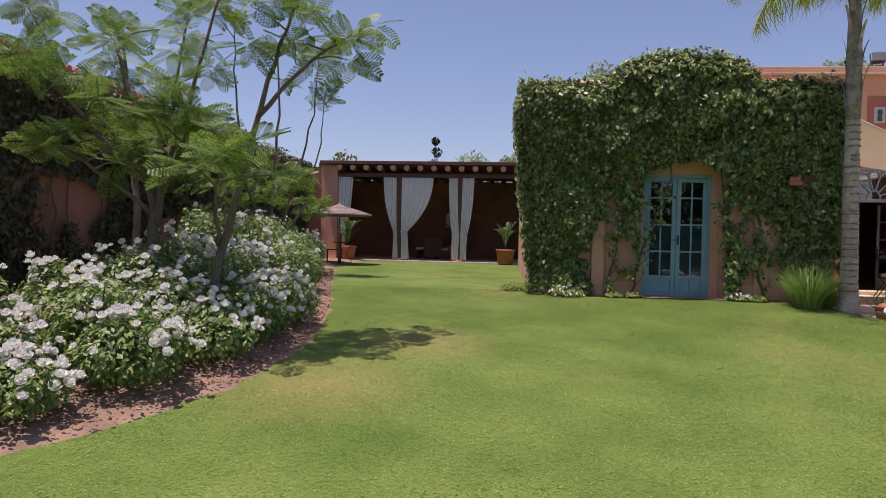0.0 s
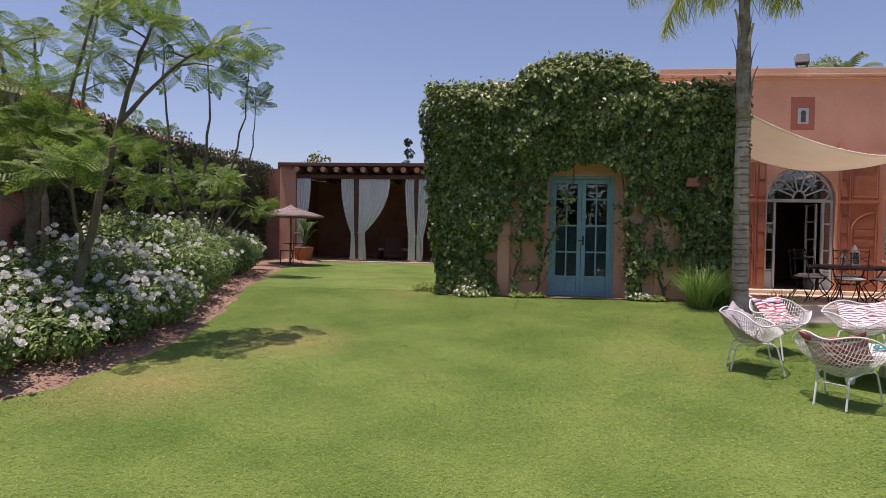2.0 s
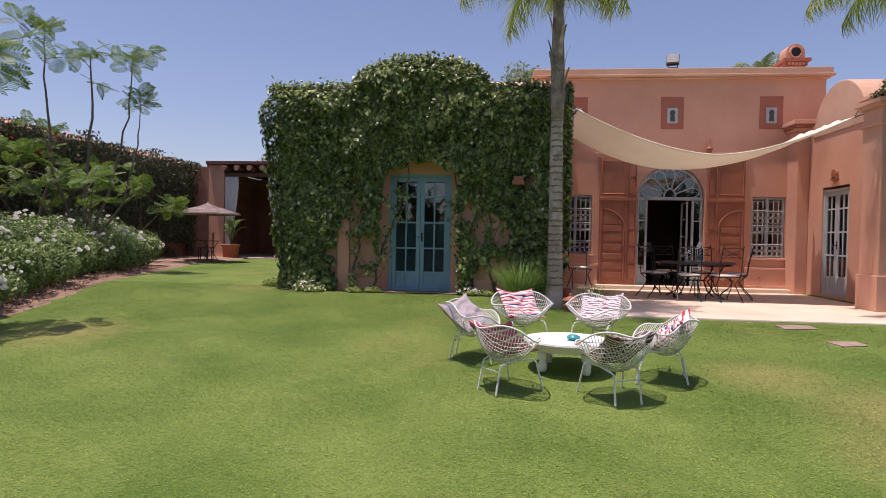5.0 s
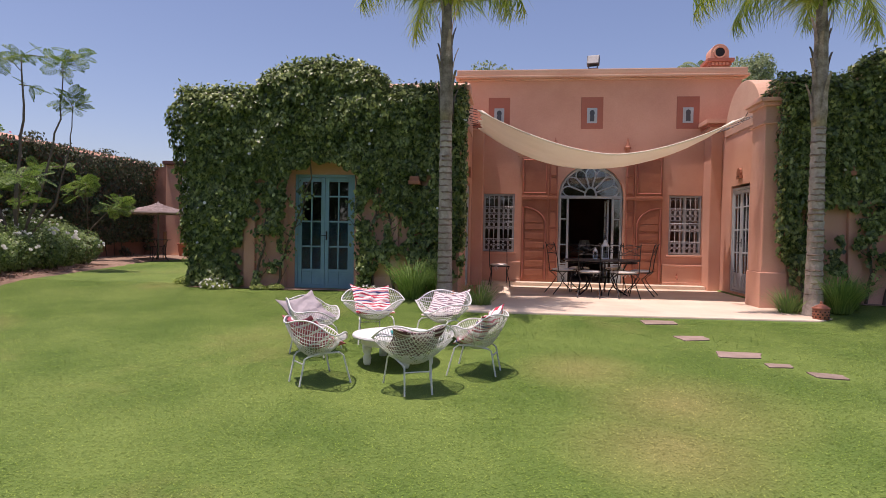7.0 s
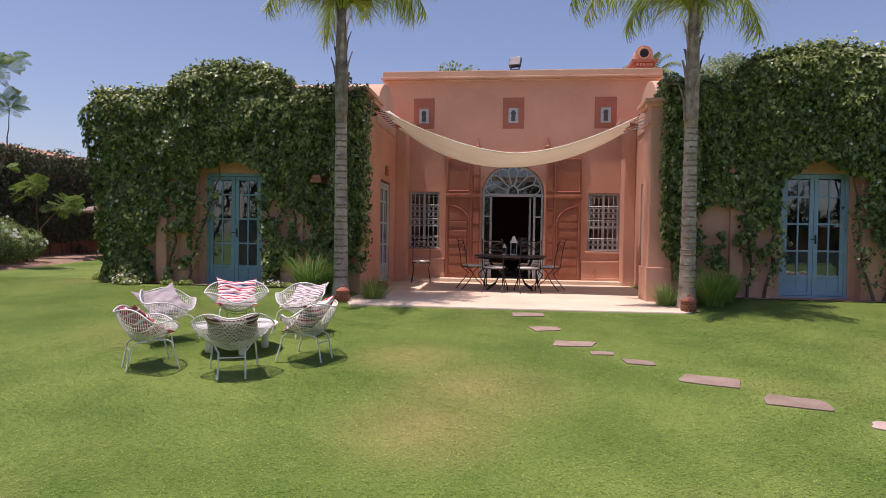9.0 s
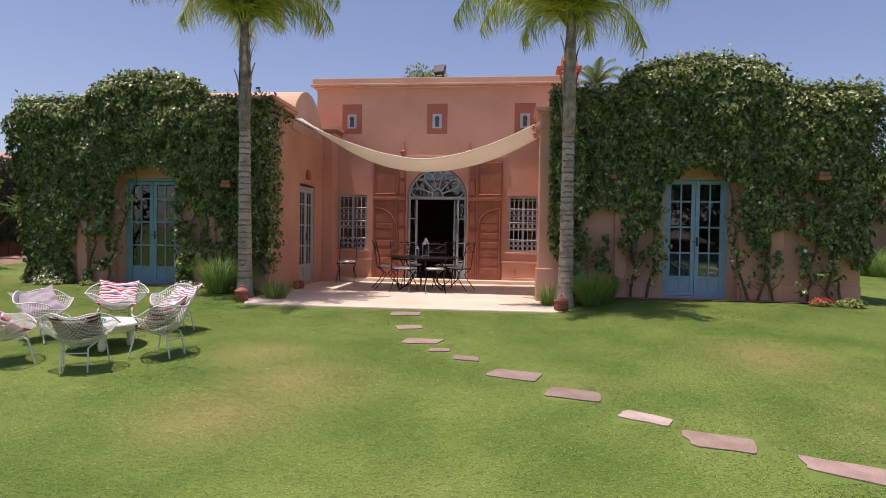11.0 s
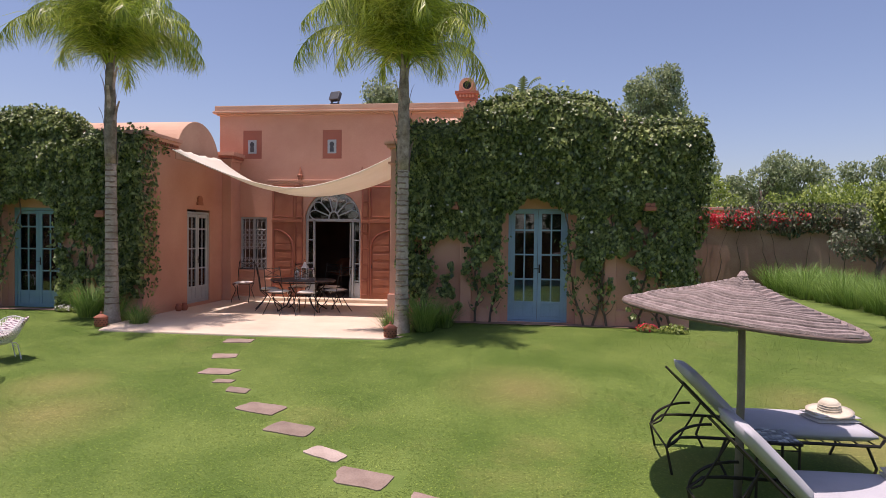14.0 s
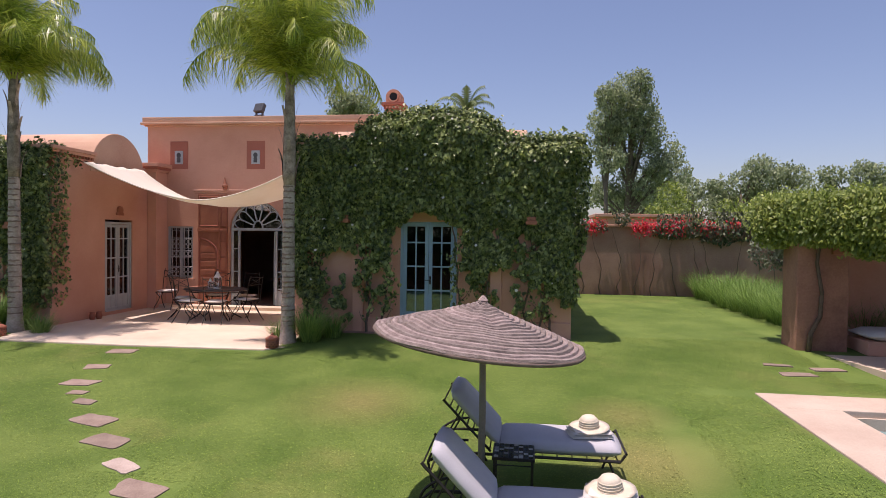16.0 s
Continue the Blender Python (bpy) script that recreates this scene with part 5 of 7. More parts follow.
# ---- feathery trees ----
def frond_template():
    v, f = [], []

    def quad(a, b, c, d):
        o = len(v)
        v.extend([a, b, c, d])
        f.append((o, o + 1, o + 2))
        f.append((o, o + 2, o + 3))
    quad((-0.006, 0, 0), (0.006, 0, 0), (0.003, 1, -0.16), (-0.003, 1, -0.16))
    for k in range(9):
        t = 0.16 + 0.84 * k / 9
        L = 0.34 * math.sin(math.pi * (0.2 + 0.72 * t))
        for s in (-1, 1):
            bx, by, bz = 0, t, -0.16 * t * t
            ux, uy = s * 0.86, 0.5
            for j in range(7):
                w = L * (0.16 + 0.84 * j / 6)
                px, py = bx + ux * w, by + uy * w
                for e in (-1, 1):
                    nx, ny = -uy * s * e * 0.9 + ux * 0.45, ux * s * e * 0.9 + uy * 0.45
                    l, h = 0.058, 0.019
                    o = len(v)
                    v.extend([(px - ux * h, py - uy * h, bz - 0.05 * w), (px + ux * h, py + uy * h, bz - 0.05 * w), (px + nx * l, py + ny * l, bz - 0.05 * w - 0.022)])
                    f.append((o, o + 1, o + 2))
    return v, f


FROND_V, FROND_F = frond_template()


def fan(center, axis, count, size, rnd, pos, nrm, up, sz, droop=0.25):
    """Fronds that spread from a twig's tip."""
    for k in range(count):
        a = k * 2.4 + rnd.random()
        side = Vector((math.cos(a), math.sin(a), rnd.uniform(-0.95, 0.75)))
        d = (side + axis * 0.5).normalized()
        pos.append(center)
        up.append(d)
        nrm.append(Vector((-d.x * 0.5 + rnd.gauss(0, 0.55), -d.y * 0.5 + rnd.gauss(0, 0.55), 1 - 0.2 * droop)))
        sz.append(size * rnd.uniform(0.75, 1.2))


def feather_tree(x, y, limbs, size, seed, label, trunk_r=0.07, leaf=None):
    """limbs: lists of points from the ground up, each with fronds at its tip and on side twigs of its upper half."""
    rnd = random.Random(seed)
    z0 = float(ground_z(x, y))
    t = thing("feathery_tree", label, "tree", pose(x, y, z0), "feathery trees")
    pos, nrm, up, sz = [], [], [], []
    for li, (pts, r, first, dens) in enumerate(limbs):
        pts = [Vector(p) for p in pts]
        fine = []
        for a, b in zip(pts[:-1], pts[1:]):
            for j in range(4):
                fine.append(a.lerp(b, j / 4) + Vector([rnd.gauss(0, 0.015) for _ in range(3)]))
        fine.append(pts[-1])
        n = len(fine)
        part("trunk" if li == 0 else "limb", Geo().tube(fine, [r * (1 - 0.78 * j / n) for j in range(n)], 8), M["bark"], t, smooth=True)
        for j in range(n):
            if j / n < first:
                continue
            for _ in range(1 if rnd.random() < dens + 0.4 else 0):
                a = rnd.uniform(0, math.tau)
                l = rnd.uniform(0.2, 0.65)
                d = Vector((math.cos(a), math.sin(a), rnd.uniform(0.1, 0.7))).normalized()
                tip = fine[j] + d * l
                part("twig", Geo().tube([fine[j], fine[j].lerp(tip, 0.5) + Vector((0, 0, 0.03)), tip], [0.014, 0.01, 0.006], 4), M["bark"], t)
                fan(tip, d, rnd.randint(5, 8), size, rnd, pos, nrm, up, sz)
        fan(fine[-1], (fine[-1] - fine[-3]).normalized(), 14, size, rnd, pos, nrm, up, sz)
    mm = []
    for p, nn, u, s in zip(pos, nrm, up, sz):
        xx = u.cross(nn).normalized()
        zz = xx.cross(u)
        mm.append([[xx.x * s, u.x * s, zz.x * s, p.x], [xx.y * s, u.y * s, zz.y * s, p.y], [xx.z * s, u.z * s, zz.z * s, p.z], [0, 0, 0, 1]])
    tagged(scatter("foliage", FROND_V, FROND_F, mm, leaf or M["jaca"], t, world=False), kind="stuff")
    return t


feather_tree(-4.3, 7.35, [
    ([(0, 0, 0), (0.0, 0, 0.9), (-0.02, 0, 1.5), (-0.25, 0.1, 2.4), (-0.75, 0.3, 3.6)], 0.085, 0.5, 0.55),
    ([(0, 0, 1.3), (0.12, -0.05, 1.9), (0.35, 0.1, 2.8), (0.75, 0.2, 4.3)], 0.05, 0.35, 0.5),
    ([(-0.1, 0.0, 1.8), (-0.75, -0.3, 2.5), (-1.2, -0.5, 3.2)], 0.04, 0.35, 0.55),
    ([(0.05, 0, 1.6), (0.5, -0.3, 2.2), (0.8, -0.5, 2.5)], 0.03, 0.3, 0.6),
    ([(-0.02, 0, 1.4), (-0.5, -0.4, 1.9), (-0.9, -0.6, 2.15)], 0.03, 0.4, 0.6),
], 0.42, 3, "young feathery-leaved tree with forked grey limbs in the rose bed", leaf=M["jaca"])
feather_tree(-3.25, 6.75, [
    ([(0, 0, 0), (0.05, 0, 1.0), (0.3, 0, 2.0), (0.55, 0.05, 2.9), (0.8, 0.1, 3.7)], 0.06, 0.72, 0.6),
    ([(0.45, 0.02, 2.5), (0.9, 0.2, 3.1), (1.35, 0.3, 3.45)], 0.03, 0.4, 0.6),
    ([(0.05, 0, 1.1), (0.15, -0.3, 1.7), (0.3, -0.5, 2.0)], 0.025, 0.4, 0.6),
], 0.40, 12, "slim leaning feathery-leaved tree rising from the roses")
feather_tree(-6.0, 9.6, [
    ([(0, 0, 0), (0.05, 0, 1.5), (-0.3, 0.2, 2.8), (-0.5, 0.4, 4.4)], 0.07, 0.5, 0.5),
    ([(0.0, 0, 1.8), (0.5, 0.2, 3.0), (0.7, 0.3, 4.6)], 0.045, 0.4, 0.5),
    ([(-0.1, 0.1, 2.2), (-0.8, -0.5, 3.4), (-1.2, -0.8, 4.3)], 0.04, 0.4, 0.5),
], 0.45, 21, "feathery-leaved tree before the garden wall")
feather_tree(-5.15, 13.2, [
    ([(0, 0, 0), (0.05, 0, 2.0), (0.1, 0.1, 3.5), (0.05, 0.1, 5.0)], 0.05, 0.7, 0.6),
    ([(0.0, 0, 0.4), (0.5, 0.3, 2.2), (0.8, 0.4, 3.6), (0.85, 0.4, 4.9)], 0.035, 0.75, 0.5),
    ([(0, 0, 0.5), (-0.6, -0.2, 2.2), (-0.7, -0.3, 4.0), (-0.75, -0.3, 5.4)], 0.04, 0.7, 0.5),
    ([(0, 0, 0.4), (0.6, 0.5, 1.6), (0.9, 0.6, 3.0), (0.95, 0.6, 3.9)], 0.03, 0.85, 0.4),
    ([(0, 0, 0.4), (0.5, -0.5, 1.3), (0.8, -0.8, 2.1)], 0.03, 0.5, 0.5),
    ([(0, 0, 0.4), (-0.5, -0.7, 1.5), (-0.8, -1.0, 2.6)], 0.03, 0.5, 0.5),
], 0.42, 33, "clump of tall thin feathery-leaved stems by the wall")


feather_tree(-6.7, 13.6, [
    ([(0, 0, 0), (0.1, 0, 1.2), (0.3, 0.1, 2.2), (0.2, 0.2, 3.3)], 0.05, 0.45, 0.6),
    ([(0, 0, 0.5), (0.6, -0.2, 1.4), (1.0, -0.4, 2.2)], 0.03, 0.4, 0.6),
    ([(0, 0, 0.6), (-0.2, -0.7, 1.6), (-0.1, -1.2, 2.6)], 0.03, 0.4, 0.6),
    ([(0, 0, 0.6), (0.5, 0.8, 1.5), (0.7, 1.3, 2.5)], 0.03, 0.4, 0.6),
], 0.36, 44, "open feathery-leaved sapling against the garden wall")
feather_tree(-6.6, 17.6, [
    ([(0, 0, 0), (0.1, 0, 1.0), (0.5, 0.1, 1.5), (0.9, 0.1, 1.65)], 0.03, 0.7, 0.6),
    ([(0, 0, 0.5), (0.2, -0.3, 1.5), (0.3, -0.5, 2.3)], 0.025, 0.6, 0.5),
], 0.45, 52, "small feathery-leaved sapling against the garden wall")


# ---- distant trees and hedges ----
def leafy_tree(x, y, z0, h, blobs, leaf, size, count, label, name="tree", lean=(0, 0, 0.6), trunk=0.2):
    """A trunk with limbs to each clump; clumps are uneven clouds of small leaves with gaps between them."""
    rnd = random.Random(int(x * 13 + y * 7))
    t = thing(name, label, "tree", pose(x, y, z0))
    if trunk:
        part("trunk", Geo().tube([(0, 0, -0.3), (rnd.uniform(-0.1, 0.1), 0, h * 0.3), (rnd.uniform(-0.2, 0.2), 0, h * 0.62)], [trunk, trunk * 0.75, trunk * 0.4], 8), M["bark"], t, smooth=True)
    pos = []
    for (bx, by, bz, r) in blobs:
        if trunk:
            part("limb", Geo().tube([(0, 0, min(bz * 0.6, h * 0.45)), (bx * 0.5, by * 0.5, bz * 0.8), (bx, by, bz)], [trunk * 0.4, trunk * 0.25, trunk * 0.1], 5), M["bark"], t)
        n = int(count / len(blobs))
        u = RNG.normal(0, 1, (n, 3))
        u /= np.linalg.norm(u, axis=1, keepdims=True)
        p = u * (RNG.uniform(0.1, 1, n) ** 0.4 * r)[:, None]
        k = np.array([noise.noise(Vector(q) * (2.2 / r) + Vector((bx, by, bz))) for q in p])
        p = p[k > -0.12] * (1 + 0.35 * k[k > -0.12])[:, None]
        pos.append(p + np.array((bx, by, bz)))
    pos = np.vstack(pos)
    tagged(scatter("crown", QUAD_V, QUAD_F, leaf_frames(pos, np.tile(lean, (len(pos), 1)), 0.8, size), leaf, t, world=False), kind="stuff")
    return t


def cloud(cx, cz, w, h, n, seed, r, depth=1.5):
    rnd = random.Random(seed)
    out = []
    while len(out) < n:
        a, b = rnd.uniform(-1, 1), rnd.uniform(-1, 1)
        if a * a + b * b < 1:
            out.append((cx + a * w, rnd.uniform(-depth, depth), cz + b * h, r * rnd.uniform(0.7, 1.25)))
    return out


# tall grey-green gum tree, a dark pine beside it, and the wooded distance
leafy_tree(22.3, 45, 0.5, 14.5, cloud(0, 10.5, 1.7, 4.0, 16, 1, 1.2) + cloud(1.6, 6.5, 1.9, 2.4, 9, 2, 1.2) + cloud(-1.3, 7, 1.3, 2.5, 6, 22, 1.1), M["far_leaf"], 0.22, 34000, "tall grey-green eucalyptus with a ragged crown", trunk=0.3)
leafy_tree(20.4, 43, 0.5, 12.0, cloud(0, 9.6, 0.9, 2.6, 9, 3, 0.95, 0.6), M["far_leaf"], 0.22, 9000, "slim grey-green eucalyptus behind the boundary wall", trunk=0.2)
spots = [(27, 62, 8.0, 4.5), (32, 66, 8.5, 4), (36, 64, 10.5, 3.6), (40.5, 66, 10.0, 3.5), (24.5, 55, 5.5, 3), (45, 60, 9.5, 4), (51, 62, 9.0, 4), (58, 60, 8.5, 4.5)]
for k, (x, y, h, w) in enumerate(spots):
    leafy_tree(x, y, 0.5, h, cloud(0, h * 0.66, w, h * 0.27, 13, 50 + k, 1.25), M["far_leaf"], 0.32, 9000, "distant grey-green tree beyond the garden", trunk=0.25)
for k, (x, y, h, w) in enumerate([(22.8, 30, 4.6, 1.7), (27.5, 31, 4.2, 2.2), (25.2, 27, 3.9, 1.6), (31, 33, 4.8, 2.4)]):
    leafy_tree(x, y, 0.5, h, cloud(0, h * 0.62, w, h * 0.3, 9, 80 + k, 0.85), M["hedge_leaf"], 0.16, 8000, "leafy green shrub behind the boundary wall", trunk=0.12)
leafy_tree(21.9, 16.4, 0.6, 2.6, cloud(0, 1.85, 0.75, 0.5, 10, 5, 0.42, 0.6), M["olive"], 0.10, 9000, "small grey-leaved olive tree among tall grasses", trunk=0.09)
leafy_tree(5.4, 33.5, 0.5, 10.0, cloud(0, 9.0, 1.5, 0.7, 10, 9, 0.7), M["far_leaf"], 0.22, 7000, "grey-green tree crown behind the villa", trunk=0.2)
for k, (x, y, h, w, m) in enumerate([(-9.6, 36, 5.2, 1.5, "yellow_leaf"), (-6.3, 38, 5.2, 1.5, "yellow_leaf"), (-4.2, 42, 5.2, 1.2, "yellow_leaf"), (-1.5, 46, 7.0, 1.9, "far_leaf"), (1.6, 44, 8.2, 1.6, "far_leaf"), (-13.5, 34, 4.8, 1.6, "yellow_leaf")]):
    leafy_tree(x, y, 0.5, h, cloud(0, h * 0.8, w, h * 0.2, 8, 120 + k, 0.75), M[m], 0.24, 3600, "tree crown showing over the pergola roof", trunk=0.14)
leafy_tree(-4.0, 34, 0.5, 6.6, [(0, 0, 3.6, 0.35), (0.05, 0, 4.4, 0.36), (-0.05, 0, 5.1, 0.32), (0.08, 0, 5.8, 0.28), (0, 0, 6.4, 0.22)], M["pine"], 0.14, 1600, "thin dark conifer tip behind the pergola", trunk=0.09)


def far_palm(x, y, top, seed):
    rnd = random.Random(seed)
    z0 = 0.5
    p = thing("palm_tree", "distant palm crown rising behind the villa", "palm tree", pose(x, y, z0))
    part("trunk", Geo().tube([(0, 0, 0), (0.1, 0, top * 0.5), (0, 0, top - z0)], [0.2, 0.16, 0.14], 8), M["trunk"], p)
    for k in range(15):
        az, el = k * 2.4, 1.35 - 1.2 * k / 15 + rnd.uniform(-0.15, 0.15)
        d = Vector((math.cos(az) * math.cos(el), math.sin(az) * math.cos(el), math.sin(el)))
        q, pts = Vector((0, 0, top - z0)), []
        for j in range(9):
            pts.append(q.copy())
            q = q + d * 0.15
            d = (d + Vector((0, 0, -0.06 - 0.05 * j))).normalized()
        g = Geo()
        for j in range(1, 9):
            s = (pts[j] - pts[j - 1]).cross(Vector((0, 0, 1))).normalized()
            for e in (-1, 1):
                for h in (0.0, 0.5):
                    a = pts[j - 1].lerp(pts[j], h)
                    tip = a + s * e * 0.24 * math.sin(math.pi * (j + h) / 9.6) + (pts[j] - pts[j - 1]) * 0.9 + Vector((0, 0, -0.14))
                    g.add([a, a + (pts[j] - pts[j - 1]) * 0.62, tip], [(0, 1, 2)])
        part("frond", g, M["far_palm"], p)


far_palm(12.75, 22.2, 7.1, 4)


# ---- ornamental grasses ----
BLADE_V = [(-0.010, 0, 0), (0.010, 0, 0), (-0.008, 0.38, 0.10), (0.008, 0.38, 0.10), (-0.005, 0.75, 0.36), (0.005, 0.75, 0.36), (0, 1.0, 0.72)]
BLADE_F = [(0, 1, 3), (0, 3, 2), (2, 3, 5), (2, 5, 4), (4, 5, 6)]


def grass_tuft(x, y, r, h, count, label="clump of arching fountain grass", group=""):
    z0 = float(ground_z(x, y))
    t = thing("grass_clump", label, "ornamental grass", pose(x, y, z0), group)
    a = RNG.uniform(0, math.tau, count)
    rr = r * 0.35 * np.sqrt(RNG.uniform(0, 1, count))
    pos = np.stack([rr * np.cos(a), rr * np.sin(a), np.zeros(count)], 1)
    az = a + RNG.normal(0, 0.5, count)
    lay = RNG.uniform(0.02, 0.75, count)
    size = h * RNG.uniform(0.65, 1.2, count)
    out = np.stack([np.cos(az), np.sin(az), np.zeros(count)], 1)
    upv = np.tile((0, 0, 1.0), (count, 1)) + out * lay[:, None] * 0.6
    upv /= np.linalg.norm(upv, axis=1, keepdims=True)
    mm = np.zeros((count, 4, 4))
    xx = np.cross(upv, out)
    xx /= np.linalg.norm(xx, axis=1, keepdims=True) + 1e-9
    mm[:, :3, 0], mm[:, :3, 1], mm[:, :3, 2] = xx * 0.55, upv * size[:, None], (out - upv * 0.35) * (size * (0.25 + lay))[:, None]
    mm[:, :3, 3], mm[:, 3, 3] = pos, 1
    tagged(scatter("blade", BLADE_V, BLADE_F, mm, M["tall_grass"], t, world=False), kind="stuff")


for x, y, r, h, c in ((4.62, 10.35, 0.5, 0.72, 520), (5.0, 10.55, 0.4, 0.55, 260), (5.75, 10.2, 0.35, 0.5, 300), (10.55, 10.3, 0.3, 0.5, 260), (11.2, 10.1, 0.45, 0.68, 520), (11.5, 10.45, 0.4, 0.5, 260)):
    grass_tuft(x, y, r, h, c, group="grasses by the palms")
rnd = random.Random(3)
y = 11.9
while y < 19.6:
    x = np.interp(y, [11.9, 13, 16.8, 19.6], [20.35, 20.3, 20.05, 20.1])
    for j in range(3):
        grass_tuft(float(x) + 0.35 + j * 0.62 + rnd.uniform(-0.1, 0.1), y + rnd.uniform(-0.15, 0.15), 0.5, rnd.uniform(0.72, 0.98), 280, "pale green fountain grass in a long border", "grass border")
    y += 0.62


# ---- striped cloth ----
def striped(name, bands, width, axis="X"):
    """Woven stripes: bands of (share, colour) repeated every width metres along the cloth."""
    m = bpy.data.materials.new(name)
    m.use_nodes = True
    n, l = m.node_tree.nodes, m.node_tree.links
    co, sep = n.new("ShaderNodeTexCoord"), n.new("ShaderNodeSeparateXYZ")
    l.new(co.outputs["Object"], sep.inputs[0])
    md = n.new("ShaderNodeMath")
    md.operation = "MULTIPLY"
    md.inputs[1].default_value = 1 / width
    l.new(sep.outputs[axis], md.inputs[0])
    fr = n.new("ShaderNodeMath")
    fr.operation = "FRACT"
    l.new(md.outputs[0], fr.inputs[0])
    ramp = n.new("ShaderNodeValToRGB")
    ramp.color_ramp.interpolation = "CONSTANT"
    el, at = ramp.color_ramp.elements, 0.0
    for k, (share, c) in enumerate(bands):
        e = el[k] if k < 2 else el.new(at)
        e.position, e.color = at, (*c, 1)
        at += share
    l.new(fr.outputs[0], ramp.inputs[0])
    weave = n.new("ShaderNodeTexNoise")
    weave.inputs["Scale"].default_value = 160
    l.new(co.outputs["Object"], weave.inputs["Vector"])
    bp = n.new("ShaderNodeBump")
    bp.inputs["Strength"].default_value, bp.inputs["Distance"].default_value = 0.3, 0.004
    l.new(weave.outputs["Fac"], bp.inputs["Height"])
    b = n["Principled BSDF"]
    b.inputs["Roughness"].default_value = 0.95
    l.new(ramp.outputs[0], b.inputs["Base Color"])
    l.new(bp.outputs[0], b.inputs["Normal"])
    return m


WHITE, RED, NAVY, PINK, PLUM = (0.74, 0.70, 0.66), (0.50, 0.045, 0.075), (0.035, 0.045, 0.16), (0.55, 0.25, 0.27), (0.13, 0.05, 0.06)
CLOTH = {
    "red": striped("red_navy_striped_cloth", [(0.16, WHITE), (0.13, RED), (0.15, WHITE), (0.13, RED), (0.15, WHITE), (0.11, NAVY), (0.17, PINK)], 0.15, "Y"),
    "fine": striped("fine_plum_striped_cloth", [(0.6, (0.70, 0.63, 0.61)), (0.4, (0.20, 0.13, 0.16))], 0.034, "Y"),
    "dark": striped("dark_plum_striped_cloth", [(0.42, (0.60, 0.50, 0.48)), (0.58, PLUM)], 0.028, "Y"),
    "rose": striped("rose_striped_cloth", [(0.5, (0.50, 0.14, 0.17)), (0.2, WHITE), (0.3, (0.36, 0.08, 0.11))], 0.11, "Y"),
    "grey": mat("grey_cotton", (0.40, 0.36, 0.37), (0.34, 0.30, 0.31), 4, 130, 0.95, 0.3),
}


# ---- white wire chairs round a low table ----
def shell_point(s, t):
    top, left, right, front = Vector((0, 0.37, 0.665)), Vector((-0.48, 0.0, 0.56)), Vector((0.48, 0.0, 0.56)), Vector((0, -0.37, 0.42))
    p = top * (1 - s) * (1 - t) + left * s * (1 - t) + right * (1 - s) * t + front * s * t
    return p + Vector((0, 0.07, -0.30)) * (16 * s * (1 - s) * t * (1 - t)) ** 0.75


def wire_chair():
    c = thing("wire_chair", "white wire diamond chair on slim rod legs on the lawn", "chair", group="wire chairs round the low table")
    g = Geo()
    n = 24
    for k in range(1, n):
        a = 2 * k / n - 1
        lim = (1 - abs(a) ** 3.2) ** (1 / 3.2)
        for flip in (False, True):
            pts = []
            for j in range(13):
                b = lim * (2 * j / 12 - 1)
                s, t = (a + 1) / 2, (b + 1) / 2
                pts.append(shell_point(t, s) if flip else shell_point(s, t))
            g.tube(pts, 0.0036, 3)
    part("wire_shell", g, M["white_iron"], c, smooth=True)
    rim = []
    for j in range(44):
        a = math.tau * j / 44
        x, y = math.cos(a), math.sin(a)
        r = (abs(x) ** 3.2 + abs(y) ** 3.2) ** (-1 / 3.2)
        rim.append(shell_point((x * r + 1) / 2, (y * r + 1) / 2))
    part("rim", Geo().tube(rim, 0.008, 6, True), M["white_iron"], c, smooth=True)
    for sx in (-1, 1):
        part("leg", Geo().tube([(sx * 0.17, 0.02, 0.30), (sx * 0.14, 0.14, 0.27), (sx * 0.12, 0.17, 0.25), (sx * 0.125, 0.22, 0.0)], 0.009, 6), M["white_iron"], c)
        part("leg", Geo().tube([(sx * 0.17, 0.02, 0.30), (sx * 0.20, -0.14, 0.30), (sx * 0.205, -0.18, 0.27), (sx * 0.23, -0.25, 0.0)], 0.009, 6), M["white_iron"], c)
        part("seat_rail", Geo().tube([(sx * 0.17, 0.02, 0.30), (sx * 0.30, 0.03, 0.40), (sx * 0.36, 0.03, 0.46)], 0.008, 6), M["white_iron"], c)
    part("crossbar", Geo().tube([(-0.121, 0.18, 0.20), (0.121, 0.18, 0.20)], 0.007, 6), M["white_iron"], c)
    return c


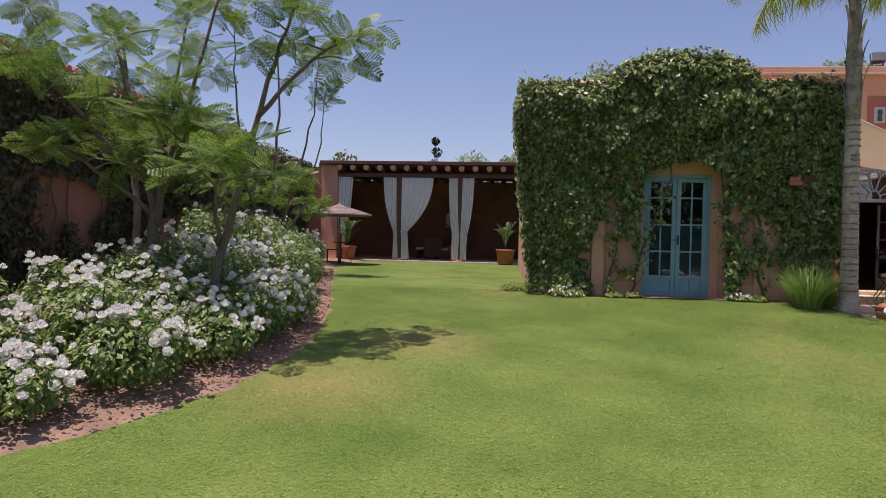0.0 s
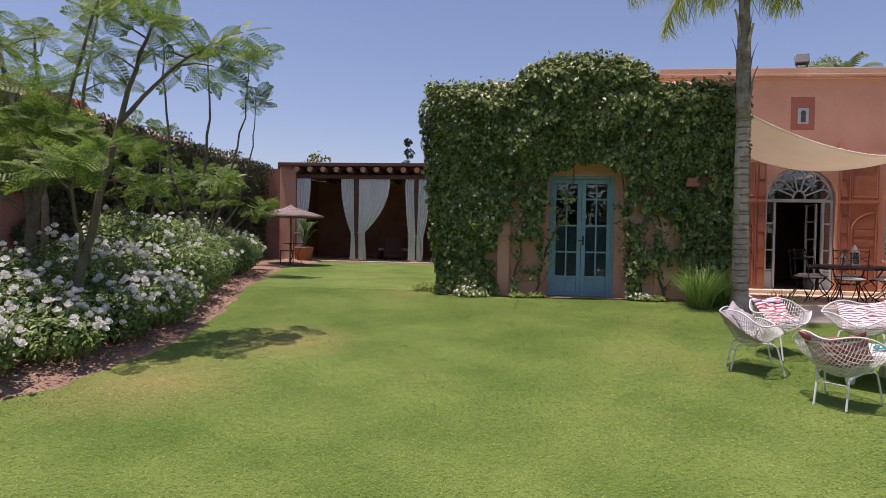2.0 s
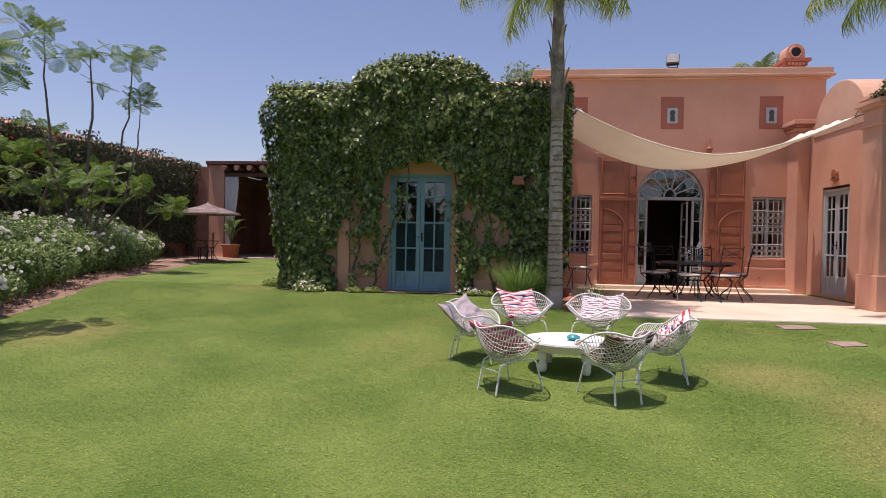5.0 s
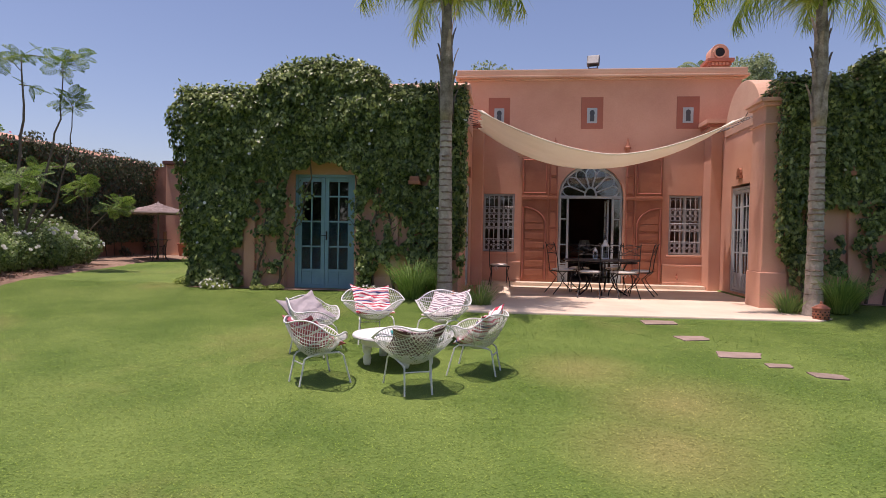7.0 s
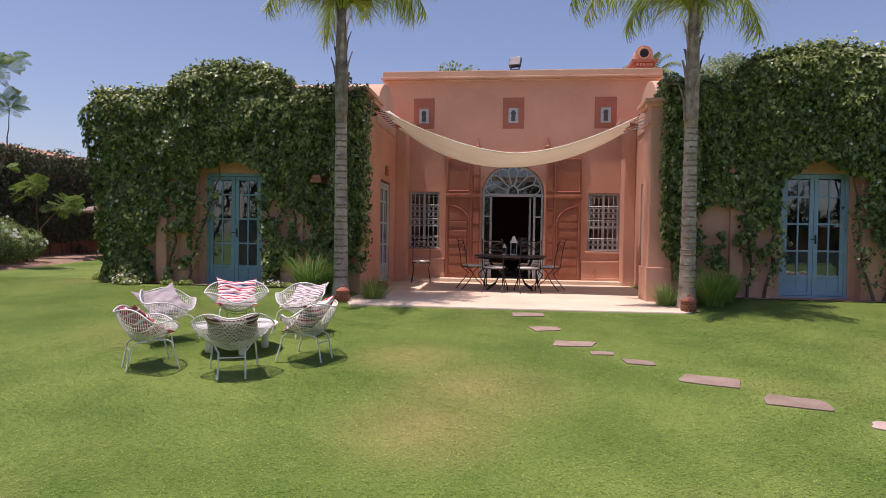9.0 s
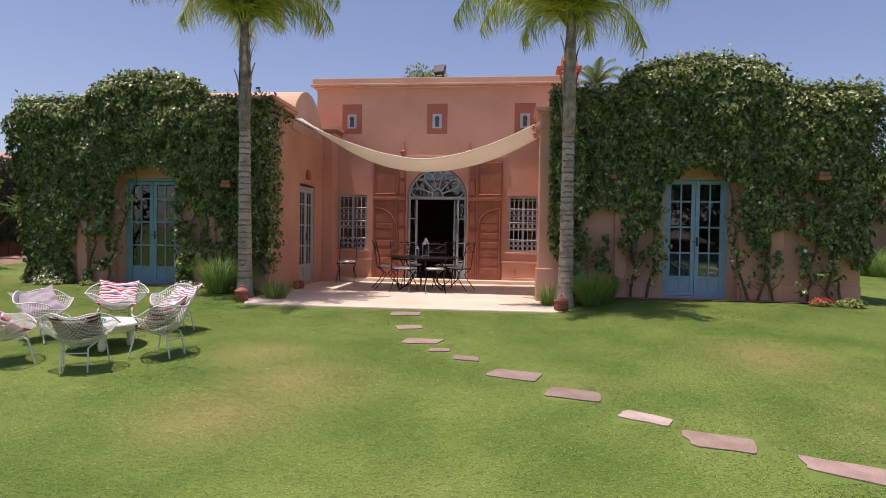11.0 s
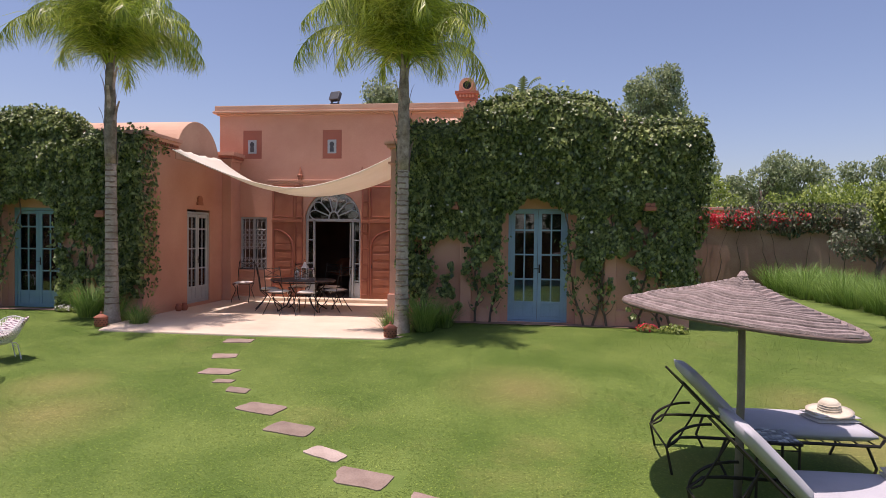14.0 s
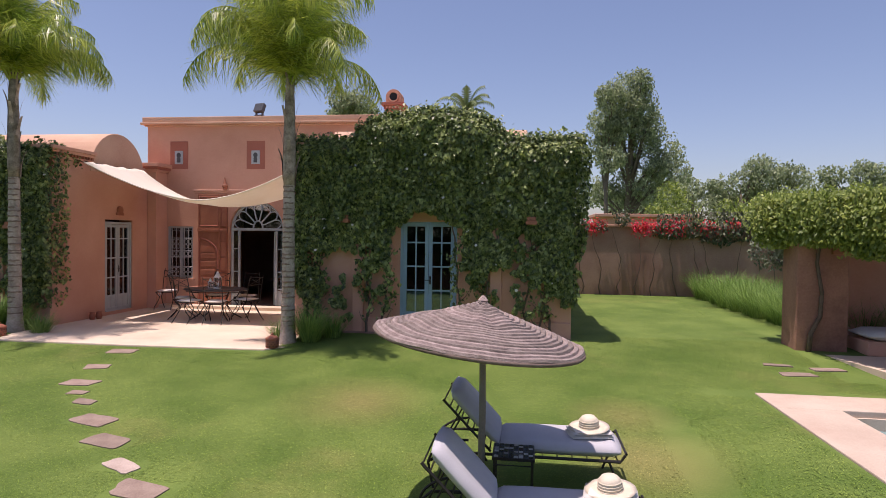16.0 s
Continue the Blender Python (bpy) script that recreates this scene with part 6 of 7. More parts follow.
def rumpled_cushion(hx, hy, hz, seed):
    """A soft cushion: eared corners, hollow edges, creases that run in from the seams and a slump in the middle."""
    g = Geo()
    n = 18

    def sheet(side):
        def fn(u, v):
            a, b = 2 * u - 1, 2 * v - 1
            t = (max(0.0, 1 - a * a) * max(0.0, 1 - b * b)) ** 0.42
            w = noise.noise(Vector((a * 1.6 + seed, b * 2.6, 0.3 * side)))
            c = abs(noise.noise(Vector((a * 2.0 + b * 1.4 + seed, b * 5.0 - a, 4)))) - 0.2
            x = hx * a * (1 - 0.11 * (1 - b * b)) + 0.012 * w
            y = hy * b * (1 - 0.11 * (1 - a * a)) + 0.010 * noise.noise(Vector((a * 3, seed, b)))
            bend = -0.045 * (1 - a * a) + 0.05 * max(0, -b) ** 2
            return (x, y, side * hz * t * (0.85 + 0.5 * w) + side * 0.06 * c * t ** 0.5 + bend + 0.012 * (a * b) ** 2)
        return fn
    g.grid(sheet(1), n, n)
    k = len(g.f)
    g.grid(sheet(-1), n, n)
    g.f = g.f[:k] + [f[::-1] for f in g.f[k:]]
    return g


TABLE = (5.03, 6.60)
proto = wire_chair()
SEATS = [(4.42, 5.88, "rose", "crumpled rose-striped cushion"), (4.06, 6.86, "grey", "plain grey cotton cushion"), (4.60, 7.50, "red", "red, white and navy striped cushion"),
         (5.44, 7.46, "fine", "pale finely striped cushion"), (5.92, 6.38, "red", "red and white striped cushion"), (5.37, 5.77, "dark", "dark plum striped cushion")]
for k, (x, y, cloth, label) in enumerate(SEATS):
    z = float(ground_z(x, y))
    rz = math.degrees(math.atan2(TABLE[1] - y, TABLE[0] - x)) + 90 + (-8, 6, 0, -6, 4, 0)[k]
    m = pose(x, y, z - 0.004, 0, 0, rz)
    if k == 0:
        proto.matrix_basis = m
    else:
        copy_thing(proto, m)
    cu = tagged(part("cushion", rumpled_cushion(0.25, 0.24, 0.075, 7 * k + 3), CLOTH[cloth], smooth=True), label + " slumped in a wire chair", "cushion", "cushions on the wire chairs")
    cu.matrix_basis = m @ pose((0.02, -0.03, 0.0, 0.01, 0.03, 0.0)[k], (0.04, 0.08, 0.08, 0.08, 0.04, 0.06)[k], (0.47, 0.48, 0.48, 0.47, 0.48, 0.47)[k], (44, 40, 46, 38, 46, 36)[k], (6, -9, 3, -6, 10, 2)[k], (10, -24, 3, 12, -14, 3)[k])

tz = float(ground_z(*TABLE))
tb = thing("low_table", "round white painted low table on turned legs", "table", pose(TABLE[0], TABLE[1], tz))
part("tabletop", Geo().lathe([(0.41, 0.275), (0.435, 0.28), (0.44, 0.295), (0.435, 0.31), (0.41, 0.315)], 36), M["white_paint"], tb)
part("apron", Geo().lathe([(0.35, 0.21), (0.35, 0.276)], 32), M["white_paint"], tb)
for a in (0.6, 2.17, 3.74, 5.31):
    part("leg", Geo().lathe([(0.03, 0), (0.04, 0.02), (0.045, 0.08), (0.032, 0.11), (0.05, 0.14), (0.055, 0.22)], 12, (0.30 * math.cos(a), 0.30 * math.sin(a), 0)), M["white_paint"], tb, smooth=True)
bowl = tagged(part("bowl", Geo().lathe([(0.03, 0), (0.055, 0.01), (0.07, 0.028), (0.06, 0.042), (0.045, 0.044), (0.045, 0.052), (0.02, 0.058)], 18), mat("turquoise_glaze", (0.03, 0.36, 0.36), (0.02, 0.28, 0.30), 8, 60, 0.2, 0.05), smooth=True),
              "small turquoise glazed pot on the low table", "pot")
bowl.matrix_basis = pose(TABLE[0] + 0.05, TABLE[1] - 0.12, tz + 0.316)

# ---- wrought-iron dining set on the terrace ----
DX, DY, DZ = 8.03, 12.68, FLOOR - 0.02


def iron_chair():
    c = thing("iron_chair", "black wrought-iron chair with a thin white seat cushion", "chair", group="iron chairs on the terrace")
    part("seat_frame", Geo().tube([(0.21, -0.2, 0.45), (0.2, 0.19, 0.45), (-0.2, 0.19, 0.45), (-0.21, -0.2, 0.45)], 0.010, 6, True), M["iron"], c)
    for s in (-1, 1):
        part("back_post", Geo().tube([(s * 0.2, 0.19, 0.45), (s * 0.2, 0.22, 0.7), (s * 0.19, 0.28, 0.98), (s * 0.18, 0.31, 1.02)], 0.009, 6), M["iron"], c)
        part("leg", Geo().tube([(s * 0.2, -0.2, 0.45), (s * 0.17, -0.05, 0.32), (s * 0.19, -0.12, 0.2), (s * 0.21, -0.26, 0.08), (s * 0.21, -0.28, 0.0)], 0.010, 6), M["iron"], c)
        part("leg", Geo().tube([(s * 0.2, 0.19, 0.45), (s * 0.17, 0.05, 0.32), (s * 0.19, 0.14, 0.18), (s * 0.2, 0.3, 0.0)], 0.010, 6), M["iron"], c)
    for z, y in ((0.97, 0.277), (0.80, 0.24)):
        part("back_rail", Geo().tube([(-0.19, y, z), (0, y + 0.02, z + 0.015), (0.19, y, z)], 0.008, 6), M["iron"], c)
    part("back_cross", Geo().tube([(-0.185, 0.24, 0.80), (0.185, 0.277, 0.97)], 0.006, 5).tube([(0.185, 0.24, 0.80), (-0.185, 0.277, 0.97)], 0.006, 5), M["iron"], c)
    part("cushion", Geo().pad(-0.2, 0.2, -0.19, 0.18, 0.455, 0.505, 8, 0.35), M["linen"], c, "thin white tie-on seat pad", smooth=True)
    part("tie", Geo().tube([(-0.1, -0.2, 0.47), (-0.13, -0.23, 0.42), (-0.09, -0.235, 0.36)], 0.008, 4).tube([(-0.1, -0.2, 0.47), (-0.07, -0.23, 0.43), (-0.05, -0.235, 0.38)], 0.008, 4), M["linen"], c)
    return c


ic = iron_chair()
spots = [(DX - 0.30, DY - 0.62, 170), (DX + 0.34, DY - 0.64, 190), (DX - 0.76, DY - 0.06, 112), (DX + 0.76, DY - 0.02, -112), (DX - 0.35, DY + 0.72, 4), (DX + 0.38, DY + 0.72, -5), (5.98, 14.05, 8)]
for k, (x, y, a) in enumerate(spots):
    m = pose(x, y, DZ, 0, 0, a)
    if k == 0:
        ic.matrix_basis = m
    else:
        copy_thing(ic, m)
dt = thing("dining_table", "oval dark-topped iron dining table on curved legs", "table", pose(DX, DY, DZ))
g = Geo().lathe([(0.97, 0.66), (1.0, 0.67), (1.0, 0.69), (0.97, 0.70)], 40)
g.v = [(x * 0.74, y * 0.52, z) for x, y, z in g.v]
part("tabletop", g, mat("dark_stone_top", (0.055, 0.045, 0.045), (0.09, 0.075, 0.07), 6, 50, 0.35, 0.1), dt, bevel=0.004)
part("apron", Geo().tube([(0.68 * math.cos(a), 0.47 * math.sin(a), 0.635) for a in np.linspace(0, math.tau, 33)[:-1]], 0.012, 5, True), M["iron"], dt)
for sx in (-1, 1):
    for sy in (-1, 1):
        part("leg", Geo().tube([(sx * 0.45, sy * 0.3, 0.66), (sx * 0.38, sy * 0.25, 0.5), (sx * 0.2, sy * 0.12, 0.33), (sx * 0.3, sy * 0.2, 0.12), (sx * 0.46, sy * 0.32, 0.0)], 0.014, 6), M["iron"], dt)
part("ring", Geo().tube([(0.2 * math.cos(a), 0.13 * math.sin(a), 0.34) for a in np.linspace(0, math.tau, 17)[:-1]], 0.010, 5, True), M["iron"], dt)


def lantern(x, y, h):
    s = h / 0.42
    t = thing("lantern", "white metal table lantern with glass sides", "lantern", pose(x, y, DZ + 0.701), "lanterns on the dining table")
    part("base", Geo().box(-0.065 * s, 0.065 * s, -0.065 * s, 0.065 * s, 0, 0.025 * s), M["white_paint"], t, bevel=0.004)
    for a in (-1, 1):
        for b in (-1, 1):
            part("post", Geo().box(a * 0.055 * s - 0.006, a * 0.055 * s + 0.006, b * 0.055 * s - 0.006, b * 0.055 * s + 0.006, 0.025 * s, 0.24 * s), M["white_paint"], t)
    part("glass", Geo().box(-0.05 * s, 0.05 * s, -0.05 * s, 0.05 * s, 0.026 * s, 0.238 * s), M["glass"], t)
    part("candle", Geo().lathe([(0.022 * s, 0.026 * s), (0.022 * s, 0.12 * s)], 10), M["linen"], t)
    part("roof", Geo().lathe([(0.085 * s, 0.24 * s), (0.05 * s, 0.29 * s), (0.03 * s, 0.34 * s), (0.012 * s, 0.37 * s)], 8), M["white_paint"], t)
    part("ring", Geo().tube([(0.025 * s * math.cos(a), 0, (0.39 + 0.025 * math.sin(a)) * s) for a in np.linspace(0, math.tau, 11)[:-1]], 0.004, 4, True), M["iron"], t)


lantern(DX + 0.06, DY - 0.05, 0.44)
lantern(DX - 0.13, DY - 0.02, 0.26)

# a table lamp and low sofa in the dim hall
lp = thing("table_lamp", "table lamp with a pale shade in the dim hall", "lamp", pose(8.35, 18.4, FLOOR + 0.04))
part("stand", Geo().lathe([(0.16, 0), (0.16, 0.03), (0.03, 0.06), (0.03, 0.75)], 12), M["iron"], lp)
part("shade", Geo().lathe([(0.2, 0.72), (0.13, 1.0)], 18), M["linen"], lp)
sf = thing("sofa", "low dark sofa in the dim hall", "sofa", pose(7.6, 18.9, FLOOR + 0.04))
part("base", Geo().box(-0.9, 0.9, -0.4, 0.4, 0, 0.35), M["wood_dark"], sf, bevel=0.02)
part("seat", Geo().pad(-0.88, 0.88, -0.4, 0.3, 0.34, 0.5, 8, 0.3), M["wood_red"], sf, smooth=True)
part("backrest", Geo().pad(-0.88, 0.88, -0.1, 0.1, 0, 0.45, 8, 0.3).moved(pose(0, 0.32, 0.42)), M["wood_red"], sf, smooth=True)

# ---- shade sail ----
def sail_point(u, v):
    """u runs from wing to wing, v from the front hem to the back one; the back hem hangs fuller."""
    scallop = 0.10 * abs(math.sin(v * math.pi * 8)) * (max(0.0, 1 - 9 * u) - max(0.0, 9 * u - 8))
    x0, x1 = 5.57 - 0.10 * v, 10.30 + 0.12 * v
    low_x, low_z, p = 8.10 - 0.20 * v, 3.155 - 0.035 * v, 1.70 + 0.35 * v
    x = x0 + u * (x1 - x0)
    end_x, end_z = (x0, 3.95 + 0.05 * v) if x < low_x else (x1, 3.80 + 0.06 * v)
    z = low_z + (end_z - low_z) * abs((x - low_x) / (end_x - low_x)) ** p
    y = 11.6 + 2.2 * v + 0.16 * math.sin(math.pi * u) * (1 - 2 * v)
    ripple = 0.016 * math.sin(v * 25 + 2 * u) * abs(2 * u - 1) + 0.010 * math.sin(v * 9 + u * 5)
    return (x + scallop, y, z - 0.04 * math.sin(math.pi * v) * math.sin(math.pi * u) + ripple)


sl = thing("shade_sail", "cream canvas shade sail slung between the wings", "awning", pose(8.0, 13.0, 3.0))
cloth = part("canvas", Geo().grid(sail_point, 48, 14), M["sail"], sl, smooth=True, world=True)
so = cloth.modifiers.new("cloth", "SOLIDIFY")
so.thickness = 0.004
part("hem", Geo().tube([sail_point(k / 40, 0) for k in range(41)], 0.014, 5), M["sail"], sl, world=True, smooth=True)
part("hem", Geo().tube([sail_point(k / 40, 1) for k in range(41)], 0.014, 5), M["sail"], sl, world=True, smooth=True)
for k in range(9):
    v = k / 8
    part("rope", Geo().tube([sail_point(0, v), (WX1, 11.6 + 2.2 * v, 4.02)], 0.006, 4), M["iron"], sl, world=True)
    part("rope", Geo().tube([sail_point(1, v), (WX2 - (0.40 if v < 0.01 else 0), 11.6 + 2.2 * v, 3.98)], 0.006, 4), M["iron"], sl, world=True)

# ---- clay lantern pots by the palms, small pots on the terrace ----
def clay_lantern(x, y):
    z = float(ground_z(x, y))
    t = thing("clay_lantern", "pierced terracotta garden lantern with a knobbed lid", "lantern", pose(x, y, z) @ Matrix.Scale(0.7, 4), "clay lanterns by the palms")
    part("body", Geo().lathe([(0.12, 0), (0.15, 0.02), (0.16, 0.12), (0.155, 0.22), (0.14, 0.23)], 18), M["pot"], t, smooth=True)
    # black stubs on the closed body give the dark of the piercings
    for r in range(3):
        for k in range(12):
            a = math.tau * (k + 0.5 * (r % 2)) / 12
            part("hole", Geo().tube([(0.150 * math.cos(a), 0.150 * math.sin(a), 0.06 + r * 0.055), (0.163 * math.cos(a), 0.163 * math.sin(a), 0.06 + r * 0.055)], 0.016, 6), M["iron"], t)
    part("lid", Geo().lathe([(0.17, 0.225), (0.175, 0.24), (0.10, 0.29), (0.04, 0.32), (0.025, 0.33), (0.035, 0.35), (0.01, 0.385)], 18), M["pot"], t, smooth=True)


clay_lantern(5.36, 9.68)
clay_lantern(10.70, 9.60)
for x, y in ((5.5, 11.95), (5.55, 12.1), (10.6, 11.75)):
    tagged(part("small_pot", Geo().lathe([(0.05, FLOOR - 0.02), (0.075, FLOOR + 0.06), (0.05, FLOOR + 0.12), (0.06, FLOOR + 0.14)], 12, (x, y, 0)), M["pot"], smooth=True), "small brown clay jar against the terrace wall", "pot")
tagged(part("water_tap", Geo().tube([(9.98, BY - 0.01, 0.78), (9.98, BY - 0.1, 0.78), (9.98, BY - 0.12, 0.72)], 0.018, 6).tube([(9.98, BY - 0.07, 0.78), (9.98, BY - 0.07, 0.85)], 0.012, 6), M["pot"]), "small garden tap on the back wall", "tap")

# ---- stepping stones ----
STONES = [(8.32, 9.02, 0.26, 0.15, 4), (8.5, 8.14, 0.22, 0.13, 9), (8.82, 7.40, 0.27, 0.15, -6), (9.06, 7.02, 0.17, 0.08, 5), (9.42, 6.70, 0.20, 0.11, -10), (9.94, 6.17, 0.31, 0.15, -14),
          (10.54, 5.62, 0.31, 0.16, -16), (11.05, 5.11, 0.26, 0.13, -26), (11.58, 4.68, 0.33, 0.17, -14), (12.32, 4.28, 0.36, 0.16, -22), (13.1, 3.9, 0.34, 0.17, -20),
          (19.03, 9.28, 0.30, 0.11, 4), (18.95, 9.75, 0.26, 0.09, -8), (19.6, 9.62, 0.32, 0.12, 6)]
for k, (x, y, a, b, rz) in enumerate(STONES):
    rr = random.Random(k)
    z = float(ground_z(x, y))
    pts = []
    corners = [(sx * rr.uniform(0.66, 1.08), sy * rr.uniform(0.66, 1.08)) for sx, sy in ((-1, -1), (1, -1), (1, 1), (-1, 1))]
    for j in range(4):
        (ax, ay), (bx, by) = corners[j], corners[(j + 1) % 4]
        for f in (0.07, 0.36, 0.66, 0.93):
            pts.append((0.94 * a * (ax + (bx - ax) * f + rr.uniform(-0.05, 0.05)), 0.94 * b * (ay + (by - ay) * f + rr.uniform(-0.07, 0.07))))
    st = tagged(part("stepping_stone", Geo().prism(pts, "z", -0.05, 0.001), M["stone_pale"] if k == 7 else M["stone"], bevel=0.004), "flat pinkish sandstone slab sunk in the lawn" if k != 7 else "paler sandstone slab sunk in the lawn", "paving stone", "stepping stones")
    st.matrix_basis = pose(x, y, z + 0.012, math.degrees(math.atan(0.078)) if y < 9.4 else 0, 0, 0) @ pose(0, 0, 0, 0, 0, rz)

# ---- pool edge ----
g = Geo().box(18.1, 30, 7.55, 8.28, 0.05, 0.42).box(18.1, 18.85, -6, 7.55, 0.05, 0.42)
tagged(part("pool_deck", g, M["deck"], bevel=0.012), "pale sunlit stone coping round the pool", "pool edge", kind="structure")
g = Geo().box(18.85, 18.88, -6, 7.55, -0.9, 0.34).box(18.88, 30, 7.52, 7.55, -0.9, 0.34)
tagged(part("pool_wall", g, M["terrace"]), "plastered inner wall of the pool", "pool wall", kind="structure")
tagged(part("pool_floor", Geo().box(18.88, 30, -6, 7.52, -1.1, -0.9).box(18.88, 20.4, 5.9, 7.52, -0.9, 0.06), M["deck"]), "pale stone floor and shallow ledge of the pool", "pool floor", kind="structure")
tagged(part("water", Geo().box(18.885, 29.9, -5.9, 7.515, 0.18, 0.20), M["water"]), "still pale pool water", "water", kind="structure")

# ---- sun loungers ----
def lounger(x, y, label):
    z = float(ground_z(x, y))
    t = thing("sun_lounger", label, "sun lounger", pose(x, y, z), "sun loungers under the parasol")
    W, H0 = 0.34, 0.34
    for s in (-1, 1):
        part("side_rail", Geo().tube([(-0.75, s * W, H0), (0.72, s * W, H0), (0.76, s * W, H0 + 0.06)], 0.014, 6), M["iron"], t)
        part("back_rail", Geo().tube([(-0.42, s * W * 0.94, H0 + 0.02), (-0.86, s * W * 0.94, H0 + 0.47)], 0.012, 6), M["iron"], t)
        part("leg", Geo().tube([(0.62, s * W, H0), (0.70, s * W, 0.15), (0.64, s * W, 0.0)], 0.012, 6), M["iron"], t)
        part("hoop", Geo().tube([(-0.62 - 0.36 * math.sin(a), s * W * 1.02, 0.24 + 0.22 * math.cos(a)) for a in np.linspace(0, math.pi / 2, 10)], 0.012, 6), M["iron"], t)
        part("leg", Geo().tube([(-0.5, s * W, H0), (-0.56, s * W, 0.16), (-0.48, s * W, 0.0)], 0.012, 6), M["iron"], t)
        part("prop", Geo().tube([(-0.70, s * W * 0.9, H0 + 0.30), (-0.90, s * W * 0.9, 0.28), (-0.97, s * W * 0.95, 0.24)], 0.009, 5), M["iron"], t)
        part("rear_rail", Geo().tube([(-0.74, s * W, H0), (-0.88, s * W, H0 - 0.01), (-0.99, s * W, 0.24), (-0.94, s * W, 0.0)], 0.012, 6), M["iron"], t)
    for k in range(9):
        f = k / 8
        part("slat", Geo().tube([(-0.43 - 0.42 * f, -W * 0.94, H0 + 0.03 + 0.43 * f), (-0.43 - 0.42 * f, W * 0.94, H0 + 0.03 + 0.43 * f)], 0.007, 5), M["iron"], t)
        part("slat", Geo().tube([(-0.35 + 1.05 * f, -W, H0), (-0.35 + 1.05 * f, W, H0)], 0.007, 5), M["iron"], t)
    part("crossbar", Geo().tube([(-0.99, -W, 0.24), (-0.99, W, 0.24)], 0.010, 5), M["iron"], t)
    part("foot_bar", Geo().tube([(0.77, -W, H0 + 0.07), (0.77, W, H0 + 0.07)], 0.012, 6), M["iron"], t)
    part("seat_cushion", Geo().pad(-0.40, 0.76, -0.32, 0.32, H0 + 0.005, H0 + 0.12, 14, 0.16), M["cushion_grey"], t, "pale grey canvas mattress", smooth=True)
    part("back_cushion", Geo().pad(-0.66, 0.0, -0.32, 0.32, 0, 0.11, 12, 0.16).moved(pose(-0.38, 0, H0 + 0.045, 0, 46, 0)), M["cushion_grey"], t, "raised pale grey back mattress", smooth=True)
    return z + H0 + 0.12


top1 = lounger(15.14, 5.40, "iron sun lounger with a pale grey mattress, back raised")
top2 = lounger(15.16, 4.10, "iron sun lounger with a pale grey mattress nearer the pool")


def towels_and_hat(x, y, z, rz):
    t = tagged(part("towel", Geo().pad(-0.2, 0.2, -0.15, 0.15, 0, 0.035, 8, 0.12).pad(-0.195, 0.2, -0.148, 0.15, 0.035, 0.07, 8, 0.12), M["linen"], smooth=True), "folded cream towels on the foot of a lounger", "towel", "towels on the loungers")
    t.matrix_basis = pose(x, y, z, 0, 0, rz)
    h = thing("straw_hat", "cream straw sun hat lying on folded towels", "hat", pose(x, y, z + 0.068, 4, -5, rz), "hats on the loungers")
    part("brim", Geo().lathe([(0.09, 0.012), (0.14, 0.004), (0.185, 0.012), (0.19, 0.018), (0.14, 0.012), (0.09, 0.02)], 28), M["straw"], h, smooth=True)
    part("crown", Geo().lathe([(0.092, 0.012), (0.090, 0.05), (0.082, 0.09), (0.06, 0.115), (0.0, 0.12)], 24), M["straw"], h, smooth=True)
    for k in range(4):
        part("band", Geo().tube([((0.094 - 0.003 * k) * math.cos(a), (0.094 - 0.003 * k) * math.sin(a), 0.022 + 0.02 * k) for a in np.linspace(0, math.tau, 25)[:-1]], 0.005, 4, True), M["straw"], h)


towels_and_hat(15.62, 5.40, top1 - 0.008, 12)
towels_and_hat(15.66, 4.22, top2 - 0.008, -8)


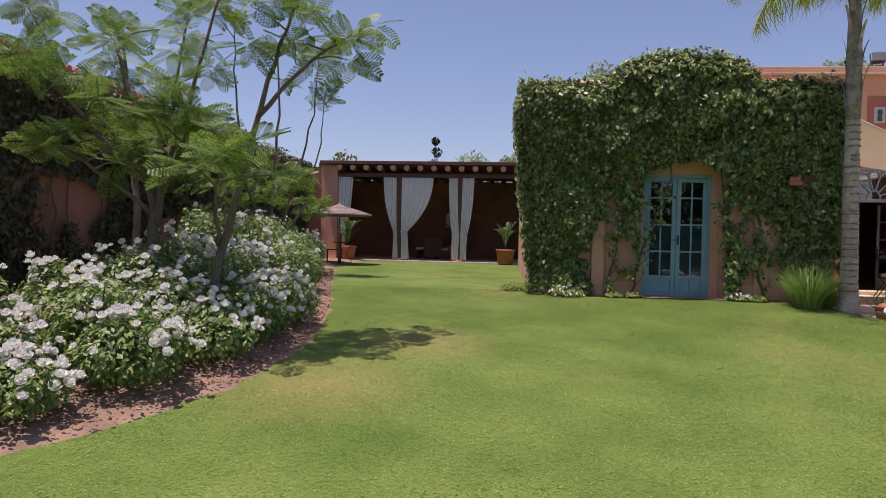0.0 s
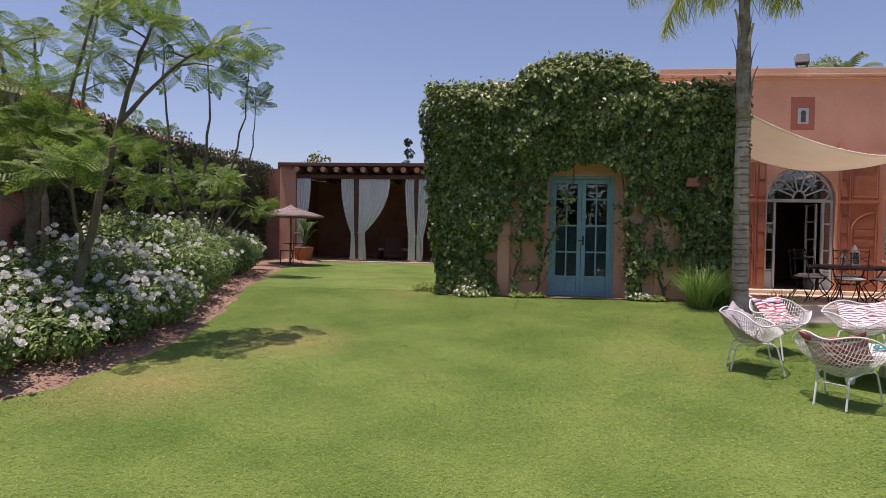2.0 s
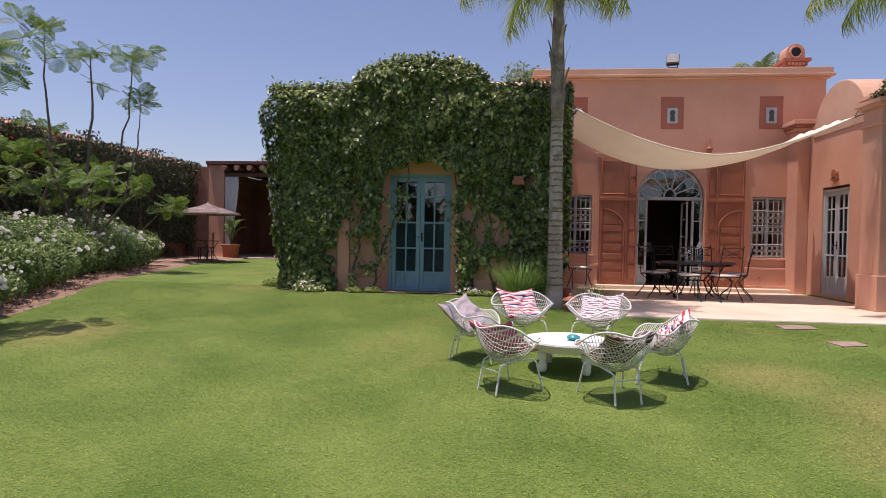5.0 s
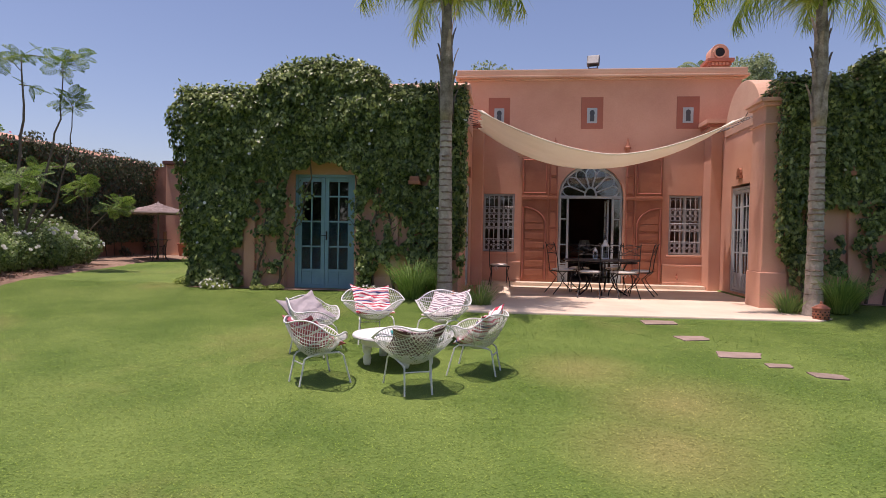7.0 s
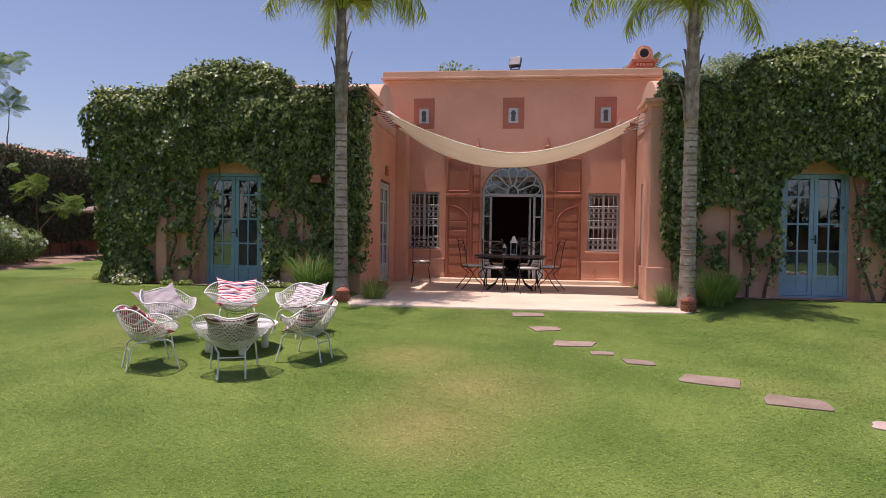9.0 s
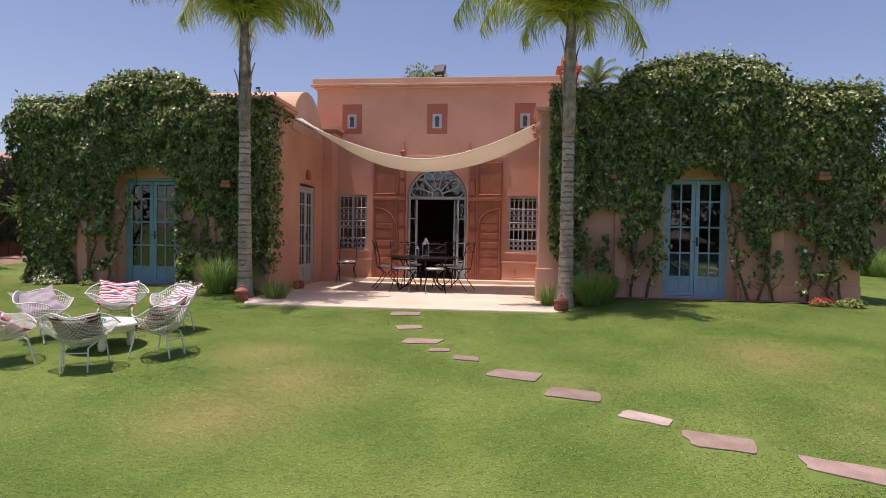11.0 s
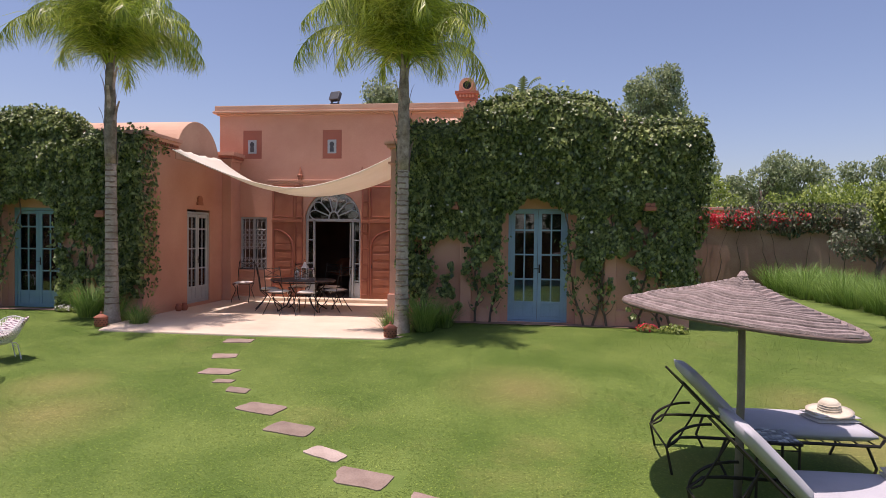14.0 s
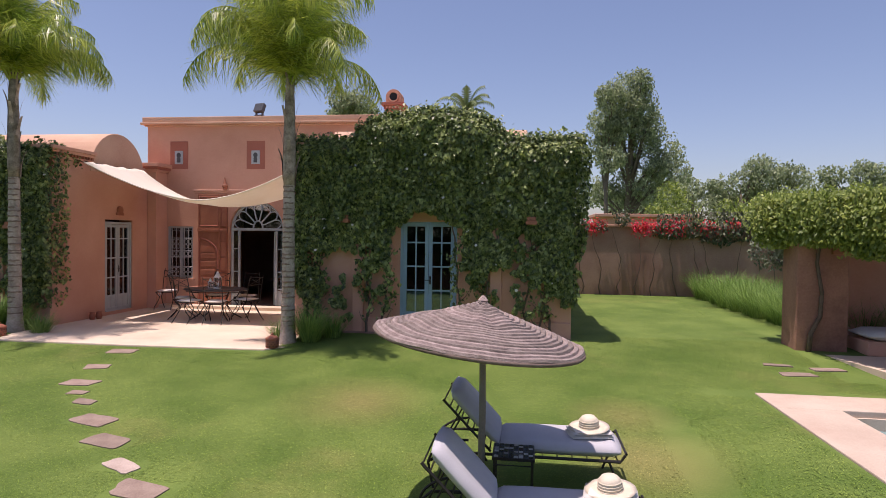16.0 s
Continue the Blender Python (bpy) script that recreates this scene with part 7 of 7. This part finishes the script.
# ---- woven parasols ----
def parasol(x, y, tip, r, rim_drop, tilt, label):
    z = float(ground_z(x, y))
    t = thing("parasol", label, "parasol", pose(x, y, z), "woven parasols")
    h = tip - z
    part("pole", Geo().tube([(0, 0, 0), (0.01, 0, h * 0.5), (0.0, 0, h - 0.06)], [0.032, 0.030, 0.026], 10), M["pole_wood"], t, smooth=True)
    tm = pose(0, 0, h, 0, tilt, 0)
    cn = part("canopy", Geo().lathe([(0.02, -0.05), (r * 0.5, -rim_drop * 0.56 - 0.03), (r * 0.985, -rim_drop - 0.02), (r * 0.99, -rim_drop - 0.005), (r * 0.5, -rim_drop * 0.56 - 0.012), (0.02, -0.02)][::-1], 40).moved(tm), M["rattan_dark"], t, "grey-brown woven canopy of coiled palm bands")
    coils = 19
    for k in range(coils):
        f = (k + 0.6) / coils
        pts = []
        for j in range(56):
            a = math.tau * j / 56
            w = 1 + 0.006 * math.sin(5 * a + k) + 0.022 * noise.noise(Vector((math.cos(a) * 2, math.sin(a) * 2, k * 0.3)))
            zz = -rim_drop * f ** 0.85 + 0.024 * noise.noise(Vector((math.cos(a) * 2.5, math.sin(a) * 2.5, k * 0.15 + 9)))
            pts.append((r * f * w * math.cos(a), r * f * w * math.sin(a), zz))
        g = Geo().tube(pts, r / coils * 0.56, 7, True)
        part("coil", g.moved(tm), M["rattan"], cn)
    part("rim", Geo().tube([(r * math.cos(a), r * math.sin(a), -rim_drop - 0.012) for a in np.linspace(0, math.tau, 45)[:-1]], 0.017, 6, True).moved(pose(0, 0, h, 0, tilt, 0)), M["rattan_dark"], cn, smooth=True)
    for k in range(8):
        a = math.tau * k / 8
        part("rib", Geo().tube([(0.03 * math.cos(a), 0.03 * math.sin(a), -0.06), (r * 0.96 * math.cos(a), r * 0.96 * math.sin(a), -rim_drop - 0.03)], 0.008, 5).moved(pose(0, 0, h, 0, tilt, 0)), M["pole_wood"], t)
    part("tuft", Geo().lathe([(0.03, -0.01), (0.045, 0.02), (0.015, 0.06)], 8).moved(pose(0, 0, h)), M["rattan"], t)


parasol(14.65, 4.78, 1.91, 0.89, 0.30, 6.5, "low woven palm parasol on a wooden pole between loungers")
parasol(-5.25, 19.1, 2.52, 1.0, 0.33, 0, "low woven palm parasol at the end of the lawn")

mt = thing("side_table", "small square mosaic-topped iron side table", "table", pose(14.93, 4.88, float(ground_z(14.9, 4.88))))
part("tabletop", Geo().box(-0.18, 0.18, -0.18, 0.18, 0.46, 0.485), M["iron"], mt, bevel=0.004)
rr = random.Random(6)
for i in range(8):
    for j in range(8):
        x0, y0 = -0.168 + i * 0.042, -0.168 + j * 0.042
        part("tile", Geo().box(x0 + 0.003, x0 + 0.039, y0 + 0.003, y0 + 0.039, 0.485, 0.489 + rr.random() * 0.002), M["tile_dark"] if rr.random() < 0.7 else M["tile_pale"], mt)
for a in (-1, 1):
    for b in (-1, 1):
        part("leg", Geo().tube([(a * 0.16, b * 0.16, 0), (a * 0.16, b * 0.16, 0.46)], 0.011, 6), M["iron"], mt)
part("apron", Geo().tube([(-0.16, -0.17, 0.42), (0.16, -0.17, 0.42), (0.16, 0.17, 0.42), (-0.16, 0.17, 0.42)], 0.008, 5, True), M["iron"], mt)

# ---- pergola things ----
def potted_plant(x, y, z, seed, label):
    rnd = random.Random(seed)
    t = thing("potted_plant", label, "potted plant", pose(x, y, z), "potted plants at the pergola")
    part("pot", Geo().lathe([(0.20, 0), (0.26, 0.06), (0.30, 0.45), (0.33, 0.47), (0.33, 0.54), (0.29, 0.54), (0.27, 0.48)], 22), M["pot"], t, smooth=True)
    part("soil", Geo().lathe([(0.27, 0.44), (0.27, 0.49)], 18), M["soil"], t)
    for k in range(8):
        a = k * 2.4 + rnd.random()
        L, w = rnd.uniform(0.9, 1.5), 0.11
        out = rnd.uniform(0.25, 0.6)
        pts = [Vector((math.cos(a) * out * (f ** 1.6), math.sin(a) * out * (f ** 1.6), 0.48 + L * (f - 0.14 * f * f))) for f in np.linspace(0, 1, 9)]
        g = Geo().tube(pts[:7], 0.014, 5)
        st = part("stem", g, M["banana"], t)
        side = Vector((-math.sin(a), math.cos(a), 0))

        def blade(u, v, pts=pts, side=side, w=w):
            f = 4 + v * 4
            i = min(int(f), 7)
            p = pts[i].lerp(pts[i + 1], f - i) if i < 8 else pts[8]
            ww = w * math.sin(math.pi * (0.06 + 0.92 * v)) ** 0.7
            return p + side * (2 * u - 1) * ww + Vector((0, 0, -0.25 * v * v + 0.25 * abs(2 * u - 1) * ww))
        part("blade", Geo().grid(blade, 4, 10), M["banana"], st, smooth=True)


potted_plant(-5.62, 21.55, float(ground_z(-5.6, 21.55)), 1, "broad-leaved plant in a red clay pot by the pergola")
potted_plant(-0.05, 21.7, float(ground_z(0, 21.7)), 2, "broad-leaved plant in a red clay pot at a pergola post")
potted_plant(-1.95, 24.0, 0.72, 5, "leafy plant in a clay pot inside the pergola")
bn = thing("bench", "low dark bench with a pale fringed runner in the pergola", "bench", pose(-2.9, 25.0, 0.72))
part("seat", Geo().box(-0.75, 0.75, -0.3, 0.3, 0.36, 0.42), M["wood_dark"], bn, bevel=0.01)
for a in (-0.68, 0.68):
    part("leg", Geo().box(a - 0.05, a + 0.05, -0.26, 0.26, 0, 0.36), M["wood_dark"], bn, bevel=0.01)
part("runner", Geo().box(-0.7, 0.7, -0.312, 0.2, 0.424, 0.436).box(-0.7, 0.7, -0.316, -0.306, 0.34, 0.436), M["linen"], bn)
wl = tagged(part("wall_lantern", Geo().prism([(-2.62, 2.02), (-2.18, 2.02), (-2.18, 2.45)] + [(-2.4 + 0.22 * math.cos(a), 2.45 + 0.22 * math.sin(a)) for a in np.linspace(0, math.pi, 9)] + [(-2.62, 2.45)], "y", 26.55, 26.69), M["linen"], bevel=0.02), "pale arched lantern niche on the pergola's rear wall", "wall lamp")
rc = thing("armchair", "dark armchair with a red cushion in the pergola's shade", "armchair", pose(-2.95, 24.1, 0.72, 0, 0, 200))
part("seat", Geo().box(-0.35, 0.35, -0.35, 0.35, 0.12, 0.36), M["wood_dark"], rc, bevel=0.02)
part("backrest", Geo().box(-0.35, 0.35, 0.28, 0.38, 0.36, 0.85), M["wood_dark"], rc, bevel=0.02)
for a in (-0.3, 0.3):
    part("leg", Geo().box(a - 0.03, a + 0.03, -0.33, -0.27, 0, 0.12), M["wood_dark"], rc)
    part("leg", Geo().box(a - 0.03, a + 0.03, 0.27, 0.33, 0, 0.12), M["wood_dark"], rc)
part("cushion", Geo().pad(-0.28, 0.28, -0.25, 0.25, -0.07, 0.07, 8, 0.4).moved(pose(0, 0.18, 0.62, 72)), M["red_cloth"], rc, "red cushion", smooth=True)
gc = thing("garden_chair", "dark iron chair in the shade under the far parasol", "chair", pose(-5.55, 19.6, float(ground_z(-5.5, 19.6)), 0, 0, -70))
part("seat", Geo().box(-0.22, 0.22, -0.22, 0.22, 0.43, 0.46), M["wood_dark"], gc, bevel=0.01)
part("backrest", Geo().box(-0.22, 0.22, 0.2, 0.23, 0.5, 0.95), M["wood_red"], gc, bevel=0.01)
for a in (-0.2, 0.2):
    for b in (-0.2, 0.2):
        part("leg", Geo().tube([(a, b, 0), (a, b, 0.44)], 0.014, 6), M["iron"], gc)
    part("back_post", Geo().tube([(a, 0.215, 0.44), (a, 0.22, 0.95)], 0.012, 6), M["iron"], gc)
gt = thing("garden_table", "small round iron table under the far parasol", "table", pose(-5.0, 18.75, float(ground_z(-5, 18.7))))
part("tabletop", Geo().lathe([(0.34, 0.68), (0.35, 0.69), (0.34, 0.70)], 24), M["iron"], gt)
for a in (0.3, 2.4, 4.5):
    part("leg", Geo().tube([(0.3 * math.cos(a), 0.3 * math.sin(a), 0), (0.08 * math.cos(a), 0.08 * math.sin(a), 0.35), (0.26 * math.cos(a), 0.26 * math.sin(a), 0.68)], 0.012, 5), M["iron"], gt)

# ---- creeper-covered pavilion by the pool ----
pv = thing("pavilion", "terracotta garden pavilion hooded with bright creeper", "pavilion", pose(21, 10.2, 0.5))


def PV(name, g, m, label="", **kw):
    return part(name, g, M[m], pv, label, world=True, **kw)


PV("pillar", Geo().box(19.62, 20.45, 10.75, 11.35, 0.3, 2.75), "wall_old", "plastered pillar with a vine stem", bevel=0.02)
PV("pillar", Geo().box(20.75, 21.25, 8.75, 9.25, 0.3, 2.75), "wall_old", "plastered pillar", bevel=0.02)
PV("cap", Geo().box(20.15, 20.5, 10.68, 10.75, 2.25, 2.42), "wood_red", "carved capital", bevel=0.01)
PV("wall", Geo().box(20.45, 24.0, 11.9, 12.2, 0.3, 2.75).box(24.0, 24.3, 8.5, 12.2, 0.3, 2.75), "plaster", "sunlit rear walls")
PV("roof", Geo().prism([(19.5, 11.45), (20.7, 8.7), (24.3, 8.7), (24.3, 12.2), (19.5, 12.2)], "z", 2.75, 2.95), "wood_dark", "dark flat roof")
PV("floor", Geo().prism([(19.9, 10.9), (20.3, 8.9), (24.0, 8.6), (24.0, 11.9), (20.4, 11.9)], "z", 0.35, 0.58), "terrace", "paved floor")
PV("vine_stem", Geo().tube([(19.8, 10.70, 0.52), (19.83, 10.68, 0.9), (19.98, 10.7, 1.2), (20.0, 10.7, 1.6), (19.9, 10.68, 2.1), (19.95, 10.68, 2.6)], [0.045, 0.04, 0.038, 0.032, 0.03, 0.025], 7), "ivy_stem", "twisted vine stem", smooth=True)
k = 36000
ex = RNG.uniform(0, 1, k)
side = RNG.uniform(0, 1, k)
sx, sy = 19.35 + 1.25 * ex, 11.55 - 2.95 * ex
px = np.where(side < 0.72, sx + RNG.normal(0, 0.10, k) + 0.0, sx + RNG.uniform(0, 3, k))
py = sy + RNG.normal(0, 0.16, k)
lowz = 2.42 + 0.55 * np.array([noise.noise(Vector((a * 4, 0, 2))) for a in ex]) - 0.55 * (ex > 0.78) * RNG.uniform(0, 1, k) ** 2
pz = np.where(side < 0.72, lowz + (3.26 - lowz) * RNG.uniform(0, 1, k), 3.2 + RNG.normal(0, 0.07, k) + 0.05 * np.sin(px * 3))
px = np.where(side < 0.72, px - 0.12 * np.sin((pz - 2.5) * 4), px)
tagged(scatter("creeper", QUAD_V, QUAD_F, leaf_frames(np.stack([px, py, pz], 1), np.where((side < 0.72)[:, None], (-0.8, -0.5, 0.5), (0, 0, 1.0)), 0.65, 0.075), M["hedge_leaf"], pv), "bright green creeper hood", kind="stuff")
k = 6500
tx = RNG.uniform(0, 1, k)
tagged(scatter("creeper", QUAD_V, QUAD_F, leaf_frames(np.stack([20.66 + 0.3 * tx + RNG.normal(0, 0.14, k), 8.74 + RNG.normal(0, 0.16, k), 0.8 + 1.95 * RNG.uniform(0, 1, k) ** 0.55], 1), np.tile((-0.6, -0.8, 0.4), (k, 1)), 0.5, 0.09), M["rose_leaf"], pv), "creeper round the pillar", kind="stuff")
os_ = thing("outdoor_sofa", "white cushioned low sofa inside the pavilion", "sofa", pose(21.6, 10.9, 0.58))
part("base", Geo().box(-0.95, 0.95, -0.4, 0.4, 0, 0.24), M["plaster"], os_, bevel=0.02)
part("seat", Geo().pad(-0.95, 0.95, -0.42, 0.38, 0.235, 0.42, 10, 0.2), M["linen"], os_, smooth=True)

# low plants along the villa's foot
def ground_plant(x, y, r, flower, label):
    z = float(ground_z(x, y))
    t = thing("low_plant", label, "plant", pose(x, y, z), "plants at the villa's foot")
    n = 420
    u = RNG.normal(0, 1, (n, 3))
    u /= np.linalg.norm(u, axis=1, keepdims=True)
    u[:, 2] = np.abs(u[:, 2])
    tagged(scatter("foliage", QUAD_V, QUAD_F, leaf_frames(u * RNG.uniform(0.5, 1, n)[:, None] * np.array([r, r * 0.6, r * 0.5]) + np.array([0, 0, 0.02]), u + np.array([0, 0, 0.6]), 0.4, 0.05), M["hedge_leaf"], t, world=False), kind="stuff")
    if flower:
        n = 90
        u = RNG.normal(0, 1, (n, 3))
        u /= np.linalg.norm(u, axis=1, keepdims=True)
        u[:, 2] = np.abs(u[:, 2])
        tagged(scatter("petal", QUAD_V, QUAD_F, leaf_frames(u * np.array([r, r * 0.6, r * 0.55]) + np.array([0, 0, 0.03]), u + np.array([0, 0, 0.6]), 0.4, 0.045), M[flower], t, world=False), kind="stuff")


for x, y, r, f, l in ((0.95, 10.72, 0.30, "petal", "low pale-flowered plant at the wall's foot"), (1.75, 10.75, 0.16, "", "low green plant at the wall's foot"), (2.05, 10.8, 0.18, "", "low green plant at the wall's foot"),
                      (3.75, 10.78, 0.22, "petal", "low pale-flowered plant at the wall's foot"), (4.05, 10.78, 0.18, "", "low green plant at the wall's foot"), (0.1, 11.3, 0.3, "", "low green plant at the wall's foot"),
                      (15.05, 10.6, 0.2, "red_petal", "red-flowered bedding plant at the wall's foot"), (15.5, 10.55, 0.28, "", "low green plant at the wall's foot")):
    ground_plant(x, y, r, f, l)
for x0, x1 in ((0.4, 5.0), (11.0, 15.8)):
    tagged(part("planting_strip", Geo().grid(lambda u, v: (x0 + u * (x1 - x0), 10.78 + v * 0.22 - 0.06 * (v < 0.5) * noise.noise(Vector((u * 14, x0, 0))), float(ground_z(3, 10.8 + v * 0.2)) + 0.016 + 0.01 * noise.noise(Vector((u * 30, v, 0)))), 60, 3), M["soil"], smooth=True), "narrow strip of bare soil along the wall", "soil", kind="structure")

# small clay lamps fixed among the ivy
for x, z in ((4.55, 2.55), (11.6, 2.75), (15.1, 2.75)):
    H("wall_light", Geo().box(x - 0.1, x + 0.1, FY - 0.3, FY, z - 0.05, z + 0.02).box(x - 0.08, x + 0.08, FY - 0.28, FY, z + 0.02, z + 0.09), "wood_red", "small clay wall lamp among the ivy", bevel=0.01)

# ---- unseen wall and trees added behind the walk, to darken the door panes' reflections ----
tagged(part("garden_wall_south", Geo().box(-9, 34, -14.35, -14, -0.9, 2.4), M["wall_old"]), "unseen terracotta wall added behind the walk for the panes to reflect", "wall", kind="structure")
for k, x in enumerate((-6, -1.5, 3, 7.5, 12, 16.5, 21)):
    leafy_tree(x, -12.3, -0.6, 6.5, cloud(0, 3.6, 2.2, 2.2, 11, 300 + k, 1.2), M["pine"], 0.34, 4200, "unseen dark green tree added behind the walk for the panes to reflect", trunk=0.15)


# ---- turf ----
def turf():
    n = 850000
    # denser toward the walk, thin toward the house
    y = 2.0 + 9.4 * RNG.uniform(0, 1, n) ** 1.4
    x = RNG.uniform(-4.5, 20.0, n)
    far = 170000
    x = np.concatenate([x, RNG.uniform(-4.5, 20.0, far)])
    y = np.concatenate([y, RNG.uniform(8, 20, far)])
    ok = (x > bed_edge(y) - 0.04) & ~((x > 5.4) & (x < 10.75) & (y > 9.3)) & ~((x > 0.35) & (x < 15.9) & (y > 10.85)) & ~((x > 18.05) & (y < 8.3)) & ~((x > 19.6) & (y > 9))
    for sx, sy, a, b, _ in STONES:
        ok &= ~((np.abs(x - sx) < a) & (np.abs(y - sy) < b))
    x, y = x[ok], y[ok]
    k = len(x)
    z = ground_z(x, y) + 0.002
    az = RNG.uniform(0, math.tau, k)
    h = RNG.uniform(0.002, 0.006, k)
    w = RNG.uniform(0.0020, 0.0042, k) * (1 + 0.14 * np.clip(y - 3, 0, 12))
    bend = RNG.uniform(0.010, 0.030, k)
    lx, ly = np.cos(az) * bend, np.sin(az) * bend
    turn = az + math.pi / 2 + RNG.normal(0, 0.35, k)
    c, s = np.cos(turn) * w, np.sin(turn) * w
    v = np.empty((k, 3, 3), np.float32)
    v[:, 0] = np.stack([x - c, y - s, z], 1)
    v[:, 1] = np.stack([x + c, y + s, z], 1)
    v[:, 2] = np.stack([x + lx, y + ly, z + h], 1)
    me = bpy.data.meshes.new("grass")
    me.vertices.add(k * 3)
    me.vertices.foreach_set("co", v.ravel())
    me.loops.add(k * 3)
    me.loops.foreach_set("vertex_index", np.arange(k * 3, dtype=np.int32))
    me.polygons.add(k)
    me.polygons.foreach_set("loop_start", np.arange(0, k * 3, 3, dtype=np.int32))
    me.update(calc_edges=True)
    tagged(link_mesh("grass", me, M["blade"]), "short mown lawn grass with dry patches", "grass", kind="stuff")


turf()
